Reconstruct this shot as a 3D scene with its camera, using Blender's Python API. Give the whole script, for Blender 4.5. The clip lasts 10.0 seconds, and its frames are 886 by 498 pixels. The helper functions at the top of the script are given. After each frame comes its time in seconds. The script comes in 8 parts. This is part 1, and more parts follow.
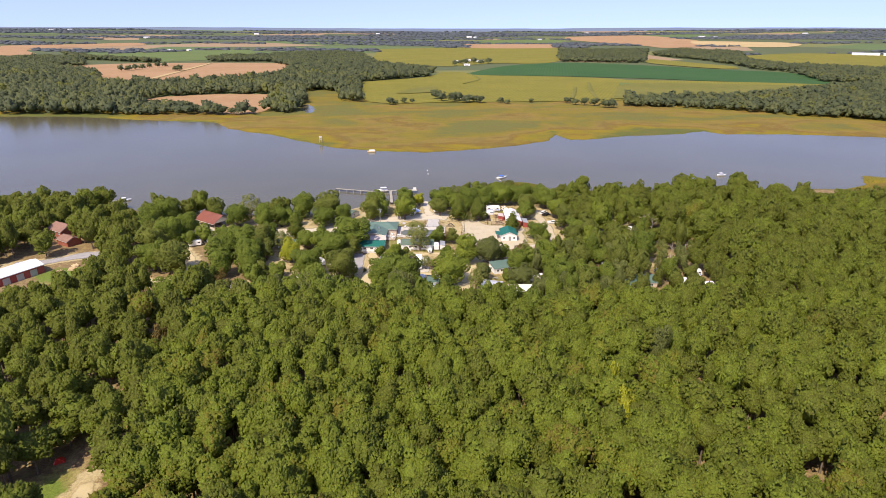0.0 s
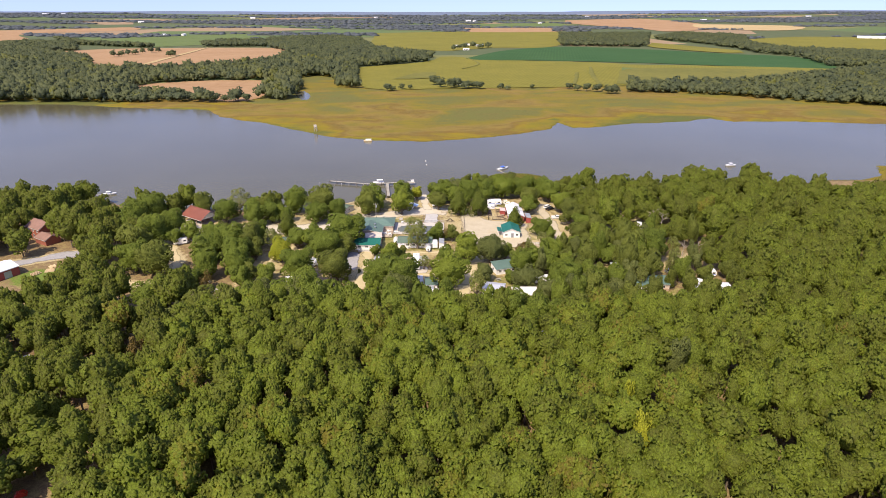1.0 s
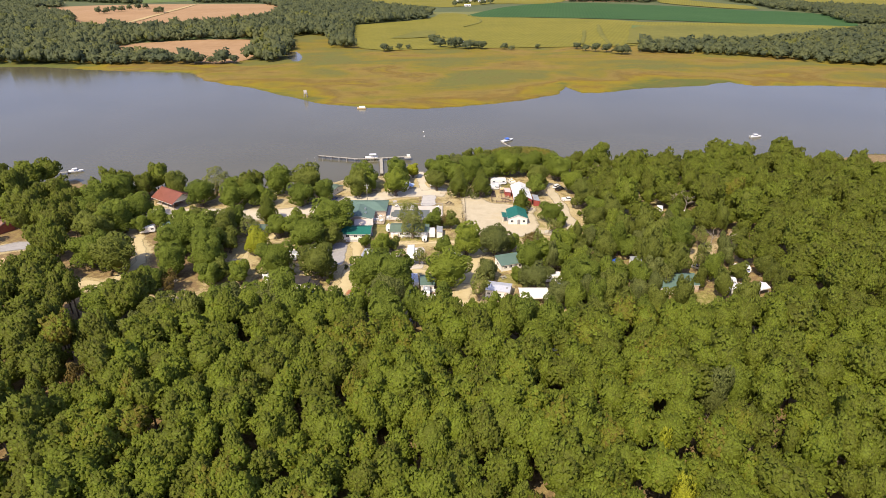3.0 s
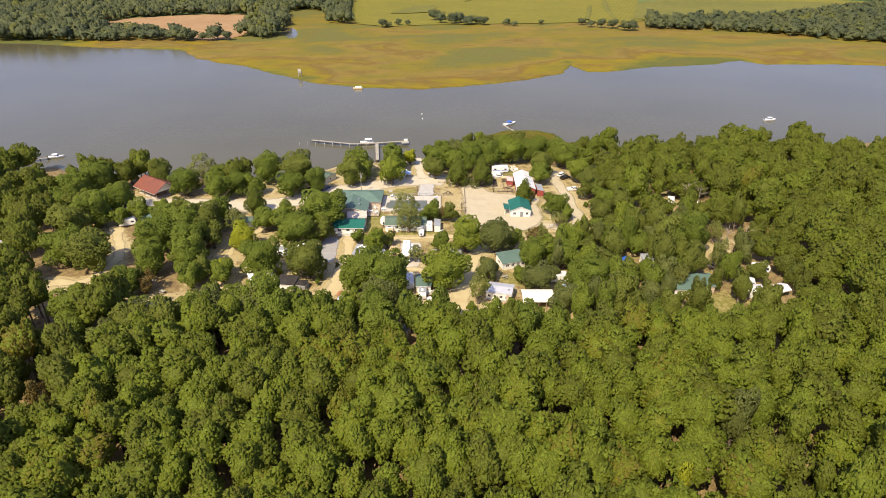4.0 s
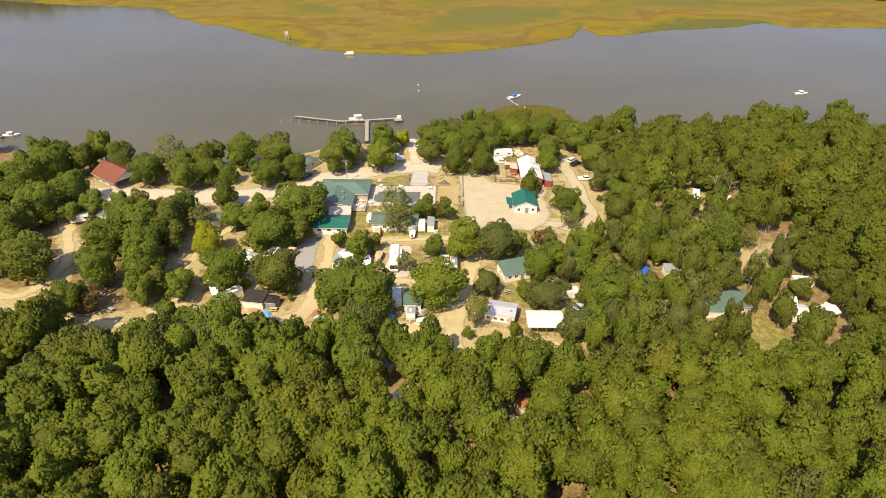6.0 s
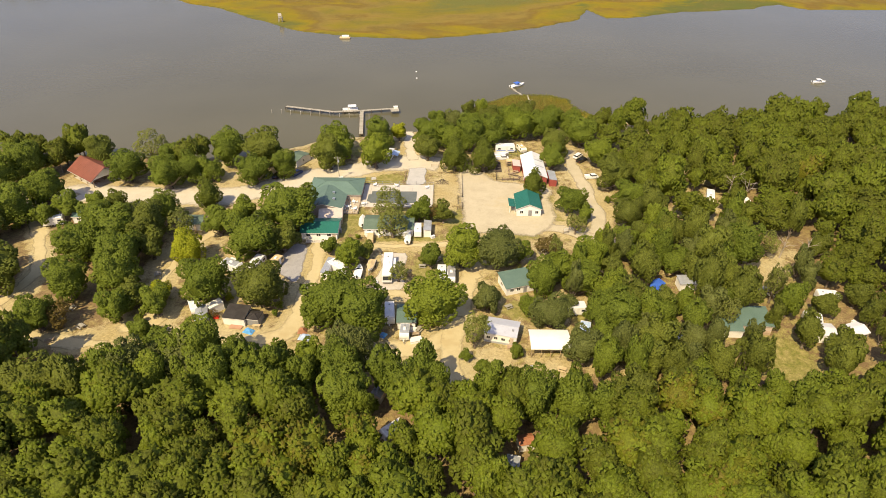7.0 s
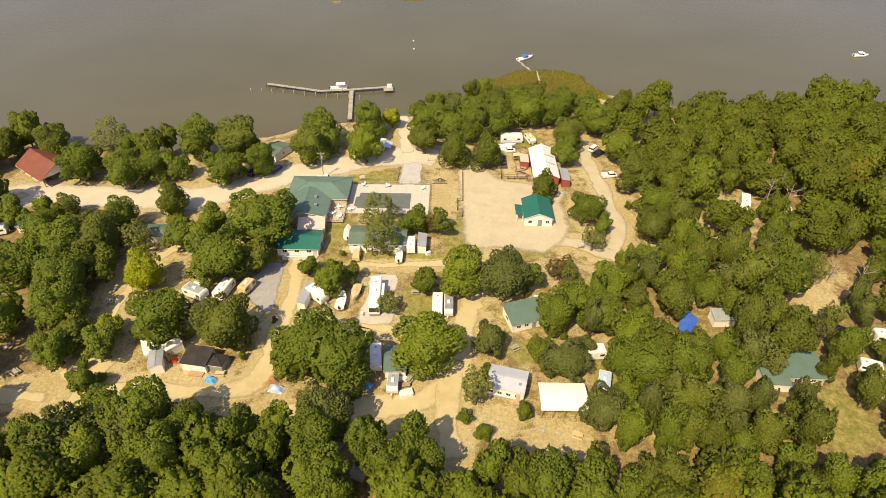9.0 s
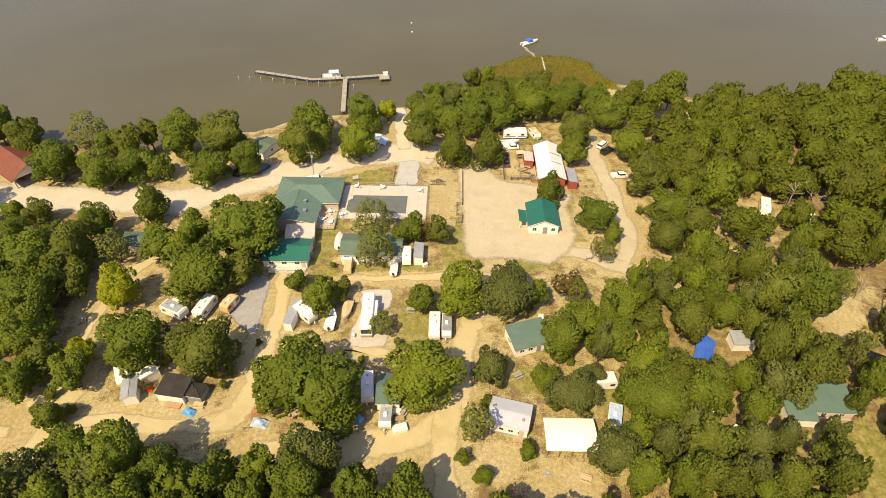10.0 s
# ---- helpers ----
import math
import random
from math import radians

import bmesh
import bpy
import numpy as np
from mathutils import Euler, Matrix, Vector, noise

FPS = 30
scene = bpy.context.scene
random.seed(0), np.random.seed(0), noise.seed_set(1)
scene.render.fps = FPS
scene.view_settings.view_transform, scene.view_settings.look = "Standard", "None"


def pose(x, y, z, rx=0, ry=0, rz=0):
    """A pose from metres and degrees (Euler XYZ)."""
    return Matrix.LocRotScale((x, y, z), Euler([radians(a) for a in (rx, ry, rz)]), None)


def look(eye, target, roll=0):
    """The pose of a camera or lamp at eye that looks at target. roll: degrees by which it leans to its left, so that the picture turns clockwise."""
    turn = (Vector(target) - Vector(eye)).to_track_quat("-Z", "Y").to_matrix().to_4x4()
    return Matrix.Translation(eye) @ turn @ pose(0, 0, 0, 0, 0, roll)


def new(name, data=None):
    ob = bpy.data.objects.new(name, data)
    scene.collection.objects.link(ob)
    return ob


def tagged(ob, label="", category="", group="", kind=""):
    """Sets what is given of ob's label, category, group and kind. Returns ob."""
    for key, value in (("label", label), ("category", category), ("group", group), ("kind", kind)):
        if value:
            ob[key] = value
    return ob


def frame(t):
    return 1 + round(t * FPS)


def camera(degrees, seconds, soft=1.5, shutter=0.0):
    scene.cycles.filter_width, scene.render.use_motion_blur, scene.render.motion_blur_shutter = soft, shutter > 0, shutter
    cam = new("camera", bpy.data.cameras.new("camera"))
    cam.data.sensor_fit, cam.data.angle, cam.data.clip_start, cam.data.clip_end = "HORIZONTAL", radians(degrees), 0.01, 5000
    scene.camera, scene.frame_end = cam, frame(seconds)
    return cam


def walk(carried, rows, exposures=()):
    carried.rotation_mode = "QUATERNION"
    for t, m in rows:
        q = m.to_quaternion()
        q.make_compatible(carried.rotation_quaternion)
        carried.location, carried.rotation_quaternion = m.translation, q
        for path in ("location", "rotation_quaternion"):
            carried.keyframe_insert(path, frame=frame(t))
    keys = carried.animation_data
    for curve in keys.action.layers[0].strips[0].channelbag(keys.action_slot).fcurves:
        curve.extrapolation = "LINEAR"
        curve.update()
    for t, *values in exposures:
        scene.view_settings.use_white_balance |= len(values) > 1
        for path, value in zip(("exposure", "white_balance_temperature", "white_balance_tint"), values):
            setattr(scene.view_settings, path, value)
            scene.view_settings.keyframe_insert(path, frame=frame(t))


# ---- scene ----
# camera and its flight: seconds, place, and turn
cam = camera(73.5, 10.0, soft=0.85)
PATH = [
    (0, 0.884, 1.158, 93.518, 69.136, -0.038, 0.271),
    (0.5, 0.908, 8.398, 93.571, 68.418, 0.028, 0.197),
    (1, 0.951, 15.634, 93.576, 67.744, 0.078, 0.157),
    (1.5, 1.059, 22.866, 93.542, 66.975, 0.113, 0.145),
    (2, 1.255, 30.090, 93.477, 66.071, 0.134, 0.157),
    (2.5, 1.551, 37.304, 93.392, 65.050, 0.143, 0.189),
    (4, 2.970, 58.873, 93.123, 61.754, 0.109, 0.369),
    (4.5, 3.556, 66.030, 93.065, 60.705, 0.083, 0.447),
    (5, 4.153, 73.168, 93.041, 59.704, 0.051, 0.529),
    (5.5, 4.734, 80.284, 93.056, 58.739, 0.016, 0.614),
    (7, 6.129, 101.478, 93.381, 55.820, -0.100, 0.868),
    (7.5, 6.428, 108.485, 93.580, 54.763, -0.137, 0.947),
    (8, 6.641, 115.459, 93.814, 53.646, -0.171, 1.024),
    (8.5, 6.789, 122.397, 94.069, 52.475, -0.200, 1.096),
    (9, 6.905, 129.299, 94.328, 51.261, -0.223, 1.165),
    (9.5, 7.044, 136.161, 94.567, 50.009, -0.239, 1.231),
    (10, 7.279, 142.981, 94.754, 48.695, -0.247, 1.295),
]
walk(cam, [(t, pose(x, y, z, rx, ry, rz)) for t, x, y, z, rx, ry, rz in PATH], [(0.0, 0.84, 6500, 14), (4.0, 0.87, 7050, 8), (10.0, 0.80, 8650, 4)])

# daylight: clear sky with a sun behind and left of the flight
SUN_FROM = Vector((-0.50, -0.80, 1.22)).normalized()
world = bpy.data.worlds.new("sky")
scene.world = world
world.use_nodes = True
wn = world.node_tree
sky = wn.nodes.new("ShaderNodeTexSky")
sky.sky_type = "NISHITA"
sky.sun_disc = False
sky.sun_elevation = math.asin(SUN_FROM.z)
sky.sun_rotation = math.atan2(SUN_FROM.x, SUN_FROM.y)
sky.air_density, sky.dust_density, sky.ozone_density = 1.0, 0.6, 2.6
# the lowest, yellowish degrees of the sky are left under the horizon
sky_co = wn.nodes.new("ShaderNodeTexCoord")
lift = wn.nodes.new("ShaderNodeVectorMath")
lift.operation = "ADD"
lift.inputs[1].default_value = (0, 0, 0.24)
wn.links.new(sky_co.outputs["Generated"], lift.inputs[0])
unit = wn.nodes.new("ShaderNodeVectorMath")
unit.operation = "NORMALIZE"
wn.links.new(lift.outputs[0], unit.inputs[0])
wn.links.new(unit.outputs[0], sky.inputs[0])
# faint lilac of a thin morning haze
haze = wn.nodes.new("ShaderNodeMix")
haze.data_type, haze.blend_type = "RGBA", "MULTIPLY"
haze.inputs[0].default_value = 1.0
haze.inputs[7].default_value = (1.18, 0.96, 1.01, 1)
wn.links.new(sky.outputs[0], haze.inputs[6])
wn.links.new(haze.outputs[2], wn.nodes["Background"].inputs[0])
wn.nodes["Background"].inputs[1].default_value = 0.15
sun = new("sun", bpy.data.lights.new("sun", "SUN"))
sun.data.energy, sun.data.angle, sun.data.color = 3.40, radians(0.53), (1.0, 0.885, 0.67)
sun.matrix_world = look(SUN_FROM * 300, (0, 0, 0))


# ---- materials ----
def mat(name, c1, c2, scale=1.0, fine=6.0, rough=0.8, metal=0.0, bump=0.3, depth=0.05, vary=0.0, spec=0.3, patch=None, space="Position"):
    """A surface of two base colours mixed by coarse and fine noise, with relief; vary: change from thing to thing."""
    m = bpy.data.materials.new(name)
    m.use_nodes = True
    t = m.node_tree
    p = t.nodes["Principled BSDF"]
    if space == "Position":
        co = t.nodes.new("ShaderNodeNewGeometry").outputs["Position"]
    else:
        co = t.nodes.new("ShaderNodeTexCoord").outputs["Object"]

    def noise_at(s, detail):
        n = t.nodes.new("ShaderNodeTexNoise")
        n.inputs["Scale"].default_value, n.inputs["Detail"].default_value, n.inputs["Roughness"].default_value = s, detail, 0.62
        t.links.new(co, n.inputs["Vector"])
        return n.outputs[0]

    a, b = noise_at(scale, 4), noise_at(fine, 3)
    mix = t.nodes.new("ShaderNodeMath")
    mix.operation = "MULTIPLY_ADD"
    mix.inputs[1].default_value = 0.5
    t.links.new(b, mix.inputs[0])
    half = t.nodes.new("ShaderNodeMath")
    half.operation = "MULTIPLY"
    half.inputs[1].default_value = 0.5
    t.links.new(a, half.inputs[0])
    t.links.new(half.outputs[0], mix.inputs[2])
    ramp = t.nodes.new("ShaderNodeValToRGB")
    ramp.color_ramp.elements[0].position, ramp.color_ramp.elements[1].position = 0.36, 0.64
    ramp.color_ramp.elements[0].color, ramp.color_ramp.elements[1].color = (*c1, 1), (*c2, 1)
    t.links.new(mix.outputs[0], ramp.inputs[0])
    col = ramp.outputs[0]
    if patch:
        # worn or bare patches of a third colour: colour, scale, share
        pc, ps, share = patch
        pr = t.nodes.new("ShaderNodeValToRGB")
        pr.color_ramp.elements[0].position, pr.color_ramp.elements[1].position = 1 - share - 0.05, 1 - share + 0.05
        t.links.new(noise_at(ps, 5), pr.inputs[0])
        mx = t.nodes.new("ShaderNodeMix")
        mx.data_type = "RGBA"
        t.links.new(pr.outputs[0], mx.inputs[0])
        t.links.new(col, mx.inputs[6])
        mx.inputs[7].default_value = (*pc, 1)
        col = mx.outputs[2]
    if vary:
        info = t.nodes.new("ShaderNodeObjectInfo")
        hsv = t.nodes.new("ShaderNodeHueSaturation")
        vm = t.nodes.new("ShaderNodeMapRange")
        vm.inputs[3].default_value, vm.inputs[4].default_value = 1 - vary, 1 + vary
        hm = t.nodes.new("ShaderNodeMapRange")
        hm.inputs[3].default_value, hm.inputs[4].default_value = 0.5 + vary * 0.06, 0.5 - vary * 0.06
        t.links.new(info.outputs["Random"], vm.inputs[0])
        t.links.new(info.outputs["Random"], hm.inputs[0])
        t.links.new(vm.outputs[0], hsv.inputs["Value"])
        t.links.new(hm.outputs[0], hsv.inputs["Hue"])
        t.links.new(col, hsv.inputs["Color"])
        col = hsv.outputs[0]
    t.links.new(col, p.inputs["Base Color"])
    p.inputs["Roughness"].default_value, p.inputs["Metallic"].default_value = rough, metal
    p.inputs["Specular IOR Level"].default_value = spec
    if bump:
        bp = t.nodes.new("ShaderNodeBump")
        bp.inputs["Strength"].default_value, bp.inputs["Distance"].default_value = bump, depth
        t.links.new(mix.outputs[0], bp.inputs["Height"])
        t.links.new(bp.outputs[0], p.inputs["Normal"])
    return m


def leaf_mat(name, c1, c2, attribute="", fine=2.6, spray=0.35):
    """Foliage: two greens, mixed leaf by leaf and tree by tree, with some light coming through the leaf."""
    m = bpy.data.materials.new(name)
    m.use_nodes = True
    t = m.node_tree
    p = t.nodes["Principled BSDF"]
    geo = t.nodes.new("ShaderNodeNewGeometry")
    ramp = t.nodes.new("ShaderNodeValToRGB")
    ramp.color_ramp.elements[0].color, ramp.color_ramp.elements[1].color = (*c1, 1), (*c2, 1)
    add = t.nodes.new("ShaderNodeMath")
    add.operation = "MULTIPLY_ADD"
    add.inputs[1].default_value = spray
    t.links.new(geo.outputs["Random Per Island"], add.inputs[0])
    if attribute:
        at = t.nodes.new("ShaderNodeAttribute")
        at.attribute_name = attribute
        src = at.outputs["Fac"]
    else:
        src = t.nodes.new("ShaderNodeObjectInfo").outputs["Random"]
    sc = t.nodes.new("ShaderNodeMath")
    sc.operation = "MULTIPLY"
    sc.inputs[1].default_value = 0.65
    t.links.new(src, sc.inputs[0])
    t.links.new(sc.outputs[0], add.inputs[2])
    t.links.new(add.outputs[0], ramp.inputs[0])
    # single leaves and their gaps within a spray
    grain = t.nodes.new("ShaderNodeTexNoise")
    grain.inputs["Scale"].default_value, grain.inputs["Detail"].default_value, grain.inputs["Roughness"].default_value = fine, 3, 0.7
    t.links.new(geo.outputs["Position"], grain.inputs["Vector"])
    gr = t.nodes.new("ShaderNodeMapRange")
    gr.inputs[1].default_value, gr.inputs[2].default_value, gr.inputs[3].default_value, gr.inputs[4].default_value = 0.36, 0.64, 0.66 if fine > 1 else 0.88, 1.40 if fine > 1 else 1.12
    t.links.new(grain.outputs[0], gr.inputs[0])
    hv = t.nodes.new("ShaderNodeHueSaturation")
    t.links.new(gr.outputs[0], hv.inputs["Value"])
    t.links.new(ramp.outputs[0], hv.inputs["Color"])
    bp = t.nodes.new("ShaderNodeBump")
    bp.inputs["Strength"].default_value, bp.inputs["Distance"].default_value = 0.8 if fine > 1 else 0.2, 0.5 / fine
    t.links.new(grain.outputs[0], bp.inputs["Height"])
    t.links.new(bp.outputs[0], p.inputs["Normal"])
    t.links.new(hv.outputs[0], p.inputs["Base Color"])
    p.inputs["Roughness"].default_value = 0.62
    p.inputs["Specular IOR Level"].default_value = 0.25
    tr = t.nodes.new("ShaderNodeBsdfTranslucent")
    t.links.new(hv.outputs[0], tr.inputs["Color"])
    mx = t.nodes.new("ShaderNodeMixShader")
    mx.inputs[0].default_value = 0.52
    t.links.new(p.outputs[0], mx.inputs[1])
    t.links.new(tr.outputs[0], mx.inputs[2])
    t.links.new(mx.outputs[0], t.nodes["Material Output"].inputs["Surface"])
    if attribute:
        # strays: trees of another kind among the rest, tint above 1
        r2 = ramp.color_ramp.elements
        r2[0].position, r2[1].position = 0.0, 0.62
        for pos, c in ((0.80, (0.195, 0.205, 0.024)), (1.0, (0.20, 0.15, 0.035))):
            e = r2.new(pos)
            e.color = (*c, 1)
    return m


SANDY = mat("pale sandy gravel", (0.39, 0.335, 0.232), (0.495, 0.430, 0.308), 0.25, 3.0, 0.95, bump=0.3, depth=0.03, patch=((0.44, 0.365, 0.235), 0.10, 0.36))
PALE_ROAD = mat("pale greyish gravel", (0.455, 0.405, 0.312), (0.55, 0.495, 0.395), 0.25, 3.0, 0.95, bump=0.3, depth=0.03, patch=((0.48, 0.41, 0.285), 0.10, 0.34))
LANE = mat("trodden tan sand", (0.44, 0.362, 0.205), (0.52, 0.435, 0.255), 0.3, 3.2, 0.95, bump=0.25, depth=0.03, patch=((0.43, 0.342, 0.185), 0.10, 0.40))
GREY_GRAVEL = mat("grey gravel", (0.25, 0.24, 0.24), (0.37, 0.355, 0.35), 0.5, 5.0, 0.95, bump=0.4)


def soften(m):
    """Lets a sheet of gravel fray out where its cover runs thin at the edge."""
    t = m.node_tree
    at = t.nodes.new("ShaderNodeAttribute")
    at.attribute_name = "cover"
    n = t.nodes.new("ShaderNodeTexNoise")
    n.inputs["Scale"].default_value, n.inputs["Detail"].default_value, n.inputs["Roughness"].default_value = 0.9, 7, 0.72
    t.links.new(t.nodes.new("ShaderNodeNewGeometry").outputs["Position"], n.inputs["Vector"])
    add = t.nodes.new("ShaderNodeMath")
    t.links.new(at.outputs["Fac"], add.inputs[0])
    t.links.new(n.outputs[0], add.inputs[1])
    edge = t.nodes.new("ShaderNodeMapRange")
    edge.inputs[1].default_value, edge.inputs[2].default_value = 0.74, 1.36
    t.links.new(add.outputs[0], edge.inputs[0])
    t.links.new(edge.outputs[0], t.nodes["Principled BSDF"].inputs["Alpha"])
    return m


for gravel in (SANDY, PALE_ROAD, LANE, GREY_GRAVEL):
    soften(gravel)
CONCRETE = mat("pale concrete", (0.44, 0.40, 0.345), (0.54, 0.50, 0.44), 0.4, 6.0, 0.85, bump=0.15)
POOL_COVER = mat("grey green pool cover", (0.10, 0.115, 0.11), (0.14, 0.155, 0.15), 0.6, 5.0, 0.6, bump=0.3)
GREEN_ROOF = mat("weathered green roofing", (0.086, 0.142, 0.120), (0.116, 0.180, 0.154), 0.5, 4.0, 0.6, bump=0.2, vary=0.12)
TEAL_ROOF = mat("bright green painted metal", (0.013, 0.112, 0.088), (0.020, 0.140, 0.110), 0.4, 5.0, 0.42, bump=0.1)
DARK_GREEN_ROOF = mat("grey green shingles", (0.085, 0.125, 0.095), (0.125, 0.175, 0.135), 0.7, 6.0, 0.85, bump=0.4)
RED_ROOF = mat("rust red metal roofing", (0.175, 0.060, 0.040), (0.235, 0.085, 0.058), 0.4, 4.0, 0.55, bump=0.15, patch=((0.15, 0.065, 0.05), 0.5, 0.38))
WHITE_METAL = mat("white painted metal", (0.58, 0.59, 0.63), (0.72, 0.72, 0.74), 0.5, 6.0, 0.42, bump=0.1, patch=((0.55, 0.54, 0.52), 0.6, 0.36))
CREAM_METAL = mat("cream white metal", (0.74, 0.71, 0.62), (0.82, 0.80, 0.74), 0.4, 5.0, 0.45, bump=0.1, patch=((0.45, 0.40, 0.32), 0.5, 0.30))
GREY_METAL = mat("galvanised grey metal", (0.34, 0.36, 0.40), (0.48, 0.50, 0.54), 0.6, 6.0, 0.42, 0.35, bump=0.1)
WHITE_WALL = mat("white siding", (0.68, 0.66, 0.62), (0.80, 0.79, 0.76), 0.5, 6.0, 0.7, bump=0.1)
TAN_WALL = mat("tan siding", (0.45, 0.36, 0.28), (0.56, 0.46, 0.37), 0.5, 6.0, 0.75, bump=0.1)
RED_WALL = mat("barn red boards", (0.26, 0.055, 0.045), (0.36, 0.085, 0.07), 0.6, 8.0, 0.8, bump=0.25)
BRICK_WALL = mat("red brick", (0.24, 0.075, 0.05), (0.34, 0.12, 0.08), 0.8, 9.0, 0.85, bump=0.3)
WOOD = mat("weathered timber", (0.26, 0.19, 0.12), (0.42, 0.32, 0.22), 0.8, 9.0, 0.85, bump=0.35, vary=0.15)
GREY_WOOD = mat("silvered dock timber", (0.27, 0.25, 0.205), (0.40, 0.37, 0.31), 0.9, 9.0, 0.88, bump=0.35, vary=0.16)
DARK_WOOD = mat("dark creosoted timber", (0.07, 0.055, 0.045), (0.13, 0.10, 0.08), 0.9, 9.0, 0.9, bump=0.3)
BARK = mat("grey brown bark", (0.10, 0.075, 0.055), (0.22, 0.18, 0.14), 0.8, 7.0, 0.95, bump=0.7, depth=0.08)
DEAD_WOOD = mat("bleached dead wood", (0.24, 0.20, 0.16), (0.40, 0.35, 0.29), 0.9, 8.0, 0.92, bump=0.4)
BLACK_ROOF = mat("black rubber roofing", (0.030, 0.027, 0.027), (0.056, 0.050, 0.049), 0.6, 6.0, 0.9, bump=0.15, spec=0.1)
GLASS_DARK = mat("dark window glass", (0.015, 0.02, 0.025), (0.03, 0.035, 0.045), 0.5, 5.0, 0.06, bump=0.0, spec=0.6)
WHITE_GEL = mat("white fibreglass", (0.72, 0.72, 0.72), (0.82, 0.82, 0.80), 0.7, 7.0, 0.3, bump=0.05, space="Object", spec=0.5)
TRIM_GREY = mat("grey plastic trim", (0.20, 0.20, 0.21), (0.30, 0.30, 0.31), 0.7, 7.0, 0.5, bump=0.05)
RUBBER = mat("black rubber", (0.018, 0.018, 0.018), (0.035, 0.035, 0.035), 1.0, 9.0, 0.85, bump=0.1)
CHROME = mat("bare aluminium", (0.55, 0.56, 0.58), (0.68, 0.69, 0.70), 1.0, 9.0, 0.3, 0.8, bump=0.05)
BLUE_TARP = mat("blue tarpaulin", (0.03, 0.10, 0.46), (0.06, 0.17, 0.60), 0.9, 4.0, 0.5, bump=0.6, depth=0.12)
LIGHT_BLUE_TARP = mat("light blue tarpaulin", (0.06, 0.28, 0.62), (0.14, 0.40, 0.74), 0.9, 4.0, 0.5, bump=0.6, depth=0.12)
PALE_BLUE = mat("faded pale blue cover", (0.28, 0.40, 0.62), (0.46, 0.56, 0.72), 0.9, 4.0, 0.55, bump=0.5, depth=0.1)
RED_PAINT = mat("bright red plastic", (0.50, 0.03, 0.015), (0.62, 0.05, 0.03), 1.0, 6.0, 0.4, bump=0.1)
TAN_COVER = mat("tan canvas cover", (0.48, 0.36, 0.20), (0.60, 0.46, 0.28), 0.8, 5.0, 0.85, bump=0.4)
CAR_PAINTS = [
    mat("silver car paint", (0.36, 0.37, 0.38), (0.42, 0.43, 0.44), 0.6, 6.0, 0.25, 0.5, bump=0.0, spec=0.5),
    mat("black car paint", (0.012, 0.012, 0.015), (0.02, 0.02, 0.024), 0.6, 6.0, 0.15, bump=0.0, spec=0.6),
    mat("white car paint", (0.70, 0.70, 0.70), (0.76, 0.76, 0.76), 0.6, 6.0, 0.22, bump=0.0, spec=0.5),
    mat("dark blue car paint", (0.02, 0.04, 0.12), (0.03, 0.055, 0.15), 0.6, 6.0, 0.18, bump=0.0, spec=0.5),
]
LEAF = {
    "m": leaf_mat("oak foliage", (0.134, 0.178, 0.025), (0.201, 0.252, 0.035)),
    "d": leaf_mat("dark oak foliage", (0.138, 0.161, 0.029), (0.195, 0.227, 0.040)),
    "l": leaf_mat("light maple foliage", (0.177, 0.229, 0.028), (0.242, 0.289, 0.038)),
    "y": leaf_mat("yellowing foliage", (0.29, 0.33, 0.026), (0.39, 0.40, 0.038)),
    "b": leaf_mat("browning foliage", (0.16, 0.12, 0.035), (0.22, 0.16, 0.045)),
    "g": leaf_mat("grey green foliage", (0.134, 0.158, 0.044), (0.190, 0.214, 0.060)),
    "s": leaf_mat("thin grey green foliage", (0.190, 0.215, 0.052), (0.255, 0.275, 0.070)),
    "c": leaf_mat("cedar foliage", (0.125, 0.155, 0.022), (0.175, 0.212, 0.032)),
}
FOREST_LEAF = leaf_mat("mixed forest foliage", (0.116, 0.124, 0.021), (0.192, 0.246, 0.026), "tint")
# haze over the far bank, put into a paler, greyer green
FAR_LEAF = leaf_mat("haze-paled far foliage", (0.100, 0.124, 0.066), (0.168, 0.186, 0.074), "tint", 0.35, 0.10)
# distance haze is put into this blue-grey leaf colour
HORIZON_LEAF = leaf_mat("distant woods tinted with haze", (0.150, 0.172, 0.190), (0.176, 0.198, 0.208), "tint", 0.02, 0.05)
# blue of the horizon haze, put into the ridge's colour
HAZE_RIDGE = mat("far ridge in haze blue", (0.135, 0.168, 0.235), (0.155, 0.190, 0.255), 0.004, 0.03, 0.95, bump=0.0, spec=0.0)
REED = leaf_mat("marsh reed", (0.17, 0.185, 0.035), (0.26, 0.255, 0.055))


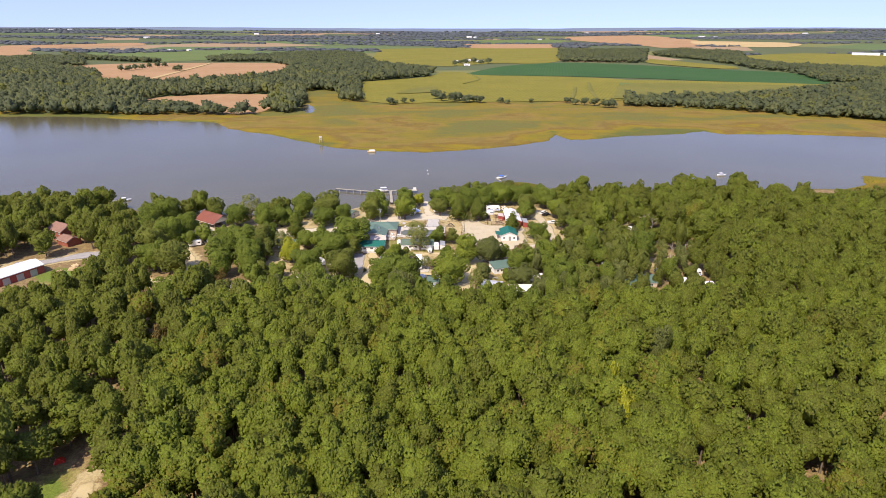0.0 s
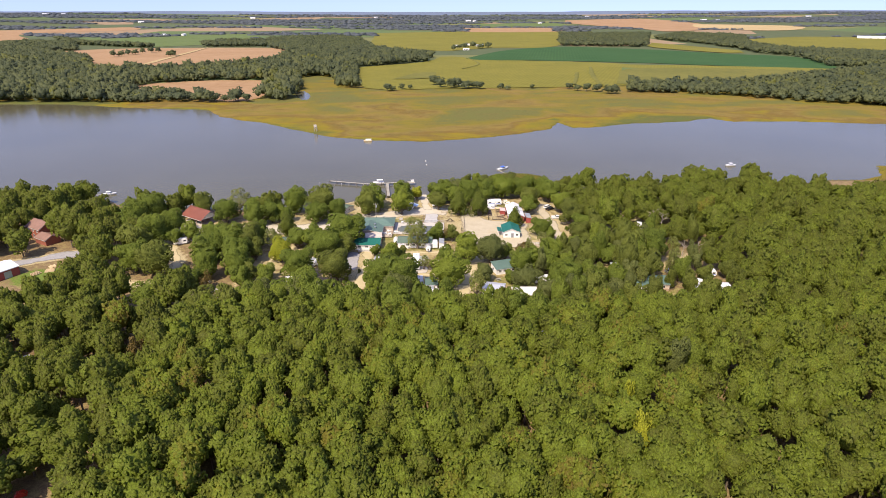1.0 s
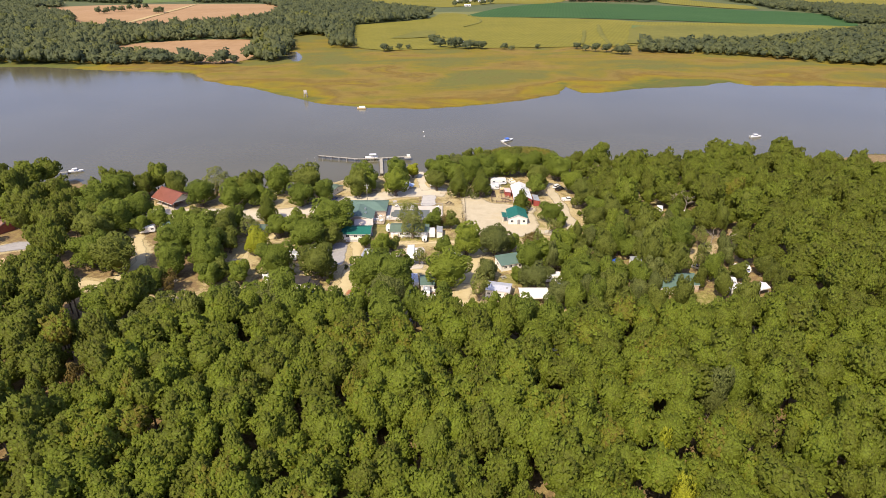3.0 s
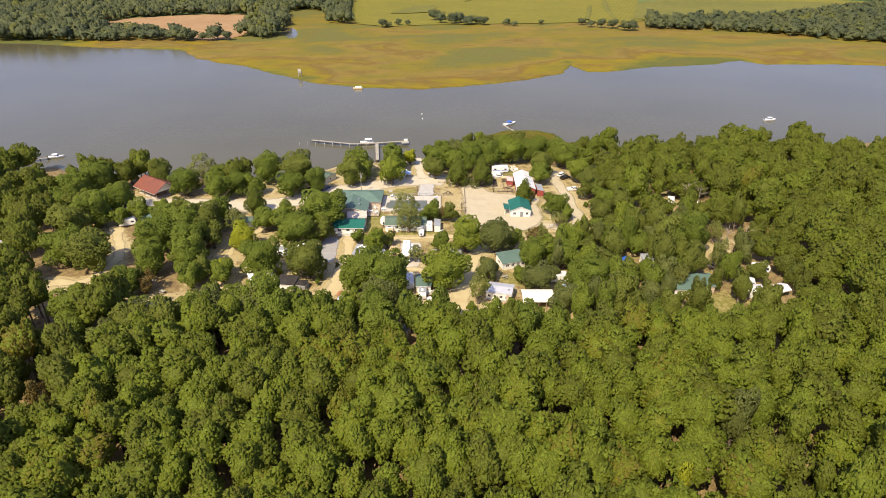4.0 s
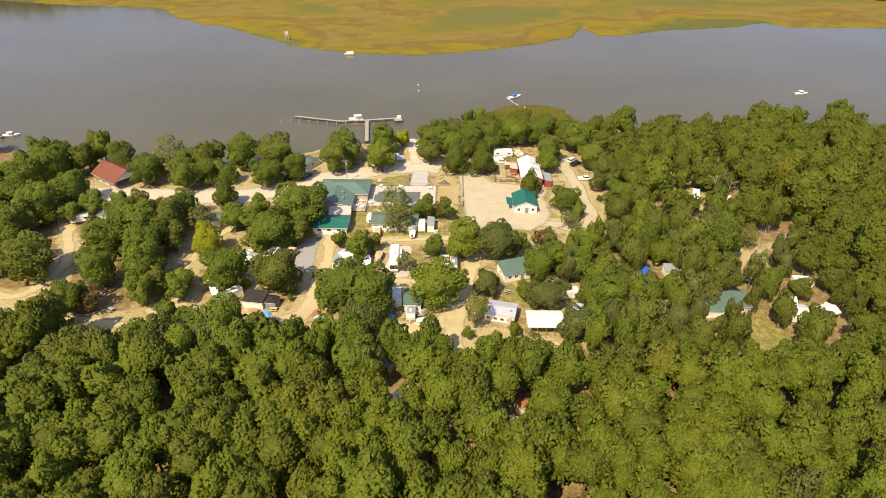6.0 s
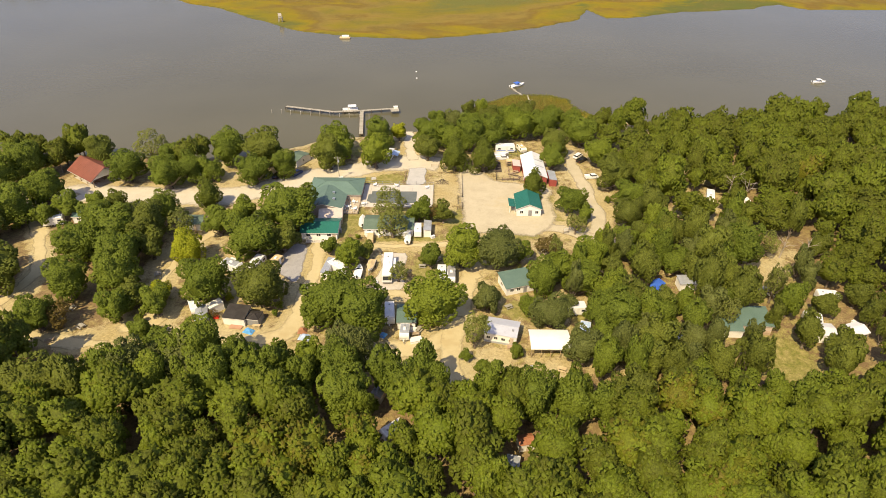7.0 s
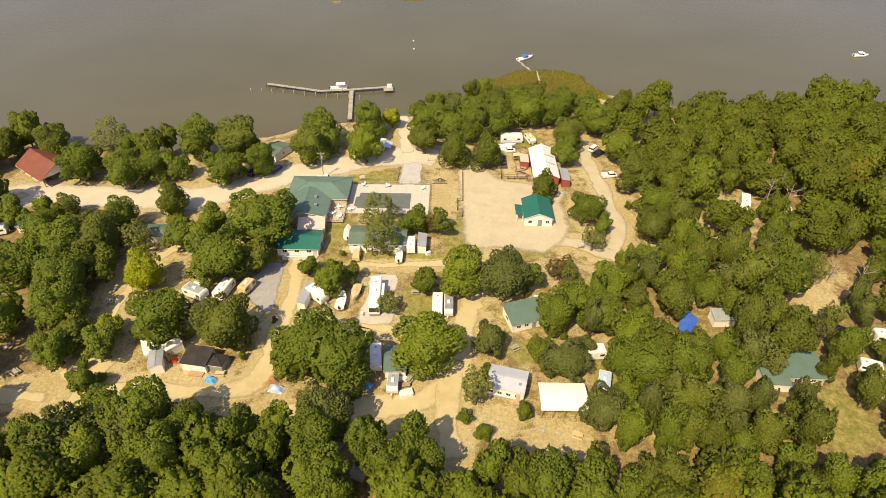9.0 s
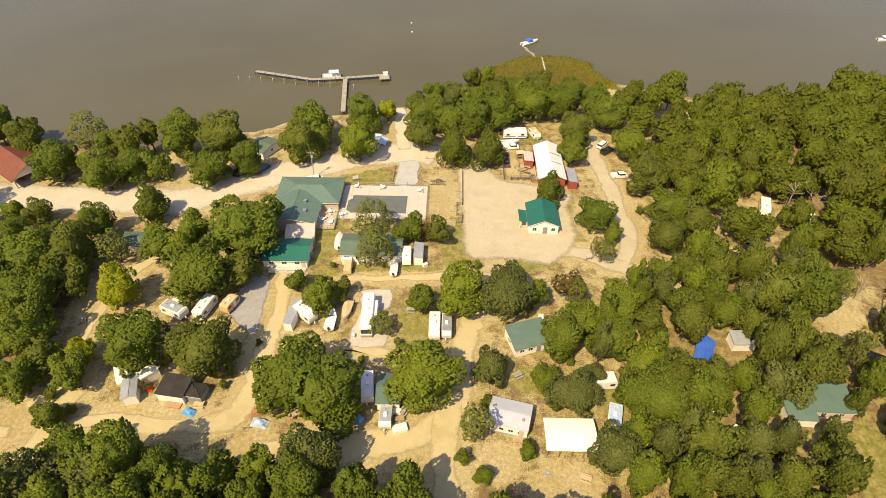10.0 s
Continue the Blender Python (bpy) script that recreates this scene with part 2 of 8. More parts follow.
# ---- building helpers ----
class Shape:
    """Collects boxes, prisms, tubes and lofts into one mesh."""

    def __init__(self):
        self.v, self.f = [], []

    def add(self, verts, faces):
        n = len(self.v)
        self.v += [tuple(p) for p in verts]
        self.f += [tuple(i + n for i in f) for f in faces]
        return self

    def box(self, x, y, z, w, d, h, turn=0.0, taper=1.0, tilt=0.0):
        """A box with its base's middle at x, y, z; taper narrows its top."""
        c, s = math.cos(radians(turn)), math.sin(radians(turn))
        pts = []
        for k, zz in ((1.0, 0.0), (taper, h)):
            for sx, sy in ((-1, -1), (1, -1), (1, 1), (-1, 1)):
                px, py = sx * w / 2 * k, sy * d / 2 * k
                pts.append((x + c * px - s * py, y + s * px + c * py, z + zz + tilt * py))
        return self.add(pts, [(3, 2, 1, 0), (4, 5, 6, 7), (0, 1, 5, 4), (1, 2, 6, 5), (2, 3, 7, 6), (3, 0, 4, 7)])

    def slab(self, corners, thick):
        """A flat plate on four or more corners (counter-clockwise from above), thick metres deep downwards."""
        n = len(corners)
        low = [(x, y, z - thick) for x, y, z in corners]
        return self.add(list(corners) + low, [tuple(range(n)), tuple(range(2 * n - 1, n - 1, -1))] + [(i, i + n, (i + 1) % n + n, (i + 1) % n) for i in range(n)])

    def tube(self, a, b, r0, r1, n=7, cap=True):
        a, b = Vector(a), Vector(b)
        q = (b - a).to_track_quat("Z", "Y").to_matrix()
        pts = []
        for p, r in ((a, r0), (b, r1)):
            for i in range(n):
                u = 2 * math.pi * i / n
                pts.append(p + q @ Vector((r * math.cos(u), r * math.sin(u), 0)))
        fs = [(i, (i + 1) % n, (i + 1) % n + n, i + n) for i in range(n)]
        if cap:
            fs += [tuple(range(n - 1, -1, -1)), tuple(range(n, 2 * n))]
        return self.add(pts, fs)

    def loft(self, rings, cap=True):
        """Skin over rings of points, all with the same count."""
        n = len(rings[0])
        pts = [p for r in rings for p in r]
        fs = [(k * n + i, k * n + (i + 1) % n, (k + 1) * n + (i + 1) % n, (k + 1) * n + i) for k in range(len(rings) - 1) for i in range(n)]
        if cap:
            fs += [tuple(range(n - 1, -1, -1)), tuple(range((len(rings) - 1) * n, len(rings) * n))]
        return self.add(pts, fs)

    def mesh(self, name):
        me = bpy.data.meshes.new(name)
        me.from_pydata(self.v, [], self.f)
        bm = bmesh.new()
        bm.from_mesh(me)
        bmesh.ops.recalc_face_normals(bm, faces=bm.faces)
        bm.to_mesh(me)
        bm.free()
        return me


def rounded(w, d, z, r=0.2, n=3, x=0.0, y=0.0):
    """A ring: a rectangle with rounded corners at height z."""
    r = min(r, w / 2 - 1e-3, d / 2 - 1e-3)
    ring = []
    for cx, cy, a0 in ((1, 1, 0), (-1, 1, 90), (-1, -1, 180), (1, -1, 270)):
        for i in range(n + 1):
            a = radians(a0 + 90 * i / n)
            ring.append((x + cx * (w / 2 - r) + r * math.cos(a), y + cy * (d / 2 - r) + r * math.sin(a), z))
    return ring


def part(name, shape, material, parent, label="", smooth=False):
    """Links a shape as one mesh under a thing or under a part."""
    me = shape if isinstance(shape, bpy.types.Mesh) else shape.mesh(name)
    if material and not me.materials:
        me.materials.append(material)
    if smooth:
        me.shade_smooth()
    ob = new(name, me)
    ob.parent = parent
    if label:
        tagged(ob, label)
    return ob


def thing(name, x, y, z=0.0, turn=0.0, label="", category="", group="", kind=""):
    ob = new(name)
    ob.matrix_basis = pose(x, y, z, 0, 0, turn)
    return tagged(ob, label, category, group, kind)


def array_mesh(name, verts, tris, material, tint=None, smooth=False, quads=False, normals=None):
    """A mesh from numpy arrays of points and triangles or quads."""
    k = 4 if quads else 3
    me = bpy.data.meshes.new(name)
    me.vertices.add(len(verts))
    me.vertices.foreach_set("co", np.ascontiguousarray(verts, dtype=np.float32).ravel())
    me.loops.add(len(tris) * k)
    me.loops.foreach_set("vertex_index", np.ascontiguousarray(tris, dtype=np.int32).ravel())
    me.polygons.add(len(tris))
    me.polygons.foreach_set("loop_start", np.arange(0, len(tris) * k, k, dtype=np.int32))
    me.polygons.foreach_set("loop_total", np.full(len(tris), k, dtype=np.int32))
    me.update(calc_edges=True)
    if tint is not None:
        for key, values in tint.items():
            me.attributes.new(key, "FLOAT", "POINT").data.foreach_set("value", np.ascontiguousarray(values, dtype=np.float32))
    if normals is not None:
        me.attributes.new("custom_normal", "FLOAT_VECTOR", "POINT").data.foreach_set("vector", np.ascontiguousarray(normals, dtype=np.float32).ravel())
    for m in material if isinstance(material, (list, tuple)) else (material,):
        me.materials.append(m)
    if smooth:
        me.shade_smooth()
    return me


# ---- plan of land and water ----
WATER = -0.6
NEAR_SHORE = [(-900, 420), (-400, 330), (-240, 306), (-190, 306), (-174, 312), (-162, 304), (-150, 303), (-134, 301), (-115, 299), (-97, 298), (-84, 297), (-72, 300),
              (-54, 306), (-46, 311), (-32, 317), (-10, 322), (4, 332), (12, 342), (21, 355), (34, 366), (50, 366), (58, 359), (63, 346), (78, 337),
              (94, 332), (120, 338), (147, 343), (170, 340), (190, 333), (206, 345), (226, 352), (246, 353), (262, 362), (276, 388), (300, 372), (420, 352), (900, 330)]
FAR_SHORE = [(-1500, 800), (-700, 665), (-476, 642), (-397, 642), (-314, 619), (-232, 605), (-208, 568), (-162, 538), (-118, 500), (-85, 474), (-56, 463),
             (-12, 459), (19, 468), (52, 482), (90, 507), (99, 538), (107, 512), (124, 515), (168, 532), (211, 541), (243, 557), (253, 541),
             (313, 541), (388, 525), (600, 492), (1500, 420)]
ROADS = [
    # the plan of the lanes: middle line, width
    ([(-126, 267), (-105, 269), (-86, 268), (-73, 267), (-64, 268.6), (-50, 276.6), (-41, 281.6), (-32, 285.2), (-20, 289.8), (-6.6, 294.2), (3, 293)], 11.5),
    ([(-7, 295), (-8.8, 307), (-10.3, 317), (-11, 322)], 5.0),
    ([(49.2, 306), (49.4, 295), (49.6, 287), (50.2, 279), (51.2, 268), (51.4, 259), (49.5, 250), (46, 245.5)], 5.4),
    ([(20, 256), (29.6, 252.5), (38.8, 250), (47.3, 245.5), (56, 240.7)], 6.0),
    ([(17.5, 243), (13.4, 231.6), (10.6, 222.8), (9.4, 214.2), (7.6, 206.5), (3.6, 201.3), (-2, 198.6), (-10, 197.8), (-17.4, 196.6), (-28, 196.4)], 6.0),
    ([(8.2, 211), (7.2, 203), (6.8, 196), (7.6, 187)], 7.0),
]
LANES = [
    ([(-19, 239), (-8, 240.2), (2.4, 240.7), (12.5, 242.5)], 3.0),
    ([(-15.5, 219), (-9.2, 218.2), (-1.2, 217)], 3.2),
    ([(-67, 190), (-65, 198.8), (-64.2, 204.6), (-62.5, 209.7)], 4.8),
    ([(-64, 199), (-55.6, 201.9), (-43, 201.8), (-33, 202.5), (-30.6, 209.2), (-30.2, 218.8), (-30, 227), (-30.5, 238), (-29, 242)], 4.6),
    ([(-71, 203), (-66, 210), (-67.5, 221), (-68, 228), (-66.5, 237), (-65, 243), (-61, 249)], 4.2),
    ([(-115, 270), (-119, 262), (-118.5, 253), (-112, 242), (-105, 231.5), (-103.5, 220), (-106.5, 211), (-117, 211)], 4.6),
    ([(-105, 212), (-92, 203), (-80, 199.5), (-70, 198.5)], 3.6),
    ([(-69, 86), (-73, 94), (-75.6, 99), (-77.2, 104.2)], 4.2),
    ([(-178, 226), (-165, 231), (-157, 236), (-148, 240)], 8.0),
]
LOT = [(9.5, 285.4), (14.4, 288), (21.2, 279), (37, 275), (36.8, 268), (36.5, 255), (30, 247.5), (22, 248.8), (14.5, 248.6), (11.5, 250.5), (11, 262), (10.4, 275)]


def along(points, step):
    """Points at even steps along a smooth line through the plan points."""
    p = [Vector(q) for q in points]
    p = [2 * p[0] - p[1]] + p + [2 * p[-1] - p[-2]]
    out = []
    for i in range(1, len(p) - 2):
        n = max(2, int((p[i + 1] - p[i]).length / step))
        for k in range(n):
            u = k / n
            out.append(0.5 * (2 * p[i] + (p[i + 1] - p[i - 1]) * u + (2 * p[i - 1] - 5 * p[i] + 4 * p[i + 1] - p[i + 2]) * u * u
                              + (3 * p[i] - p[i - 1] - 3 * p[i + 1] + p[i + 2]) * u ** 3))
    return out + [p[-2]]


ROAD_LINES = [(np.array([tuple(q) for q in along(pts, 1.5)]), w) for pts, w in ROADS + LANES]


def near_road(x, y):
    """How far the places are from the nearest lane's edge (negative: on it)."""
    best = np.full(np.shape(x), 1e3)
    for line, w in ROAD_LINES:
        lo, hi = line.min(0) - 12, line.max(0) + 12
        pick = (x > lo[0]) & (x < hi[0]) & (y > lo[1]) & (y < hi[1])
        if pick.any():
            d = np.full(int(pick.sum()), 1e3)
            px, py = x[pick], y[pick]
            for q in line:
                np.minimum(d, np.hypot(px - q[0], py - q[1]), out=d)
            best[pick] = np.minimum(best[pick], d - w / 2)
    return best


def inside(poly, x, y):
    c = np.zeros(np.shape(x), bool)
    n = len(poly)
    for i in range(n):
        (x0, y0), (x1, y1) = poly[i], poly[(i + 1) % n]
        cross = ((y0 > y) != (y1 > y)) & (x < (x1 - x0) * (y - y0) / ((y1 - y0) or 1e-9) + x0)
        c ^= cross
    return c


def wobble(x, y, s, k=0):
    """Cheap smooth noise, about -1 to 1, at a size of s metres."""
    a = np.sin(x / s * 2.1 + 1.7 * np.sin(y / s * 1.3 + k) + k * 2.1) + np.sin(y / s * 2.6 + 1.3 * np.sin(x / s * 1.9 + k * 3.1)) + 0.7 * np.sin((x + y) / s * 4.3 + k)
    return a / 2.7


def shore_gap(x, y):
    """Signed distance-like measure: above 0 on land, below 0 in the river."""
    xs = x + 2.0 * wobble(x, y, 14, 1)
    n = np.interp(xs, *np.array(NEAR_SHORE, float).T) + 1.3 * wobble(x, y, 7, 2)
    f = np.interp(xs, *np.array(FAR_SHORE, float).T) + 2.2 * wobble(x, y, 12, 3)
    return np.maximum(n - y, y - f)


def rise(x, y):
    """Lifts the far land so its cut edge meets the camera's horizon line."""
    r = np.hypot(x, y - 70)
    return 52 * np.clip((r - 1500) / 3300, 0, 1.0) ** 2


def land_z(x, y):
    g = shore_gap(x, y)
    z = np.where(g > 0, np.minimum(g / 4.5, 1.0) * 0.62 - 0.62, np.maximum(g / 3.0, -1.0) * 1.6 - 0.62)
    pond = np.hypot((x + 162 + (y - 712) * 0.28) / 9, (y - 712) / 40)
    z = np.where(pond < 1.0, np.minimum(z, -0.62 - 1.2 * (1 - pond)), z)
    return z + rise(x, y)


def spaced(bounds):
    """Grid lines: (to, step) pairs from the first value on; steps grow where step is a pair."""
    at, out = bounds[0], [bounds[0]]
    for to, s0, s1 in bounds[1]:
        start = at
        while at < to - 1e-6:
            u = (at - start) / (to - start)
            at = min(to, at + s0 * (s1 / s0) ** u)
            out.append(at)
    return np.array(out)


# open spots in the woods, some cleared for view or sun: x, y, radius
CLEARINGS = [
    (91, 231, 6), (99.5, 238, 4.2), (106, 242, 3.5), (51.5, 268, 4.2), (52, 258, 4.8), (53, 249, 4.2), (51.5, 276, 3), (80, 229, 2.5), (65, 227, 3.0), (92, 219, 3.5), (78, 201, 5.5), (79, 194, 4), (66.6, 202, 3), (59.7, 199.7, 3.5), (52.8, 206.4, 2), (60, 222, 2.5),
    (102.5, 314, 3), (89, 269, 2.6), (97.4, 264.0, 3.2), (74, 249.2, 3.0), (79.5, 253, 2.4), (60, 249, 3), (82, 233.5, 2), (104, 242, 4),
    (-18, 181, 3.5), (-17, 174, 3.0), (-8, 183, 3.2), (-4.3, 178, 3.2), (-4.5, 169, 3.8), (18, 170, 2.8), (29.5, 170, 3.4), (-25, 168.5, 3), (49.3, 173, 3.8),
]
CLEARINGS_B = [
    (-87, 126, 2.4), (-86, 121, 1.6), (-86.5, 132.2, 2.0), (-86, 109, 2.4), (-85, 114, 1.2), (-80.5, 106, 2.6), (-80, 99, 5.5), (-84, 103, 3), (-72, 93, 5),
    (-68, 87, 4), (-86, 92, 3.5), (-117.6, 157.6, 4.2), (-114.5, 152, 3.0), (-118, 181, 3.5), (-127, 196, 3.5), (-150, 216, 11), (-152, 228, 9), (-167, 214, 14),
    (-174, 256, 9), (-167, 270, 6), (-165, 282, 8), (-162, 293, 8), (-166, 246, 7), (-163, 239, 5),
]
CLEARINGS_C = [
    (-158, 262, 5), (-152, 278, 5), (-113, 279, 11), (-111, 250, 6), (-103, 254, 5), (-119, 213, 7), (-70, 250, 6), (92, 205, 6), (99, 205, 4),
    (100, 217, 2.5), (77, 208, 4.5), (71, 206, 2.5), (58, 219.5, 2.5), (66.5, 222, 2.5), (37, 204, 4.5), (36, 212, 5), (53, 295, 4), (53, 283, 4),
    (-95, 268, 9), (-110, 262, 8), (52, 150, 2.0), (-37.8, 178, 3.4), (-69, 166, 2.6), (-63.4, 174.4, 2.2),
]


def sand_share(x, y):
    """How sandy the ground is: 1 on the lanes and the open yards."""
    s = np.clip(0.9 - near_road(x, y) / 1.9, 0, 1)
    s = np.maximum(s, inside(LOT, x, y) * 1.0)
    for cx, cy, rx, ry, k in ((5, 273, 6.5, 16, 0.9), (27, 289, 6, 10, 0.8), (-97, 269, 26, 7, 1.0), (-64, 272, 9, 8, 1.0), (-75, 290, 5, 5, 0.9), (-44, 296, 14, 7, 0.7),
                              (27, 192, 9, 6, 0.85), (17, 196, 7, 5, 0.85), (27, 288, 6, 10, 0.95), (75, 250, 5, 4, 0.9), (80, 200, 4, 8, 0.15), (54, 262, 3.5, 18, 0.8), (43, 264, 6, 12, 0.9), (-80, 281, 22, 9, 0.8), (-40, 287, 12, 8, 0.7), (25, 203, 14, 4, 0.5), (-46, 205, 12, 6, 0.6), (-26, 232, 7, 10, 0.7), (-66, 232, 6, 10, 0.6), (-84, 201, 12, 6, 0.4),
                              (90, 231, 8, 7, 0.9), (99, 237, 9, 8, 0.55), (46, 258, 6, 14, 0.6), (65, 229, 5, 4, 0.5), (72, 249, 5, 4, 0.9), (-10, 305, 8, 14, 0.7), (78, 201, 7, 8, 0.1),
                              (60, 250, 5, 5, 0.7), (98, 206, 8, 6, 0.5), (-113, 279, 13, 12, 0.9), (-109, 209, 10, 5, 1.0), (-101, 217, 4, 9, 0.9), (-118, 260, 5, 11, 0.8), (-72, 232, 5, 8, 0.9), (-76, 202, 8, 3.5, 0.9),
                              (-78, 100, 5, 6, 0.8), (-87, 126, 4, 9, 0.6)):
        s = np.maximum(s, k * np.clip(1.5 - 1.2 * np.hypot((x - cx) / rx, (y - cy) / ry), 0, 1))
    return s


def lawn_share(x, y):
    s = np.zeros(np.shape(x))
    for cx, cy, rx, ry in ((-16, 281, 9, 5), (-5, 243.5, 13, 3.5), (2, 228, 5, 9), (-23, 254, 4, 9), (-27, 303, 6, 5), (-150, 216, 12, 9), (-168, 284, 14, 9), (79, 199, 7, 8),
                           (28, 303, 9, 5), (-4, 258, 10, 4), (38, 208, 3, 8), (8, 250, 3, 9), (-84, 101, 6, 8), (24, 213, 6, 4), (-160, 293, 8, 6), (12, 218, 3, 5), (40, 262, 4, 11), (2, 233, 4, 6), (-22, 240, 5, 5), (4, 268, 4, 9), (-46, 203, 9, 3.5), (26, 246, 7, 3), (-1.4, 228, 3, 9), (6, 257, 5, 6), (11, 249, 3, 5), (-27, 247, 5, 4), (-53, 204.5, 5, 2.5), (-1, 200.5, 6, 1.2)):
        s = np.maximum(s, np.clip(1.6 - 1.3 * np.hypot((x - cx) / rx, (y - cy) / ry), 0, 1))
    return s


def marsh_share(x, y):
    m = ((y > 440) & (y < 860 + 220 * ((x > -235) & (x < -95)))).astype(float)
    m = np.maximum(m, np.clip((y - 335 - 3 * wobble(x, y, 9)) / 5, 0, 1) * (x > 8) * (x < 66) * (y < 400))
    return np.maximum(m, np.clip((y - 346) / 6, 0, 1) * np.clip((x - 195) / 8, 0, 1) * (y < 420))


gx = spaced((-5200.0, [(-900, 260, 60), (-280, 55, 6), (-180, 6, 2.2), (115, 2.2, 2.2), (310, 3.0, 6), (900, 6, 55), (5200, 60, 260)]))
gy = spaced((-500.0, [(60, 60, 8), (180, 8, 2.4), (322, 2.2, 2.2), (392, 3.2, 3.2), (450, 4, 4), (570, 3.0, 3.0), (820, 5, 9), (5000, 12, 160)]))
X, Y = [a.ravel() for a in np.meshgrid(gx, gy)]
Z = land_z(X, Y)
nx, ny = len(gx), len(gy)
idx = np.arange(nx * ny).reshape(ny, nx)
quads = np.stack([idx[:-1, :-1], idx[:-1, 1:], idx[1:, 1:], idx[1:, :-1]], -1).reshape(-1, 4)
near = (np.abs(X) < 400) & (Y < 420)
sand, lawn = np.zeros(len(X)), np.zeros(len(X))
sand[near], lawn[near] = sand_share(X[near], Y[near]), lawn_share(X[near], Y[near])
camp = np.clip((Y - 186) / 6, 0, 1) * np.clip((X + 82) / 8, 0, 1) * np.clip((106 - X) / 10, 0, 1) * near
sand = np.maximum(sand, 0.50 * camp * (1 - 0.8 * lawn) * (1 - 0.7 * np.clip((X - 50) / 6, 0, 1) * np.clip((258 - Y) / 6, 0, 1)))
lawn = np.maximum(lawn, np.clip(1.5 - np.hypot((X - 79) / 8, (Y - 198) / 8), 0, 1))
lawn = np.maximum(lawn, 0.44 * camp)
shore_strip = np.clip(1.2 - np.abs(shore_gap(X, Y) - 0.8) / 1.5, 0, 1) * (Y < 330) * (X > -62) * (X < 2)
sand = np.maximum(sand, shore_strip)


turf = np.zeros(len(X))
for cx, cy, rx, ry in ((-151, 217, 12, 9), (-160, 291, 9, 9), (-152, 281, 8, 6), (-84, 100, 4, 6)):
    turf = np.maximum(turf, np.clip(1.5 - 1.2 * np.hypot((X - cx) / rx, (Y - cy) / ry), 0, 1))
sand = sand * (1 - 0.8 * turf)


def ground_material():
    m = bpy.data.materials.new("campground soil, sand and grass")
    m.use_nodes = True
    t = m.node_tree
    p = t.nodes["Principled BSDF"]
    co = t.nodes.new("ShaderNodeNewGeometry").outputs["Position"]

    def noise_at(s, detail=5, rough=0.62):
        n = t.nodes.new("ShaderNodeTexNoise")
        n.inputs["Scale"].default_value, n.inputs["Detail"].default_value, n.inputs["Roughness"].default_value = s, detail, rough
        t.links.new(co, n.inputs["Vector"])
        return n.outputs[0]

    def ramp(src, lo, hi, c1, c2):
        r = t.nodes.new("ShaderNodeValToRGB")
        r.color_ramp.elements[0].position, r.color_ramp.elements[1].position = lo, hi
        r.color_ramp.elements[0].color, r.color_ramp.elements[1].color = (*c1, 1), (*c2, 1)
        t.links.new(src, r.inputs[0])
        return r.outputs[0]

    def math2(op, a, b):
        n = t.nodes.new("ShaderNodeMath")
        n.operation = op
        for i, v in enumerate((a, b)):
            if isinstance(v, float):
                n.inputs[i].default_value = v
            else:
                t.links.new(v, n.inputs[i])
        return n.outputs[0]

    def blend(f, a, b):
        x = t.nodes.new("ShaderNodeMix")
        x.data_type = "RGBA"
        t.links.new(f, x.inputs[0])
        t.links.new(a, x.inputs[6])
        t.links.new(b, x.inputs[7])
        return x.outputs[2]

    def share(key, breakup):
        a = t.nodes.new("ShaderNodeAttribute")
        a.attribute_name = key
        v = math2("ADD", a.outputs["Fac"], math2("MULTIPLY", math2("SUBTRACT", breakup, 0.5), 1.5))
        v = math2("ADD", v, math2("MULTIPLY", math2("SUBTRACT", fine, 0.5), 0.8))
        return ramp(v, 0.40, 0.60, (0, 0, 0), (1, 1, 1))

    coarse, mid, fine = noise_at(0.09), noise_at(0.55), noise_at(4.0)
    litter = blend(ramp(mid, 0.42, 0.6, (0, 0, 0), (1, 1, 1)), ramp(fine, 0.35, 0.65, (0.14, 0.092, 0.050), (0.25, 0.172, 0.092)), ramp(fine, 0.35, 0.65, (0.21, 0.160, 0.070), (0.34, 0.260, 0.122)))
    grass = blend(ramp(mid, 0.40, 0.62, (0, 0, 0), (1, 1, 1)), ramp(fine, 0.3, 0.7, (0.135, 0.140, 0.034), (0.225, 0.212, 0.058)), ramp(fine, 0.3, 0.7, (0.235, 0.205, 0.072), (0.37, 0.305, 0.13)))
    dust = blend(ramp(coarse, 0.40, 0.62, (0, 0, 0), (1, 1, 1)), ramp(fine, 0.3, 0.7, (0.38, 0.312, 0.168), (0.49, 0.410, 0.240)), ramp(fine, 0.3, 0.7, (0.33, 0.258, 0.118), (0.44, 0.348, 0.176)))
    col = blend(share("lawn", mid), litter, grass)
    col = blend(share("sand", noise_at(0.33)), col, dust)
    col = blend(share("turf", mid), col, ramp(fine, 0.3, 0.7, (0.105, 0.150, 0.026), (0.165, 0.215, 0.040)))
    # tufts, twigs and trodden spots
    spots = t.nodes.new("ShaderNodeHueSaturation")
    sv = t.nodes.new("ShaderNodeMapRange")
    for i, v in enumerate((0.34, 0.66, 0.62, 1.26)):
        sv.inputs[i + 1].default_value = v
    t.links.new(noise_at(1.5, 8, 0.78), sv.inputs[0])
    t.links.new(sv.outputs[0], spots.inputs["Value"])
    t.links.new(col, spots.inputs["Color"])
    col = spots.outputs[0]
    # the salt marsh beyond the river, in broad bands of rust, straw and green
    band = t.nodes.new("ShaderNodeMapping")
    band.inputs["Scale"].default_value = (0.0085, 0.014, 0.0)
    t.links.new(co, band.inputs["Vector"])
    bn = t.nodes.new("ShaderNodeTexNoise")
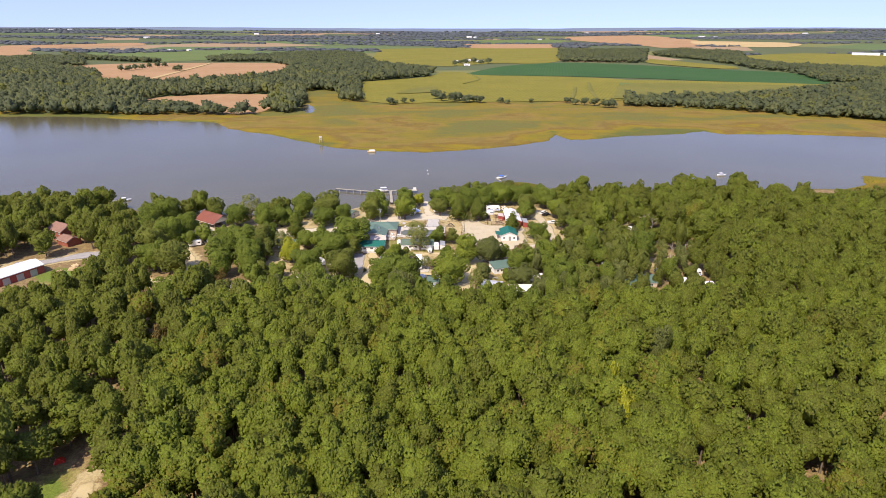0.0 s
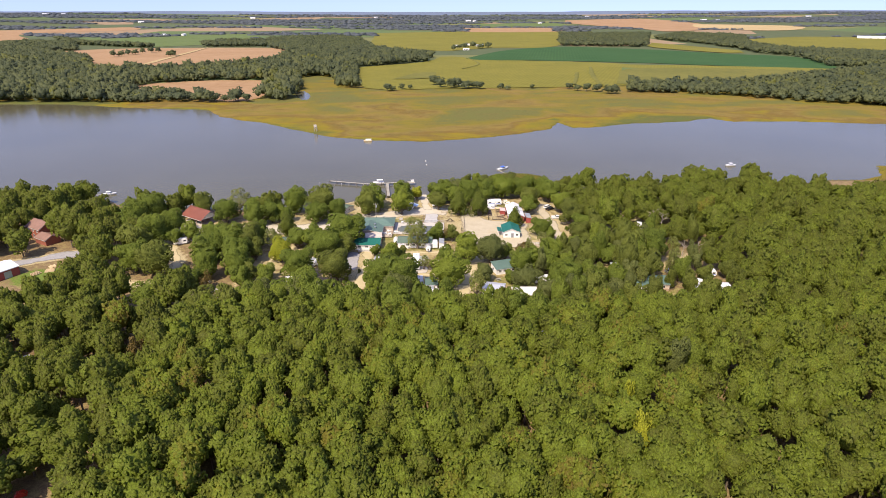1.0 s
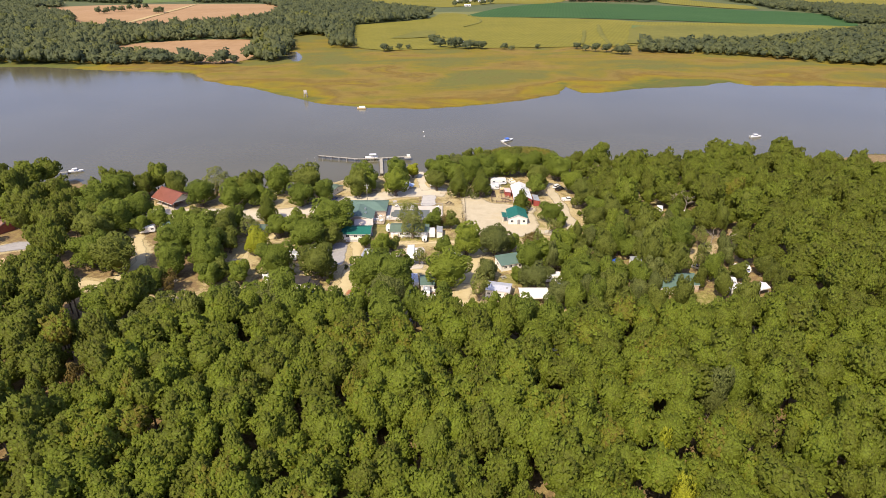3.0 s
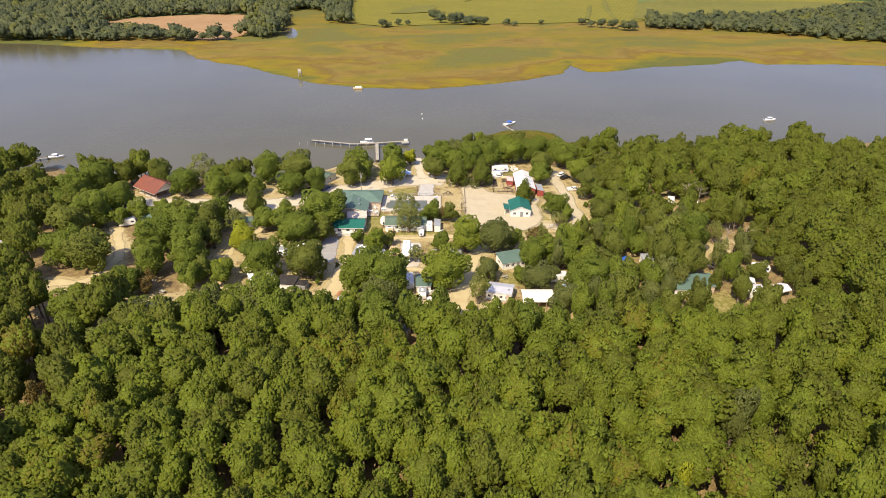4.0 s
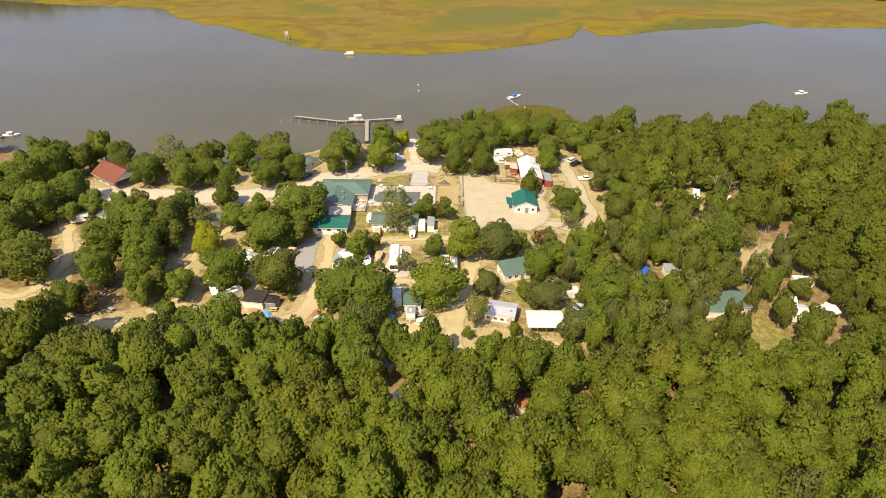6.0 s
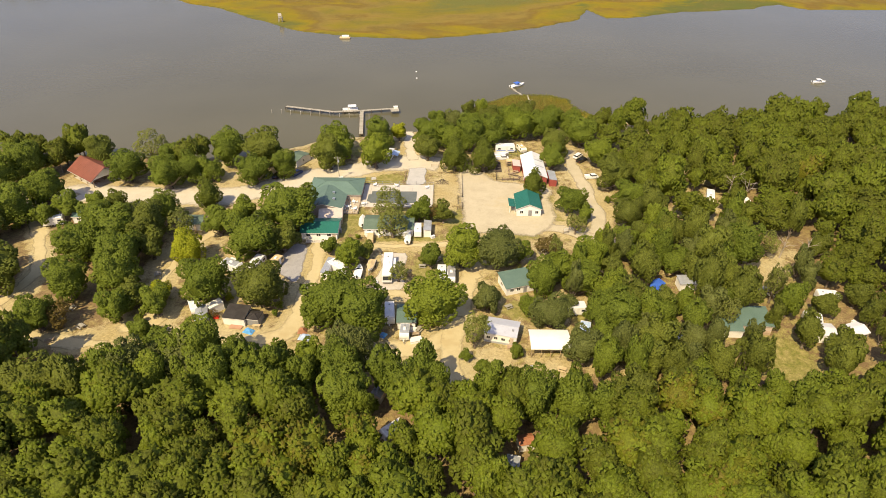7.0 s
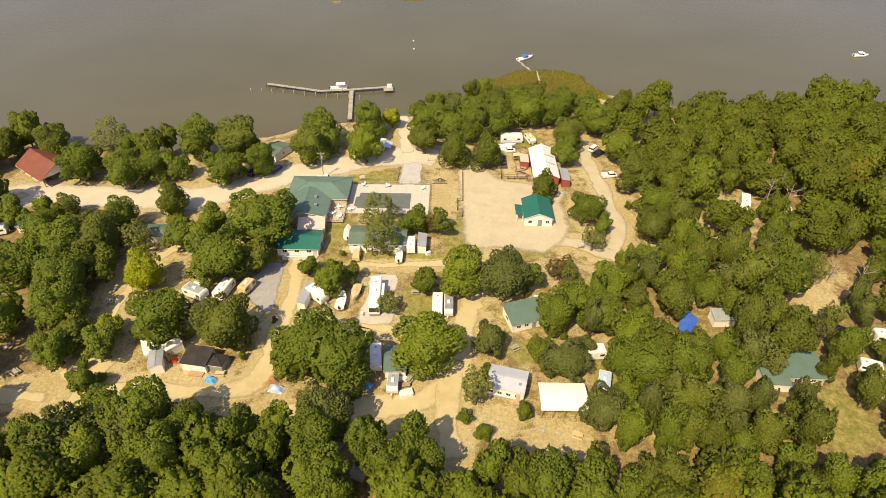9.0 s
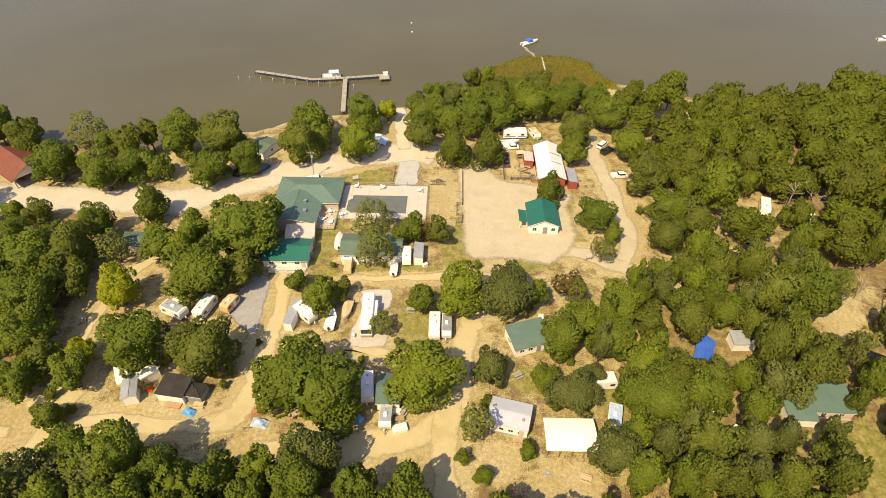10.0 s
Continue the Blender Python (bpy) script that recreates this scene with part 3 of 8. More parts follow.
    bn.inputs["Scale"].default_value, bn.inputs["Detail"].default_value, bn.inputs["Roughness"].default_value = 1.0, 7, 0.62
    bn.inputs["Distortion"].default_value = 0.6
    t.links.new(band.outputs[0], bn.inputs["Vector"])
    bank = t.nodes.new("ShaderNodeAttribute")
    bank.attribute_name = "bank"
    reach = math2("ADD", math2("MULTIPLY", bank.outputs["Fac"], 0.55), math2("MULTIPLY", math2("SUBTRACT", bn.outputs[0], 0.40), 2.6))
    wide = t.nodes.new("ShaderNodeValToRGB")
    e = wide.color_ramp.elements
    e[0].position, e[0].color = 0.04, (0.092, 0.106, 0.024, 1)
    e[1].position, e[1].color = 0.98, (0.122, 0.122, 0.030, 1)
    for pos, c in ((0.16, (0.165, 0.142, 0.012, 1)), (0.32, (0.215, 0.156, 0.010, 1)), (0.48, (0.150, 0.096, 0.020, 1)), (0.62, (0.208, 0.146, 0.034, 1)), (0.80, (0.176, 0.140, 0.014, 1))):
        k = e.new(pos)
        k.color = c
    t.links.new(reach, wide.inputs[0])
    tufts = ramp(noise_at(0.30, 7, 0.75), 0.36, 0.68, (0.082, 0.072, 0.018), (0.195, 0.150, 0.046))
    marsh = blend(math2("MULTIPLY", ramp(noise_at(0.055, 5), 0.40, 0.66, (0, 0, 0), (1, 1, 1)), 0.55), wide.outputs[0], tufts)
    col = blend(share("marsh", mid), col, marsh)
    # darker olive strip along the far waterline
    waterline_band = t.nodes.new("ShaderNodeAttribute")
    waterline_band.attribute_name = "waterline_band"
    col = blend(waterline_band.outputs["Fac"], col, ramp(mid, 0.35, 0.65, (0.05, 0.045, 0.015), (0.10, 0.095, 0.025)))
    # the farm country farther off: meadow and stubble
    cells = t.nodes.new("ShaderNodeTexVoronoi")
    cells.inputs["Scale"].default_value = 1.0
    cm = t.nodes.new("ShaderNodeMapping")
    cm.inputs["Scale"].default_value = (0.0021, 0.0030, 0.0)
    cm.inputs["Rotation"].default_value = (0, 0, 0.2)
    t.links.new(co, cm.inputs["Vector"])
    t.links.new(cm.outputs[0], cells.inputs["Vector"])
    split = t.nodes.new("ShaderNodeSeparateColor")
    t.links.new(cells.outputs["Color"], split.inputs[0])
    farm = t.nodes.new("ShaderNodeValToRGB")
    farm.color_ramp.interpolation = "CONSTANT"
    e = farm.color_ramp.elements
    e[0].position, e[0].color = 0.0, (0.085, 0.105, 0.050, 1)
    e[1].position, e[1].color = 0.88, (0.10, 0.145, 0.055, 1)
    for pos, c in ((0.42, (0.16, 0.165, 0.06, 1)), (0.58, (0.30, 0.21, 0.13, 1)), (0.72, (0.09, 0.115, 0.055, 1))):
        k = e.new(pos)
        k.color = c
    t.links.new(split.outputs[0], farm.inputs[0])
    country = blend(math2("MULTIPLY", mid, 0.25), farm.outputs[0], ramp(noise_at(0.03), 0.4, 0.6, (0.07, 0.09, 0.03), (0.17, 0.16, 0.05)))
    fa = t.nodes.new("ShaderNodeAttribute")
    fa.attribute_name = "farm"
    col = blend(fa.outputs["Fac"], col, country)
    t.links.new(col, p.inputs["Base Color"])
    p.inputs["Roughness"].default_value = 0.95
    p.inputs["Specular IOR Level"].default_value = 0.15
    bp = t.nodes.new("ShaderNodeBump")
    bp.inputs["Strength"].default_value, bp.inputs["Distance"].default_value = 0.5, 0.12
    t.links.new(math2("ADD", fine, mid), bp.inputs["Height"])
    t.links.new(bp.outputs[0], p.inputs["Normal"])
    return m


ground = new("ground", array_mesh("ground", np.stack([X, Y, Z], 1), quads, ground_material(),
                                  {"sand": sand, "lawn": lawn, "turf": turf, "marsh": marsh_share(X, Y), "bank": np.clip(shore_gap(X, Y) / 90, 0, 1), "waterline_band": np.clip(1.2 - np.abs(shore_gap(X, Y) - 0.3) / 1.5, 0, 0.8) * (Y > 440), "farm": np.clip((Y - 790 - 240 * ((X > -235) & (X < -95)) + 20 * wobble(X, Y, 60)) / 30, 0, 1)}, smooth=True, quads=True))
tagged(ground, "sandy campground soil, marsh and farm country", "ground", kind="structure")


def water_material():
    m = bpy.data.materials.new("brown tidal river water")
    m.use_nodes = True
    t = m.node_tree
    p = t.nodes["Principled BSDF"]
    co = t.nodes.new("ShaderNodeNewGeometry").outputs["Position"]
    n1 = t.nodes.new("ShaderNodeTexNoise")
    n1.inputs["Scale"].default_value, n1.inputs["Detail"].default_value = 0.012, 4
    t.links.new(co, n1.inputs["Vector"])
    r = t.nodes.new("ShaderNodeValToRGB")
    r.color_ramp.elements[0].position, r.color_ramp.elements[1].position = 0.35, 0.68
    r.color_ramp.elements[0].color, r.color_ramp.elements[1].color = (0.092, 0.083, 0.045, 1), (0.110, 0.100, 0.058, 1)
    t.links.new(n1.outputs[0], r.inputs[0])
    t.links.new(r.outputs[0], p.inputs["Base Color"])
    p.inputs["IOR"].default_value = 1.33
    p.inputs["Roughness"].default_value = 0.16
    n2 = t.nodes.new("ShaderNodeTexNoise")
    n2.inputs["Scale"].default_value, n2.inputs["Detail"].default_value = 0.55, 6
    t.links.new(co, n2.inputs["Vector"])
    bp = t.nodes.new("ShaderNodeBump")
    bp.inputs["Strength"].default_value, bp.inputs["Distance"].default_value = 0.35, 0.16
    t.links.new(n2.outputs[0], bp.inputs["Height"])
    t.links.new(bp.outputs[0], p.inputs["Normal"])
    return m


wx, wy = np.linspace(-1500, 1500, 61), np.linspace(285, 860, 24)
A, C = [a.ravel() for a in np.meshgrid(wx, wy)]
wi = np.arange(len(A)).reshape(24, 61)
water = new("water", array_mesh("water", np.stack([A, C, np.full(len(A), WATER)], 1),
                                np.stack([wi[:-1, :-1], wi[:-1, 1:], wi[1:, 1:], wi[1:, :-1]], -1).reshape(-1, 4), water_material(), quads=True))
tagged(water, "calm brown tidal river reflecting the sky", "river", kind="structure")


# lanes of pale sand, a little proud of the soil, with uneven edges
def ribbon(name, line, width, z, material, label, seed):
    rng = np.random.default_rng(seed)
    d = np.gradient(line, axis=0)
    d /= np.linalg.norm(d, axis=1)[:, None] + 1e-9
    side = np.stack([-d[:, 1], d[:, 0]], 1)
    n = len(line)
    w0 = width / 2 + 0.6 * np.convolve(rng.normal(size=n + 4), np.ones(5) / 2.2, "valid") - 0.3
    w1 = width / 2 + 0.6 * np.convolve(rng.normal(size=n + 4), np.ones(5) / 2.2, "valid") - 0.3
    cols, cover = [], []
    for u, c in ((-1.3, 0.1), (-0.85, 0.8), (-0.4, 1.0), (0.4, 1.0), (0.85, 0.8), (1.3, 0.1)):
        w = (w0 if u < 0 else w1)[:, None]
        cols.append(np.hstack([line + side * u * w, np.full((n, 1), z if abs(u) < 1 else 0.4 * z)]))
        cover.append(np.full(n, c))
    v = np.stack(cols, 1).reshape(-1, 3)
    cover = np.stack(cover, 1)
    cover[0] = cover[-1] = 0.1
    i = np.arange(n * 6).reshape(n, 6)
    q = np.stack([i[:-1, :-1], i[:-1, 1:], i[1:, 1:], i[1:, :-1]], -1).reshape(-1, 4)
    ob = new(name, array_mesh(name, v, q[:, ::-1], material, {"cover": cover.ravel()}, quads=True))
    return tagged(ob, label, "road", kind="structure")


for k, (line, w) in enumerate(ROAD_LINES):
    ribbon(f"road_{k + 1}", line, w - 0.7, 0.030 + 0.006 * k, GREY_GRAVEL if k == 14 else PALE_ROAD if k < 2 else SANDY if k in (2, 3) else LANE, "pale sandy gravel lane" if k != 14 else "grey gravel farm drive", 40 + k)


def patch_sheet(name, poly, z, material, label, category, step=2.0, edge=0.5, seed=1, fray=0.0):
    """A flat patch of ground with a slightly uneven outline, on the land's height."""
    rng = np.random.default_rng(seed)
    ring = [tuple(q) for q in along(list(poly) + [poly[0]], step)][:-1]
    ring = [(x + rng.normal() * edge * 0.4, y + rng.normal() * edge * 0.4) for x, y in ring]
    bm = bmesh.new()
    vs = [bm.verts.new((x, y, 0)) for x, y in ring]
    bm.faces.new(vs)
    bmesh.ops.triangulate(bm, faces=bm.faces)
    if fray:
        # an outer hem where the gravel runs thin
        area = sum(ring[i - 1][0] * ring[i][1] - ring[i][0] * ring[i - 1][1] for i in range(len(ring)))
        hem = []
        for i in range(len(ring)):
            (ax, ay), (cx, cy) = ring[i - 1], ring[(i + 1) % len(ring)]
            l = math.hypot(cx - ax, cy - ay) or 1.0
            k = fray / l * (1 if area > 0 else -1)
            hem.append(bm.verts.new((ring[i][0] + (cy - ay) * k, ring[i][1] - (cx - ax) * k, 0)))
        for i in range(len(ring)):
            bm.faces.new((vs[i - 1], vs[i], hem[i], hem[i - 1]))
    for v in bm.verts:
        v.co.z = float(land_z(np.array([v.co.x]), np.array([v.co.y]))[0]) + z
    bmesh.ops.recalc_face_normals(bm, faces=bm.faces)
    me = bpy.data.meshes.new(name)
    bm.to_mesh(me)
    bm.free()
    if me.polygons and me.polygons[0].normal.z < 0:
        me.flip_normals()
    me.materials.append(material)
    if fray:
        inner = len(ring)
        me.attributes.new("cover", "FLOAT", "POINT").data.foreach_set("value", [0.95 if i < inner else 0.05 for i in range(len(me.vertices))])
    return tagged(new(name, me), label, category, kind="structure")


patch_sheet("parking_lot", LOT, 0.125, SANDY, "pale sandy gravel parking lot", "parking lot", 2.0, 0.6, 3, 2.4)
patch_sheet("gravel_pad_1", [(-40.8, 230.2), (-38.8, 237), (-38.2, 239.5), (-34.8, 240), (-33.8, 231.2), (-33.7, 223.6), (-36, 225), (-38.7, 227.5)], 0.06, GREY_GRAVEL, "grey gravel pitch beside the oaks", "pitch", 1.2, 0.4, 4, 0.9)
patch_sheet("gravel_pad_2", [(-12.4, 236), (-6.6, 236.2), (-6.2, 232.0), (-9.3, 228.6), (-6.2, 225.9), (-5.8, 222.4), (-7.4, 220.2), (-12.2, 220.4), (-13.0, 225.3), (-11.9, 228.5)], 0.05, soften(mat("pale limestone gravel", (0.40, 0.36, 0.31), (0.54, 0.49, 0.43), 0.6, 5.0, 0.95)), "pale gravel pitch under the motorhome", "pitch", 1.2, 0.4, 5, 0.8)
patch_sheet("gravel_drive", [(-8.0, 288.2), (-3.0, 288.6), (-3.0, 283), (-3.1, 277.4), (-8.0, 277.3), (-8.1, 283)], 0.15, soften(mat("blue grey gravel", (0.36, 0.35, 0.335), (0.47, 0.45, 0.43), 0.6, 5.0, 0.95)), "greyish gravel drive to the pool gate", "drive", 1.5, 0.3, 6, 0.8)


# ---- far farm fields ----
def crop(name, c1, c2, row=0.0, turn=0.0):
    m = mat(name, c1, c2, 0.012, 0.10, 0.95, bump=0.0, spec=0.1)
    if row:
        t = m.node_tree
        p = t.nodes["Principled BSDF"]
        src = p.inputs["Base Color"].links[0].from_socket
        w = t.nodes.new("ShaderNodeTexWave")
        w.inputs["Scale"].default_value, w.inputs["Distortion"].default_value = row, 1.5
        mp = t.nodes.new("ShaderNodeMapping")
        mp.inputs["Rotation"].default_value = (0, 0, radians(turn))
        t.links.new(t.nodes.new("ShaderNodeNewGeometry").outputs["Position"], mp.inputs["Vector"])
        t.links.new(mp.outputs[0], w.inputs["Vector"])
        x = t.nodes.new("ShaderNodeMix")
        x.data_type = "RGBA"
        x.blend_type = "MULTIPLY"
        k = t.nodes.new("ShaderNodeMath")
        k.operation = "MULTIPLY"
        k.inputs[1].default_value = 0.22
        t.links.new(w.outputs["Fac"], k.inputs[0])
        t.links.new(k.outputs[0], x.inputs[0])
        t.links.new(src, x.inputs[6])
        x.inputs[7].default_value = (0.5, 0.5, 0.5, 1)
        t.links.new(x.outputs[2], p.inputs["Base Color"])
    return m


SOY = crop("yellowing soybeans", (0.152, 0.145, 0.026), (0.208, 0.186, 0.034), 0.06, 20)
SOY_GREEN = crop("bright green crop", (0.105, 0.145, 0.048), (0.135, 0.175, 0.06), 0.05, 70)
DEEP_GREEN = crop("deep green crop", (0.035, 0.085, 0.026), (0.05, 0.105, 0.034), 0.05, 10)
STUBBLE = crop("tan stubble", (0.30, 0.185, 0.095), (0.38, 0.245, 0.135), 0.05, 35)
OLIVE = crop("dark olive field cover", (0.118, 0.120, 0.030), (0.172, 0.160, 0.038), 0.0)
DRY = crop("straw coloured strip", (0.36, 0.27, 0.13), (0.46, 0.35, 0.18), 0.0)
FIELDS = [
    ([(-395, 782), (-379, 819), (-307, 854), (-234, 848), (-218, 821), (-203, 684), (-220, 657), (-244, 665), (-322, 707)], STUBBLE, "tan stubble field by the river"),
    ([(-895, 1391), (-770, 1511), (-433, 1540), (-348, 1419), (-344, 1074), (-393, 1021), (-497, 1000), (-561, 999), (-673, 1190), (-764, 1276)], STUBBLE, "broad tan stubble field"),
    ([(-1108, 1896), (-918, 2074), (-687, 2241), (-566, 1841), (-731, 1577), (-979, 1711)], SOY_GREEN, "bright green crop strip"),
    ([(-1724, 2418), (-1504, 2608), (-1355, 2739), (-1236, 2518), (-1468, 2225), (-1260, 1910), (-1323, 1845)], STUBBLE, "tan field far off"),
    ([(-144, 1033), (-35, 1136), (-5, 1256), (36, 1243), (67, 1188), (221, 1138), (311, 1093), (330, 914), (225, 789), (153, 776), (80, 769), (-20, 757), (-98, 768)], SOY, "yellow green soybean field"),
    ([(-247, 2306), (-10, 2399), (409, 2398), (285, 1597), (113, 1526), (15, 1424), (-37, 1442), (-139, 1545), (-194, 1687)], SOY, "yellow soybean field beyond the farm"),
]
FIELDS_EAST = [
    ([(41, 1214), (147, 1446), (298, 1551), (477, 1449), (600, 1311), (690, 1237), (634, 1013), (550, 1012), (366, 1104), (223, 1151), (66, 1174)], DEEP_GREEN, "deep green crop field"),
    ([(307, 1081), (446, 1051), (590, 1010), (640, 985), (600, 950), (369, 974), (292, 1019)], SOY, "yellow strip behind the woods"),
    ([(76, 2727), (468, 2722), (413, 2398), (89, 2399)], STUBBLE, "tan strip field"),
    ([(128, 2781), (171, 3114), (552, 3220), (501, 2772)], SOY_GREEN, "green field towards the horizon"),
    ([(668, 3533), (1121, 3676), (1219, 3083), (1075, 2581), (839, 2380), (799, 2604), (626, 3155)], STUBBLE, "brown tan field near the horizon"),
    ([(1121, 3041), (1511, 2756), (1307, 2418), (1078, 2534)], DRY, "pale straw field near the horizon"),
]
FIELDS_SMALL = [
    ([(904, 1882), (1135, 1992), (1309, 1859), (968, 1365), (808, 1454), (797, 1623)], SOY, "yellow green field by long sheds"),
    ([(564, 1722), (659, 1415), (602, 1344), (504, 1533)], SOY, "yellow strip between two woods"),
    ([(-517, 1039), (-509, 1029), (-568, 1495), (-576, 1495)], DRY, "pale farm track"),
    ([(290, 1019), (369, 974), (330, 914), (266, 867), (258, 912)], SOY_GREEN, "olive pasture before the woods"),
    # darker olive patches inside the soybean field
    ([(222, 800), (250, 900), (290, 1000), (385, 1012), (470, 995), (548, 975), (570, 925), (487, 872), (385, 806), (300, 792)], OLIVE, "dark olive stretch in the soybean field"),
    ([(-70, 860), (-45, 935), (-10, 945), (-22, 868)], OLIVE, "dark olive patch in the soybean field"),
]
for k, (poly, m, label) in enumerate(FIELDS + FIELDS_EAST + FIELDS_SMALL):
    patch_sheet(f"field_{k + 1}", poly, 0.35 + 0.06 * k, m, label, "field", 40.0, 3.0, 60 + k)
for k, row in enumerate(([(166, 795), (176, 840), (190, 900), (199, 943)], [(199, 790), (206, 840), (218, 920), (238, 1027)], [(30, 1000), (60, 1090), (44, 1215)])):
    ribbon(f"field_track_{k + 1}", np.array([tuple(p) for p in along(row, 12.0)]), (4.5, 5.0, 4.0)[k], 1.7, OLIVE, "dark green wheel track through the soybeans", 90 + k)


# ---- trees ----
def lobes_of(rng, n, flat, cone=0.0, heart=0.75):
    """Lobes of an uneven crown of radius 1 round the origin: middle and radius."""
    if cone:
        out = []
        for i in range(n):
            u = (i + 0.5) / n
            a = i * 2.39996 + rng.uniform(-0.5, 0.5)
            q = (0.06 + 0.62 * u) * rng.uniform(0.75, 1.1)
            out.append((q * math.cos(a), q * math.sin(a), (0.92 - 1.62 * u) * 0.9 * flat, 0.15 + 0.26 * u * rng.uniform(0.8, 1.2)))
        return np.array(out)
    out = [(rng.uniform(-0.08, 0.08), rng.uniform(-0.08, 0.08), -0.04, heart)]
    limbs = []
    for i in range(n - 1):
        a = i * 2.39996 + rng.uniform(-0.6, 0.6)
        z = rng.uniform(-0.58, 0.66)
        r = rng.uniform(0.26, 0.46)
        q = (1.0 - r) * math.sqrt(max(0.04, 1 - (z / 0.82) ** 2)) * rng.uniform(0.80, 1.10) * (1 - 0.22 * max(0.0, z))
        limbs.append((q * math.cos(a), q * math.sin(a), z * flat, r))
    # each limb ends in a few bunches of its own
    for x, y, z, r in limbs:
        for j in range(3):
            d = np.array((x, y, z + 0.25)) / (math.sqrt(x * x + y * y + (z + 0.25) ** 2) + 1e-6) + rng.normal(size=3) * 0.75
            d /= np.linalg.norm(d)
            b = r * rng.uniform(0.40, 0.62)
            out.append((x + d[0] * (r - b * 0.35), y + d[1] * (r - b * 0.35), z + d[2] * (r - b * 0.35) * flat, b))
    out = np.array(out + limbs)
    reach = np.max(np.linalg.norm(out[:, :3] / np.array((1, 1, max(flat, 0.9))), axis=1) + out[:, 3])
    return out * (1.04 / reach)


def crown_arrays(seed, n, size, lobes=13, flat=0.85, cone=0.0, gaps=0.0, under=-0.55, heart=0.75, sides=3):
    """Small tufts of leaves set closely over a lumpy crown of radius 1. n: tufts; size: a tuft's width."""
    rng = np.random.default_rng(seed)
    L = lobes_of(rng, lobes, flat, cone, heart)
    w = L[:, 3] ** 2
    m = n * 14
    pick = rng.choice(len(L), size=m, p=w / w.sum())
    d = rng.normal(size=(m, 3))
    d /= np.linalg.norm(d, axis=1)[:, None]
    P = L[pick, :3] + d * (L[pick, 3] * rng.uniform(0.90 - 0.35 * gaps, 1.03, m))[:, None]
    buried = np.zeros(m, bool)
    for i, (x, y, z, lr) in enumerate(L):
        buried |= (np.linalg.norm(P - (x, y, z), axis=1) < lr * (0.90 - 0.4 * gaps)) & (pick != i)
    ph = rng.uniform(0, 6.28, 3)
    thin = np.sin(P[:, 0] * 7.5 + ph[0]) + np.sin(P[:, 1] * 7.9 + ph[1]) + np.sin(P[:, 2] * 8.3 + ph[2])
    ok = ~buried & (d[:, 2] > under) & (P[:, 2] > -0.80 * flat) & (thin < 1.55)
    P, d = P[ok], d[ok]
    # no tuft on top of another
    keep = np.zeros((n, 3))
    chosen = []
    for i in range(len(P)):
        k = len(chosen)
        if k >= n:
            break
        if k == 0 or np.min(np.sum((keep[:k] - P[i]) ** 2, axis=1)) > (size * 0.60) ** 2:
            keep[k] = P[i]
            chosen.append(i)
    P, D = P[chosen], d[chosen]
    m = len(P)
    out = P / (np.linalg.norm(P, axis=1)[:, None] + 1e-9)
    axis = D * 0.62 + out * 0.38 + np.array((0, 0, 0.34)) + rng.normal(size=(m, 3)) * 0.26
    axis /= np.linalg.norm(axis, axis=1)[:, None]
    u = np.cross(axis, rng.normal(size=(m, 3)))
    u /= np.linalg.norm(u, axis=1)[:, None] + 1e-9
    v = np.cross(axis, u)
    wide = size * rng.uniform(0.48, 0.98, m)
    tall = wide * rng.uniform(0.55, 1.25, m) * (0.7 if gaps else 1.0)
    soft = D * 0.55 + out * 0.45 + np.array((0, 0, 0.38))
    soft /= np.linalg.norm(soft, axis=1)[:, None]
    VS, NS = [], []
    tip = P + axis * (tall * 0.75)[:, None] + u * (wide * rng.uniform(-0.3, 0.3, m))[:, None] + v * (wide * rng.uniform(-0.3, 0.3, m))[:, None]
    VS.append(tip)
    NS.append(axis * 0.62 + soft * 0.48)
    for k in range(sides):
        a = 2 * math.pi * k / sides + rng.uniform(-0.45, 0.45, m)
        r = wide * rng.uniform(0.55, 1.15, m)
        side = u * np.cos(a)[:, None] + v * np.sin(a)[:, None]
        VS.append(P + side * r[:, None] - axis * (tall * rng.uniform(0.15, 0.75, m))[:, None])
        NS.append(side * 0.85 + axis * 0.22 + soft * 0.46)
    V = np.stack(VS, 1)
    N = np.stack(NS, 1)
    N /= np.linalg.norm(N, axis=2)[:, :, None]
    base = (np.arange(m) * (sides + 1))[:, None, None]
    fan = np.array([(0, 1 + k, 1 + (k + 1) % sides) for k in range(sides)])[None]
    return V.reshape(-1, 3), (base + fan).reshape(-1, 3), L, N.reshape(-1, 3)


def core_arrays(L, shrink=0.80, sub=1):
    """The dense inside of a crown: one lumpy closed hull."""
    bm = bmesh.new()
    bmesh.ops.create_icosphere(bm, subdivisions=sub + 1, radius=1.0)
    D = np.array([v.co for v in bm.verts])
    D /= np.linalg.norm(D, axis=1)[:, None]
    T = np.array([[v.index for v in f.verts] for f in bm.faces])
    bm.free()
    reach = np.zeros(len(D))
    for x, y, z, r in L:
        c = np.array((x, y, z))
        along_d = D @ c
        gap = r * r - (c @ c - along_d ** 2)
        reach = np.maximum(reach, np.where(gap > 0, along_d + np.sqrt(np.maximum(gap, 0)), 0))
    reach = np.maximum(reach, 0.35)
    return D * reach[:, None] * shrink, T


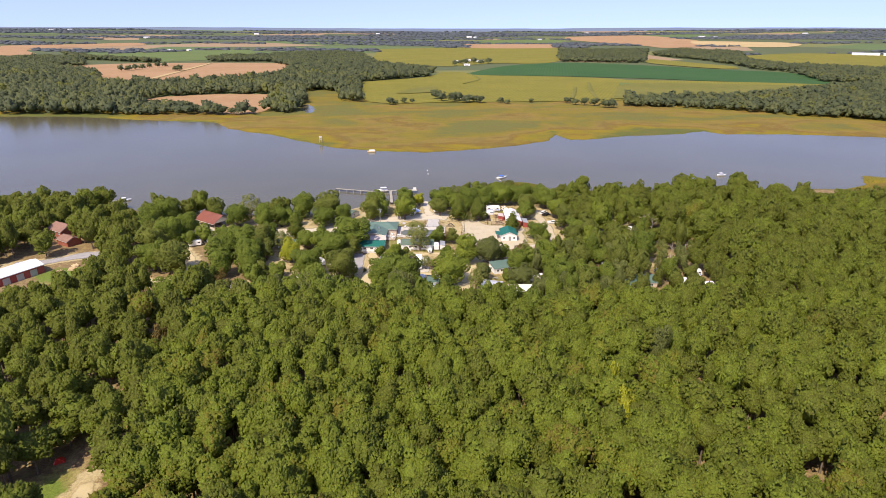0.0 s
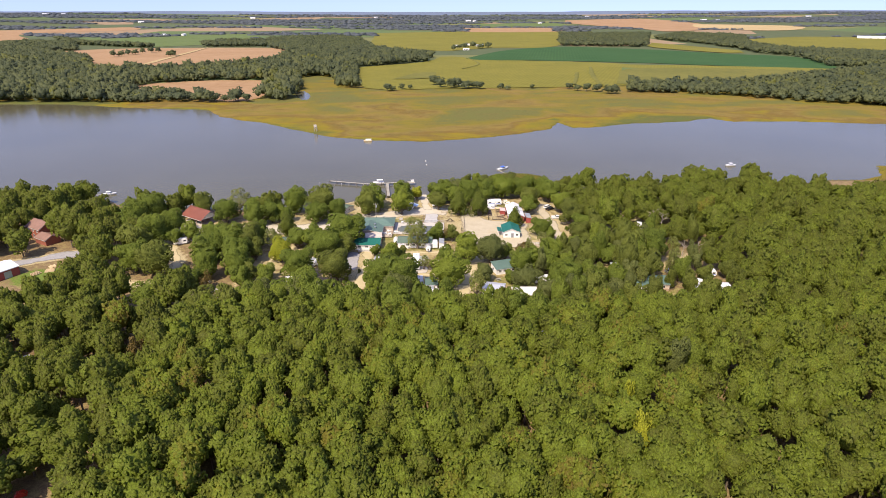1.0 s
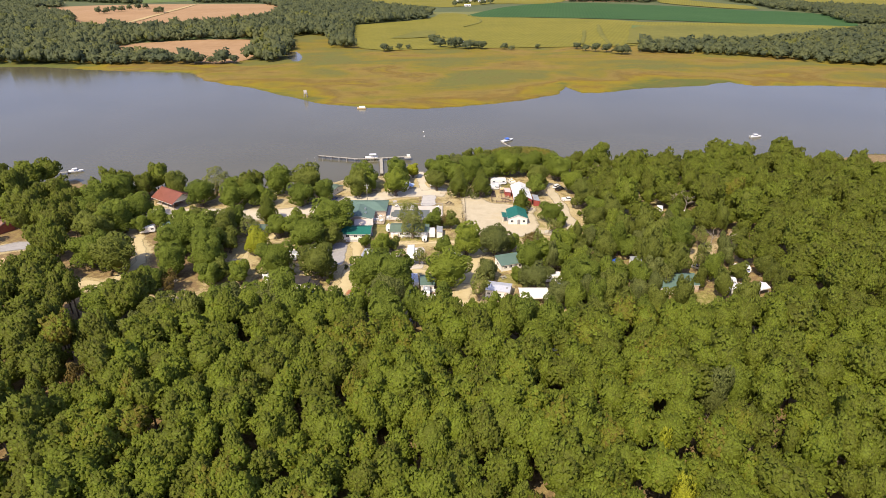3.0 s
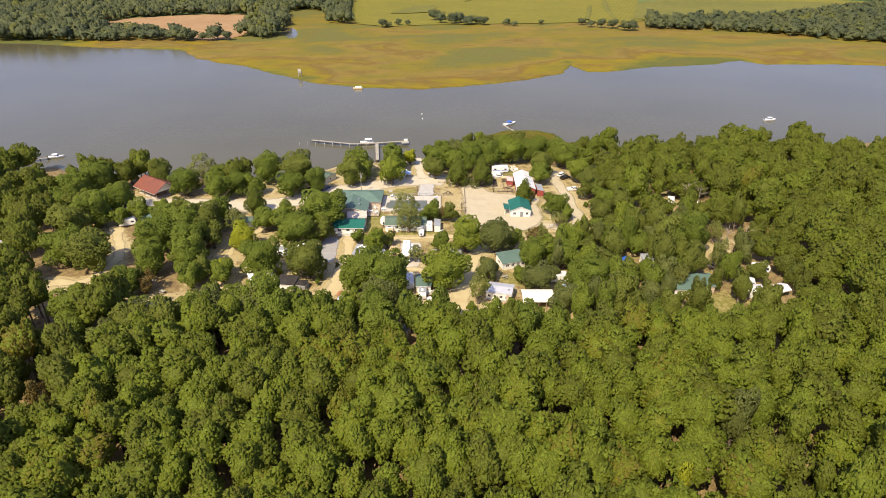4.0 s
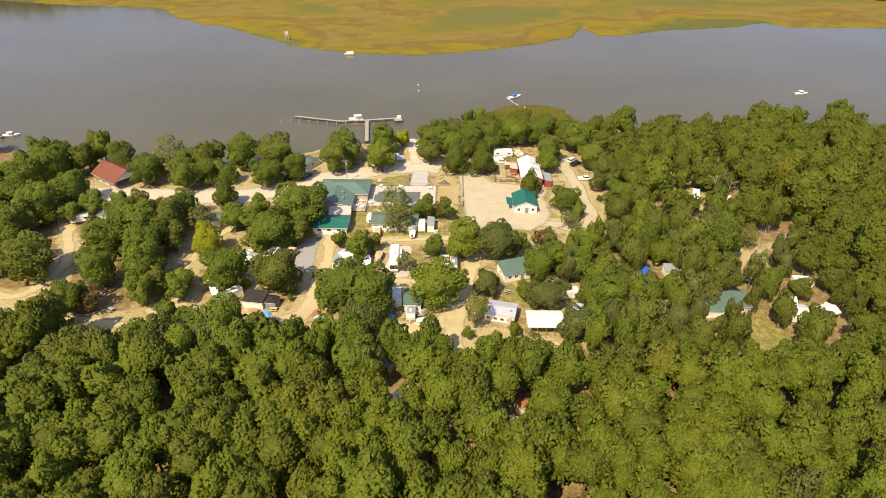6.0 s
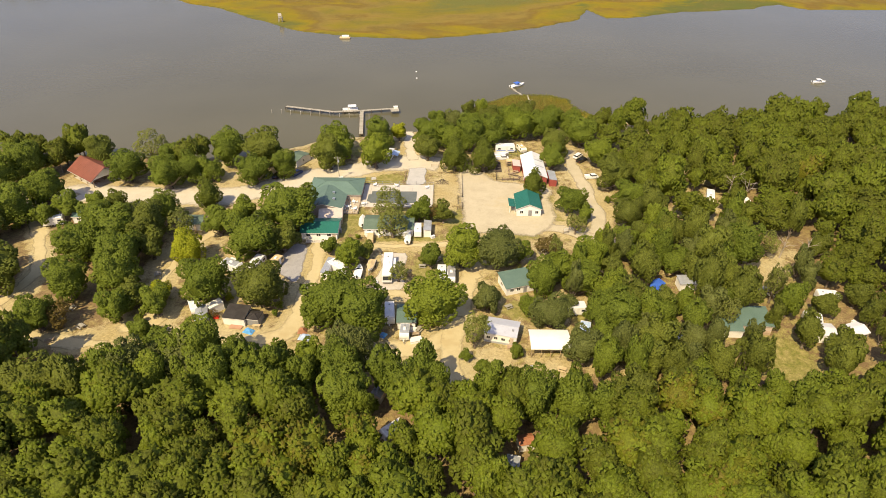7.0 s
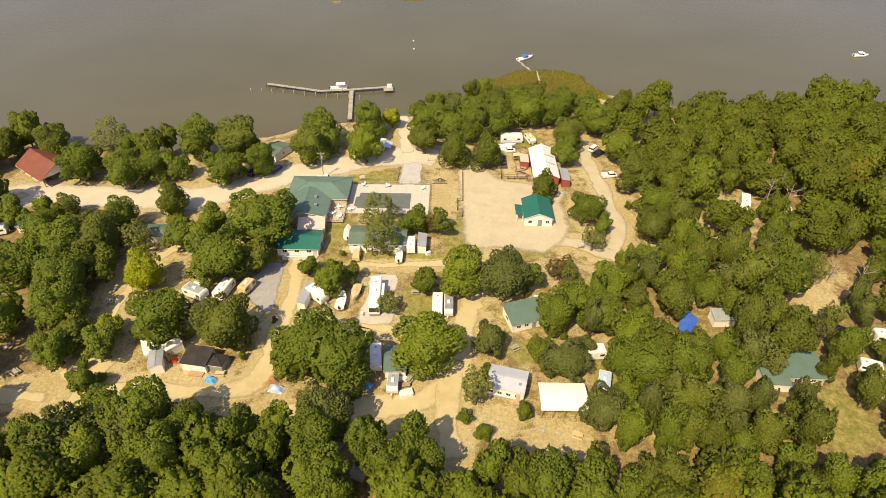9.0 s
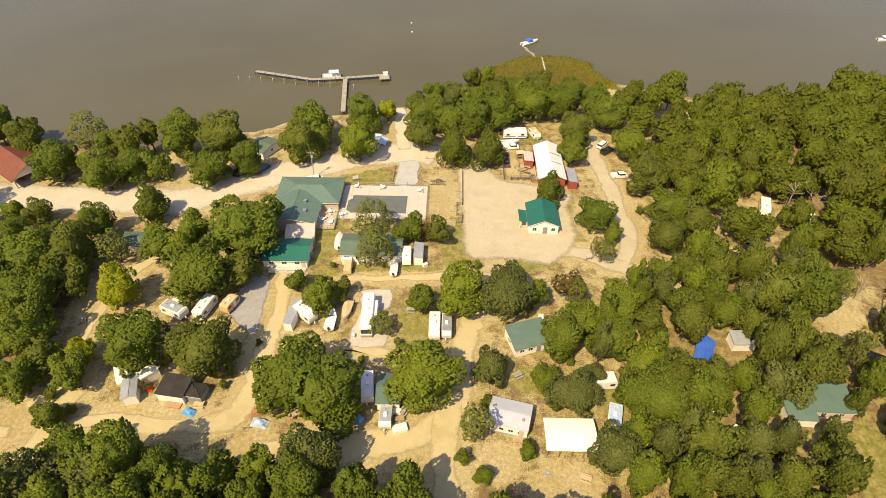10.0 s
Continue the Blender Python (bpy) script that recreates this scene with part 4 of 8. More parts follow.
def trunk_shape(seed, crown_low, cone=False):
    """A tapered trunk with limbs for a crown of radius 1 whose middle is 1 above crown_low."""
    rng = random.Random(seed)
    s = Shape()
    bend = [(rng.uniform(-0.04, 0.04), rng.uniform(-0.04, 0.04)) for _ in range(4)]
    zs = [0.0, 0.12, crown_low * 0.6, crown_low + 0.35, crown_low + (1.3 if cone else 0.9)]
    rs = [0.125, 0.085, 0.066, 0.05, 0.018]
    rings = []
    for k, (z, r) in enumerate(zip(zs, rs)):
        ox, oy = bend[min(k, 3)] if k > 1 else (0, 0)
        rings.append([(ox + r * math.cos(i * math.pi / 3.5), oy + r * math.sin(i * math.pi / 3.5), z) for i in range(7)])
    s.loft(rings)
    for k in range(7):
        a = k * 2.4 + rng.uniform(-0.4, 0.4)
        z0 = crown_low * (0.75 + 0.12 * (k % 4))
        l = rng.uniform(0.5, 0.8)
        mid = (0.45 * l * math.cos(a), 0.45 * l * math.sin(a), z0 + 0.28 * l)
        end = (l * math.cos(a + 0.2), l * math.sin(a + 0.2), z0 + 0.85 * l)
        s.tube((0, 0, z0), mid, 0.036, 0.024, 5, False)
        s.tube(mid, end, 0.024, 0.006, 5, False)
        s.tube(mid, (mid[0] + 0.3 * math.cos(a - 0.9), mid[1] + 0.3 * math.sin(a - 0.9), mid[2] + 0.3), 0.016, 0.005, 4, False)
    return s


def tree_model(seed, style, heart=0.75, small_crown=False):
    """Meshes for one tree of crown radius 1: trunk, and crown with its middle at height 1 over the lowest leaves."""
    cone = 1.0 if style == "c" else 0.0
    thin = style in "sb"
    flat = 1.35 if cone else 1.0
    low = 0.10 if cone else 0.42 if thin else 0.20
    V, T, L, N = crown_arrays(seed, (560 if small_crown else 980) if thin else 600 if small_crown else 1250, (0.112 if small_crown else 0.082) if thin else 0.122 if small_crown else 0.080, 11 if thin else 22 if cone else 10 if small_crown else 13, flat, cone, 0.4 if thin else 0.0, under=-0.8, heart=heart)
    V = V + np.array((0, 0, low + 0.78 * flat))
    if thin:
        me = array_mesh("crown", V, T, LEAF[style], normals=N)
    else:
        cv, ct = core_arrays(L, 0.84)
        cn = cv / np.linalg.norm(cv, axis=1)[:, None] + np.array((0, 0, 0.10))
        cn /= np.linalg.norm(cn, axis=1)[:, None]
        me = array_mesh("crown", np.concatenate([V, cv + np.array((0, 0, low + 0.78 * flat))]), np.concatenate([T, ct + len(V)]), LEAF[style], normals=np.concatenate([N, cn]))
    tm = trunk_shape(seed, low, bool(cone)).mesh("trunk")
    tm.materials.append(BARK)
    tm.shade_smooth()
    return tm, me, low + 0.78 * flat + flat * 0.92


TREE_WORDS = {
    "m": ("oak_tree", "mature oak with full green crown"), "d": ("oak_tree", "broad dark green oak"), "l": ("maple_tree", "light green maple with full crown"),
    "y": ("maple_tree", "yellowing maple turning for autumn"), "b": ("small_tree", "browning half dry small tree"), "g": ("willow_oak", "grey green tree with loose crown"),
    "s": ("thin_tree", "thin leaved tree with bare limbs"), "c": ("cedar_tree", "tall conical green cedar"),
}
MODELS = {k: [tree_model(100 + 17 * i + 7 * n, k, (0.68, 0.76, 0.62, 0.72)[i]) for i in range(4 if k in "mdlg" else 2)] for n, k in enumerate(TREE_WORDS)}
# small crowns: fewer, larger sprays of leaves, sized to read from the camera
SMALL_CROWNS = {k: [tree_model(500 + 13 * i + 7 * n, k, (0.62, 0.70, 0.58, 0.66)[i], True) for i in range(4 if k in "mdlg" else 2)] for n, k in enumerate(TREE_WORDS)}
tree_count = 0


def plant(x, y, r, h, style, where):
    """One tree: crown radius r, height h."""
    global tree_count
    tree_count += 1
    rng = random.Random(tree_count * 31)
    kinds = (SMALL_CROWNS if r < 5.2 else MODELS)[style]
    tm, cm, tall = kinds[tree_count % len(kinds)]
    name, words = TREE_WORDS[style]
    big = "tall " if h > 16 and not words.startswith("tall") else "small " if h < 8 and "small" not in words else ""
    ob = thing(name, x, y, float(land_z(np.array([x]), np.array([y]))[0]) - 0.05, rng.uniform(0, 360), f"{big}{words} {where}", "tree", where)
    ob.scale = (r * rng.uniform(0.92, 1.12), r * rng.uniform(0.88, 1.06), h / tall)
    part("trunk", tm, None, ob)
    part("crown", cm, None, ob)
    return ob


SHORE_TREES = [
    (-116.0, 289.0, 5.6, 14.4, 'd'), (-100.9, 276.9, 6.7, 16.7, 'm'), (-99.7, 292.5, 6.1, 15.5, 's'), (-91.1, 287.9, 4.5, 12.1, 'm'),
    (-85.7, 272.9, 6.2, 15.6, 'm'), (-79.5, 277.5, 6.0, 15.2, 'm'), (-73.6, 278.1, 4.3, 11.7, 'm'), (-71.7, 292.1, 6.7, 16.7, 'm'),
    (-57.9, 289.8, 7.6, 18.4, 'd'), (-58.6, 276.3, 6.3, 15.7, 'm'), (-49.4, 281.0, 5.1, 13.3, 'm'), (-35.6, 300.3, 6.0, 15.2, 'm'),
    (-35.8, 288.0, 6.2, 16.6, 'd'), (-31.6, 294.5, 4.1, 11.4, 'm'), (-20.4, 305.1, 6.1, 15.4, 'm'), (-19.9, 289.2, 6.6, 16.4, 'l'),
    (-13.6, 312.4, 3.2, 9.6, 'y'),
]
RAMP_TREES = [
    (-1.5, 307.3, 6.5, 16.2, 'm'), (-2.1, 295.4, 4.6, 12.3, 'd'), (7.6, 287.6, 5.0, 18.0, 'c'), (17.2, 287.2, 4.8, 17.5, 'c'), (5.9, 305.2, 5.9, 15.0, 'm'), (13.4, 303.7, 6.7, 16.6, 'm'),
    (21.2, 308.0, 6.5, 16.2, 'm'), (31.1, 314.5, 7.0, 17.2, 'l'), (40.8, 315.5, 6.7, 16.5, 'm'), (43.2, 298.6, 5.2, 14.5, 'd'), (41.4, 288.6, 4.3, 12.6, 'm'), (32.8, 270.6, 4.2, 13.0, 'c'),
    (43.0, 259.6, 4.6, 12.4, 'm'), (46.2, 254.0, 2.5, 8.2, 'm'), (42.5, 247.4, 2.9, 9.0, 's'),
]
POINT_TREES = [
    (13.2, 337.7, 3.1, 9.4, 'd'), (18.5, 338.7, 3.1, 9.4, 'l'), (-4.6, 320.6, 3.4, 9.6, 'g'), (0.6, 322.8, 4.0, 11.0, 'm'), (6.9, 322.0, 4.4, 12.0, 'g'),
    (13.4, 319.6, 5.0, 13.6, 'm'), (20.6, 322.4, 5.2, 13.6, 'd'), (28.2, 325.0, 5.0, 13.0, 'm'), (35.6, 327.6, 5.2, 13.4, 'd'), (45.8, 325.2, 5.4, 14.0, 'm'), (25.6, 332.6, 3.8, 9.6, 'g'),
    (52.2, 318.4, 5.4, 14.0, 'm'), (54.5, 308.2, 6.4, 16.1, 'm'),
]
WEST_TREES = [
    (-96.0, 257.2, 3.6, 10.4, 'd'), (-101.7, 257.9, 3.3, 9.9, 'm'), (-78.2, 252.5, 4.8, 13.2, 'm'), (-68.2, 260.6, 4.8, 14.5, 'c'), (-61.7, 249.1, 3.6, 10.0, 'm'), (-55.5, 251.8, 4.0, 11.0, 'm'),
    (-59.9, 244.8, 4.1, 11.4, 'm'), (-70.6, 244.1, 4.1, 11.4, 's'), (-54.4, 245.0, 4.1, 11.4, 'l'), (-79.6, 241.5, 6.8, 16.9, 'd'),
    (-85.6, 237.1, 7.2, 17.7, 'm'), (-40.2, 249.1, 9.2, 19.0, 'm'), (-47.0, 234.6, 7.0, 18.6, 'm'), (-63.6, 230.8, 5.1, 13.3, 'y'),
    (-74.4, 232.8, 4.5, 12.3, 'd'), (-79.3, 226.7, 6.8, 16.8, 'm'), (-53.2, 215.0, 6.8, 18.0, 'm'), (-38.9, 213.6, 6.1, 16.6, 'd'),
    (-63.2, 209.4, 4.0, 11.1, 'm'), (-64.8, 215.6, 2.5, 7.5, 'y'),
]
WEST_TREES_B = [
    (-71.1, 212.7, 4.6, 11.3, 'd'), (-63.4, 201.0, 3.0, 8.6, 'm'), (-72.0, 207.6, 4.3, 11.7, 'm'),
    (-39.6, 236.9, 4.2, 11.5, 'd'), (-26.9, 235.7, 2.7, 7.0, 'm'), (-20.4, 230.4, 4.2, 12.0, 'l'), (-16.8, 233.5, 2.9, 7.5, 'd'),
    (-12.3, 255.9, 4.9, 12.9, 's'), (-10.4, 244.8, 4.8, 12.9, 's'), (-3.1, 253.4, 3.8, 10.7, 'm'), (4.0, 252.9, 3.2, 9.6, 'd'),
    (0.6, 253.8, 2.6, 8.0, 'b'), (-20.9, 208.2, 6.9, 18.0, 'm'), (-13.9, 203.6, 6.9, 17.6, 'm'), (-24.2, 206.0, 4.0, 11.2, 'm'),
]
MID_TREES = [
    (-7.0, 223.8, 2.8, 7.1, 's'), (1.2, 229.6, 3.3, 9.8, 'm'), (9.3, 230.8, 6.0, 15.3, 'l'), (2.3, 208.9, 6.8, 16.5, 'l'),
    (19.1, 230.6, 6.5, 16.1, 'g'), (24.8, 231.9, 3.3, 9.8, 'm'), (15.3, 213.0, 3.9, 11.6, 'g'), (33.0, 234.8, 3.8, 10.9, 'b'),
    (29.2, 219.7, 4.8, 12.8, 'm'), (34.1, 224.2, 4.0, 11.3, 'm'), (25.5, 211.4, 3.0, 7.5, 'm'), (29.8, 207.1, 4.4, 12.0, 'g'),
    (34.5, 212.6, 2.6, 6.7, 'g'), (42.6, 228.8, 5.0, 13.3, 'l'), (39.2, 219.5, 4.6, 12.3, 'm'), (47.7, 225.3, 4.1, 11.3, 'd'),
    (11.9, 199.6, 3.0, 12.6, 's'),
]
MID_TREES_B = [
    (14.9, 205.6, 1.8, 5.3, 'd'), (21.2, 196.9, 1.9, 5.4, 'm'), (9.9, 195.4, 1.3, 4.3, 'm'), (13.3, 192.3, 1.6, 4.8, 'm'),
    (35.3, 195.1, 4.6, 12.3, 'g'), (44.8, 205.1, 5.8, 14.9, 'm'), (44.0, 213.1, 5.0, 13.1, 'l'), 
    (55.6, 207.8, 4.0, 11.0, 'm'), (54.2, 239.1, 3.7, 10.6, 'm'), (58.5, 251.7, 4.7, 12.5, 'd'), 
    (59.0, 275.2, 6.4, 16.0, 'd'), (58.0, 291.2, 5.7, 14.5, 'l'), (61.5, 261.7, 5.5, 14.2, 'm'),
]
FAR_WEST_TREES = [
    (-134.2, 277.9, 7.7, 18.0, 'm'), (-139.0, 268.8, 7.0, 17.3, 'm'), (-119.4, 261.2, 6.5, 16.1, 'm'), (-137.4, 256.4, 6.5, 16.2, 'm'),
    (-121.4, 248.7, 7.2, 17.5, 'm'), (-124.0, 238.4, 7.7, 18.0, 'd'), (-113.8, 250.0, 3.9, 9.9, 'm'), (-116.7, 221.5, 7.5, 18.0, 'm'),
    (-106.7, 218.5, 7.4, 18.0, 'd'), (-108.1, 254.1, 4.1, 11.3, 'm'),
]
FAR_WEST_TREES_B = [
    (-96.2, 247.2, 5.0, 13.2, 'm'), (-92.4, 231.6, 7.4, 18.0, 'm'), (-87.2, 215.3, 6.1, 15.4, 'm'), (-76.2, 218.2, 6.2, 15.6, 'm'),
    (-88.3, 203.7, 5.0, 13.2, 'm'), (-84.3, 204.8, 3.6, 10.5, 'b'), (-90.1, 195.1, 4.4, 12.0, 'm'), (-95.5, 188.3, 5.9, 14.9, 'm'),
    (-75.3, 181.6, 6.5, 16.2, 'd'), (-91.0, 178.9, 5.5, 14.3, 'm'), (-81.6, 176.2, 4.8, 12.9, 'g'),
]
EAST_TREES = [
    (47.9, 231.7, 3.7, 10.5, 'm'), (55.3, 223.7, 4.8, 12.6, 'm'), (65.1, 228.3, 4.1, 9.4, 'm'), (73.9, 230.2, 5.9, 13, 'd'),
    (82.0, 230.4, 6.7, 13, 'm'), (48.4, 209.0, 4.9, 12.8, 'm'), (40.9, 206.3, 4.2, 11.6, 'm'), (57.1, 211.6, 4.2, 8.0, 'd'),
    (51.5, 206.3, 3.8, 10.8, 'm'), (68.4, 216.4, 5.4, 13, 'd'), (75.9, 218.9, 5.0, 13, 'd'), (75.3, 212.8, 5.1, 13, 'd'),
    (67.3, 210.3, 4.5, 12.0, 'g'), (70.9, 207.9, 3.2, 9.6, 's'), (61.4, 203.4, 3.8, 10.7, 'm'), (59.7, 198.3, 4.3, 11.8, 'g'),
    (50.8, 196.7, 4.8, 12.6, 'm'), (48.4, 192.0, 4.3, 11.6, 'm'),
]
EAST_TREES_B = [
    (66.5, 243.5, 4.2, 11.0, 'm'), (72.5, 238.0, 4.4, 12.0, 'd'), (80.5, 238.0, 4.2, 11.5, 'g'), (85.5, 246.5, 4.0, 12.0, 'm'), (60.5, 235.5, 3.8, 10.0, 'l'), (64.4, 237.2, 3.6, 10.0, 'd'),
    (76.8, 236.0, 3.8, 11.0, 'm'), (57.0, 231.0, 3.8, 10.0, 'm'), (56.0, 192.0, 3.6, 10.0, 'g'), (52.4, 190.2, 3.4, 10.0, 'm'), (87.0, 240.5, 3.8, 10.5, 'm'), (52.6, 233.8, 3.4, 9.5, 'g'),
    (95.8, 226.0, 3.2, 9.0, 'g'), (92.5, 237.0, 3.4, 9.0, 's'), (105.5, 236.0, 3.6, 10.0, 'm'), (103.4, 246.0, 4.0, 12.0, 'd'), (38.7, 190.4, 3.9, 11.0, 'm'), (63.5, 197.7, 3.8, 10.6, 'g'),
    (62.9, 191.3, 4.1, 11.2, 'm'), (57.5, 188.9, 3.1, 9.5, 'm'),
]
EAST_TREES_C = [
    (81.1, 206.8, 2.7, 8.2, 'd'), (71.8, 195.4, 4.0, 11.0, 'd'), (85.1, 216.7, 3.6, 10.4, 's'), (61.8, 211.6, 3.4, 8.0, 'm'), (68.3, 224.7, 3.8, 10.7, 'd'), (43.4, 196.6, 4.3, 11.6, 'g'),
    (44.7, 189.4, 3.8, 10.7, 'm'), (86.5, 211.5, 3.8, 10.8, 'm'), (38.9, 224.5, 3.5, 10.1, 'm'), (39.4, 198.9, 3.5, 10.1, 'm'), (50.3, 201.6, 3.2, 9.6, 'g'), (33.8, 231.2, 2.8, 8.6, 's'),
    (46.3, 217.2, 3.6, 10.4, 'm'), (61.8, 230.4, 4.6, 12.4, 'm'), (36.6, 217.2, 3.2, 9.6, 'g'), (65.2, 253.4, 4.8, 13.0, 'd'), (68.7, 241.1, 4.4, 12.2, 'm'), (47.4, 236.2, 3.0, 8.8, 'l'),
    (70.4, 231.0, 4.0, 11.6, 'g'), (73.9, 222.8, 4.2, 11.8, 'm'),
]
EAST_TREES_D = [
    (48.9, 213.2, 3.4, 9.8, 'l'), (83.6, 237.2, 4.4, 12.0, 'd'), (70.9, 212.0, 3.2, 9.4, 'm'), (85.4, 200.6, 3.3, 9.6, 'd'), (69.7, 191.6, 4.2, 12.0, 'm'), (87.2, 190.6, 4.0, 11.0, 'm'),
    (90.6, 196.4, 3.8, 10.8, 'd'), (73.0, 199.4, 2.6, 7.6, 'g'), (59.6, 240.6, 3.6, 10.2, 'm'), (63.6, 246.6, 3.8, 11.0, 'l'), (86.6, 213.4, 2.8, 8.2, 'm'), (95.2, 211.6, 3.0, 8.6, 'd'),
    (104.0, 208.0, 3.4, 9.4, 'm'), (87.0, 219.6, 2.6, 8.0, 's'), (96.4, 222.4, 3.2, 9.2, 'g'), (104.6, 215.0, 3.6, 9.6, 'm'), (86.0, 203.0, 2.4, 7.4, 'l'), (95.6, 201.4, 1.8, 5.6, 'm'),
    (103.4, 202.0, 2.6, 8.2, 'd'),
]
SHRUBS = [
    (-31.0, 244.4, 1.3, 2.5, 'y'), (-35.0, 212.5, 1.2, 2.3, 'l'), (-35.5, 209.6, 1.0, 2.0, 'm'), (3.1, 257.8, 1.1, 2.2, 's'), (-20.2, 243.5, 0.9, 1.9, 'l'),
    (55.8, 266.0, 1.3, 2.5, 'm'), (13.5, 244.4, 1.2, 2.3, 'l'), (-48.3, 215.5, 1.4, 2.6, 'y'), (-40.7, 208.2, 1.0, 2.0, 'm'), (35.4, 221.1, 1.3, 2.5, 'g'),
    (31.3, 216.7, 1.1, 2.2, 'm'), (-49.9, 208.8, 1.3, 2.5, 'b'), (-10.1, 216.2, 1.1, 2.2, 'l'), (-3.1, 220.7, 1.2, 2.3, 'g'), (24.6, 229.5, 1.0, 2.0, 's'),
    (16.6, 213.3, 1.1, 2.2, 'm'), (-31.4, 220.0, 1.0, 2.0, 'g'), (-66.7, 206.4, 1.4, 2.6, 'm'), (-61.6, 203.5, 1.2, 2.3, 'l'),
]

for rows, where in ((SHORE_TREES, "on the river bank"), (RAMP_TREES, "near the barn"), (POINT_TREES, "behind the barn"), (WEST_TREES, "among western pitches"),
                    (WEST_TREES_B, "beside campground lanes"), (MID_TREES, "between cabins"), (MID_TREES_B, "near the canopies"),
                    (FAR_WEST_TREES, "by the western lane"), (FAR_WEST_TREES_B, "on the western pitches"), (EAST_TREES, "round the eastern cabins"),
                    (EAST_TREES_B, "over the eastern pitches"), (EAST_TREES_C, "over the eastern pitches"), (EAST_TREES_D, "over the eastern pitches")):
    for x, y, r, h, style in rows:
        east_side = where.endswith("eastern pitches") or where.endswith("eastern cabins")
        plant(x, y, r * (1.10 - 0.30 * math.sin(x * 7.0) ** 2 if east_side else 1.13 if x < -60 or y > 270 else 1.20), h * (0.86 + 0.46 * math.sin(x * 7.0) ** 2 if east_side else 0.79), "d" if east_side and style == "m" and math.sin(x * 13.0) > 0.45 else style, where)

for x, y, r, h, style in SHRUBS:
    ob = thing("shrub", x, y, 0.0, 47 * x, {"y": "yellow flowering shrub", "l": "light green shrub", "m": "round green shrub", "s": "thin grey shrub", "g": "grey green shrub", "b": "dry brown shrub"}[style] + " on the camp ground", "shrub", "shrubs")
    tm, cm, tall = SMALL_CROWNS[style][int(10 * r) % len(SMALL_CROWNS[style])]
    ob.scale = (r, r * 0.9, h / tall)
    part("trunk", tm, None, ob)
    part("crown", cm, None, ob)

# bare dead trees standing in the eastern woods
def dead_tree(x, y, h, seed):
    rng = random.Random(seed)
    ob = thing("dead_tree", x, y, -0.05, rng.uniform(0, 360), "bare grey dead tree with forked limbs in a clearing", "tree", "dead trees")
    s = Shape().tube((0, 0, 0), (0.2, 0.1, h * 0.5), 0.20, 0.13, 7).tube((0.2, 0.1, h * 0.5), (0.1, 0.3, h), 0.13, 0.03, 6)
    for k in range(8):
        z, a, l = h * rng.uniform(0.35, 0.85), 2.4 * k + rng.uniform(-0.4, 0.4), rng.uniform(1.6, 3.0)
        mid = (0.15 + l * 0.55 * math.cos(a), 0.15 + l * 0.55 * math.sin(a), z + 0.35 * l)
        s.tube((0.15, 0.15, z), mid, 0.07, 0.05, 5, False)
        for d in (-0.5, 0.45):
            s.tube(mid, (mid[0] + 0.6 * l * math.cos(a + d), mid[1] + 0.6 * l * math.sin(a + d), mid[2] + rng.uniform(0.1, 0.6) * l), 0.05, 0.012, 4, False)
    part("trunk", s, DEAD_WOOD, ob)


for k, (x, y, h) in enumerate(((97.2, 263.4, 10.5), (94.6, 268.5, 9.5), (96.6, 236.4, 7.5), (101.0, 233.0, 8.5))):
    dead_tree(x, y, h, 60 + k)
# single trees that stand out in the canopy
SINGLES = [(60.5, 147.0, 4.2, 16.0, "g", "above the forest"), (43.5, 129.7, 2.5, 15.5, "y", "in the forest canopy"), (43.0, 117.5, 2.9, 15.5, "y", "in the forest canopy"), (-81.4, 152.8, 4.0, 14.6, "b", "beside the forest lane")]
for x, y, r, h, style, where in SINGLES:
    plant(x, y, r, h, style, where)
plant(67.0, 150.8, 4.4, 14.0, "m", "in the forest canopy")
# the woods: even scatter with no crown nearer than a crown's width, off the lanes and clearings
OPEN = np.array(CLEARINGS + CLEARINGS_B + CLEARINGS_C, float)
SET_TREES = np.array([(x, y, r) for rows in (SHORE_TREES, RAMP_TREES, POINT_TREES, WEST_TREES, WEST_TREES_B, MID_TREES, MID_TREES_B, FAR_WEST_TREES, FAR_WEST_TREES_B, EAST_TREES, EAST_TREES_B, EAST_TREES_C, EAST_TREES_D) for x, y, r, h, style in rows] + [(x, y, r) for x, y, r, h, style, where in SINGLES])


def scatter(x0, x1, y0, y1, gap, seed, keep):
    """Jittered honeycomb of places that keep() accepts."""
    rng = np.random.default_rng(seed)
    ys = np.arange(y0, y1, gap * 0.866)
    pts = []
    for k, yy in enumerate(ys):
        xs = np.arange(x0 + (gap / 2 if k % 2 else 0), x1, gap)
        pts.append(np.stack([xs + rng.uniform(-0.42, 0.42, len(xs)) * gap, yy + rng.uniform(-0.42, 0.42, len(xs)) * gap], 1))
    p = np.concatenate(pts)
    return p[keep(p[:, 0], p[:, 1])]


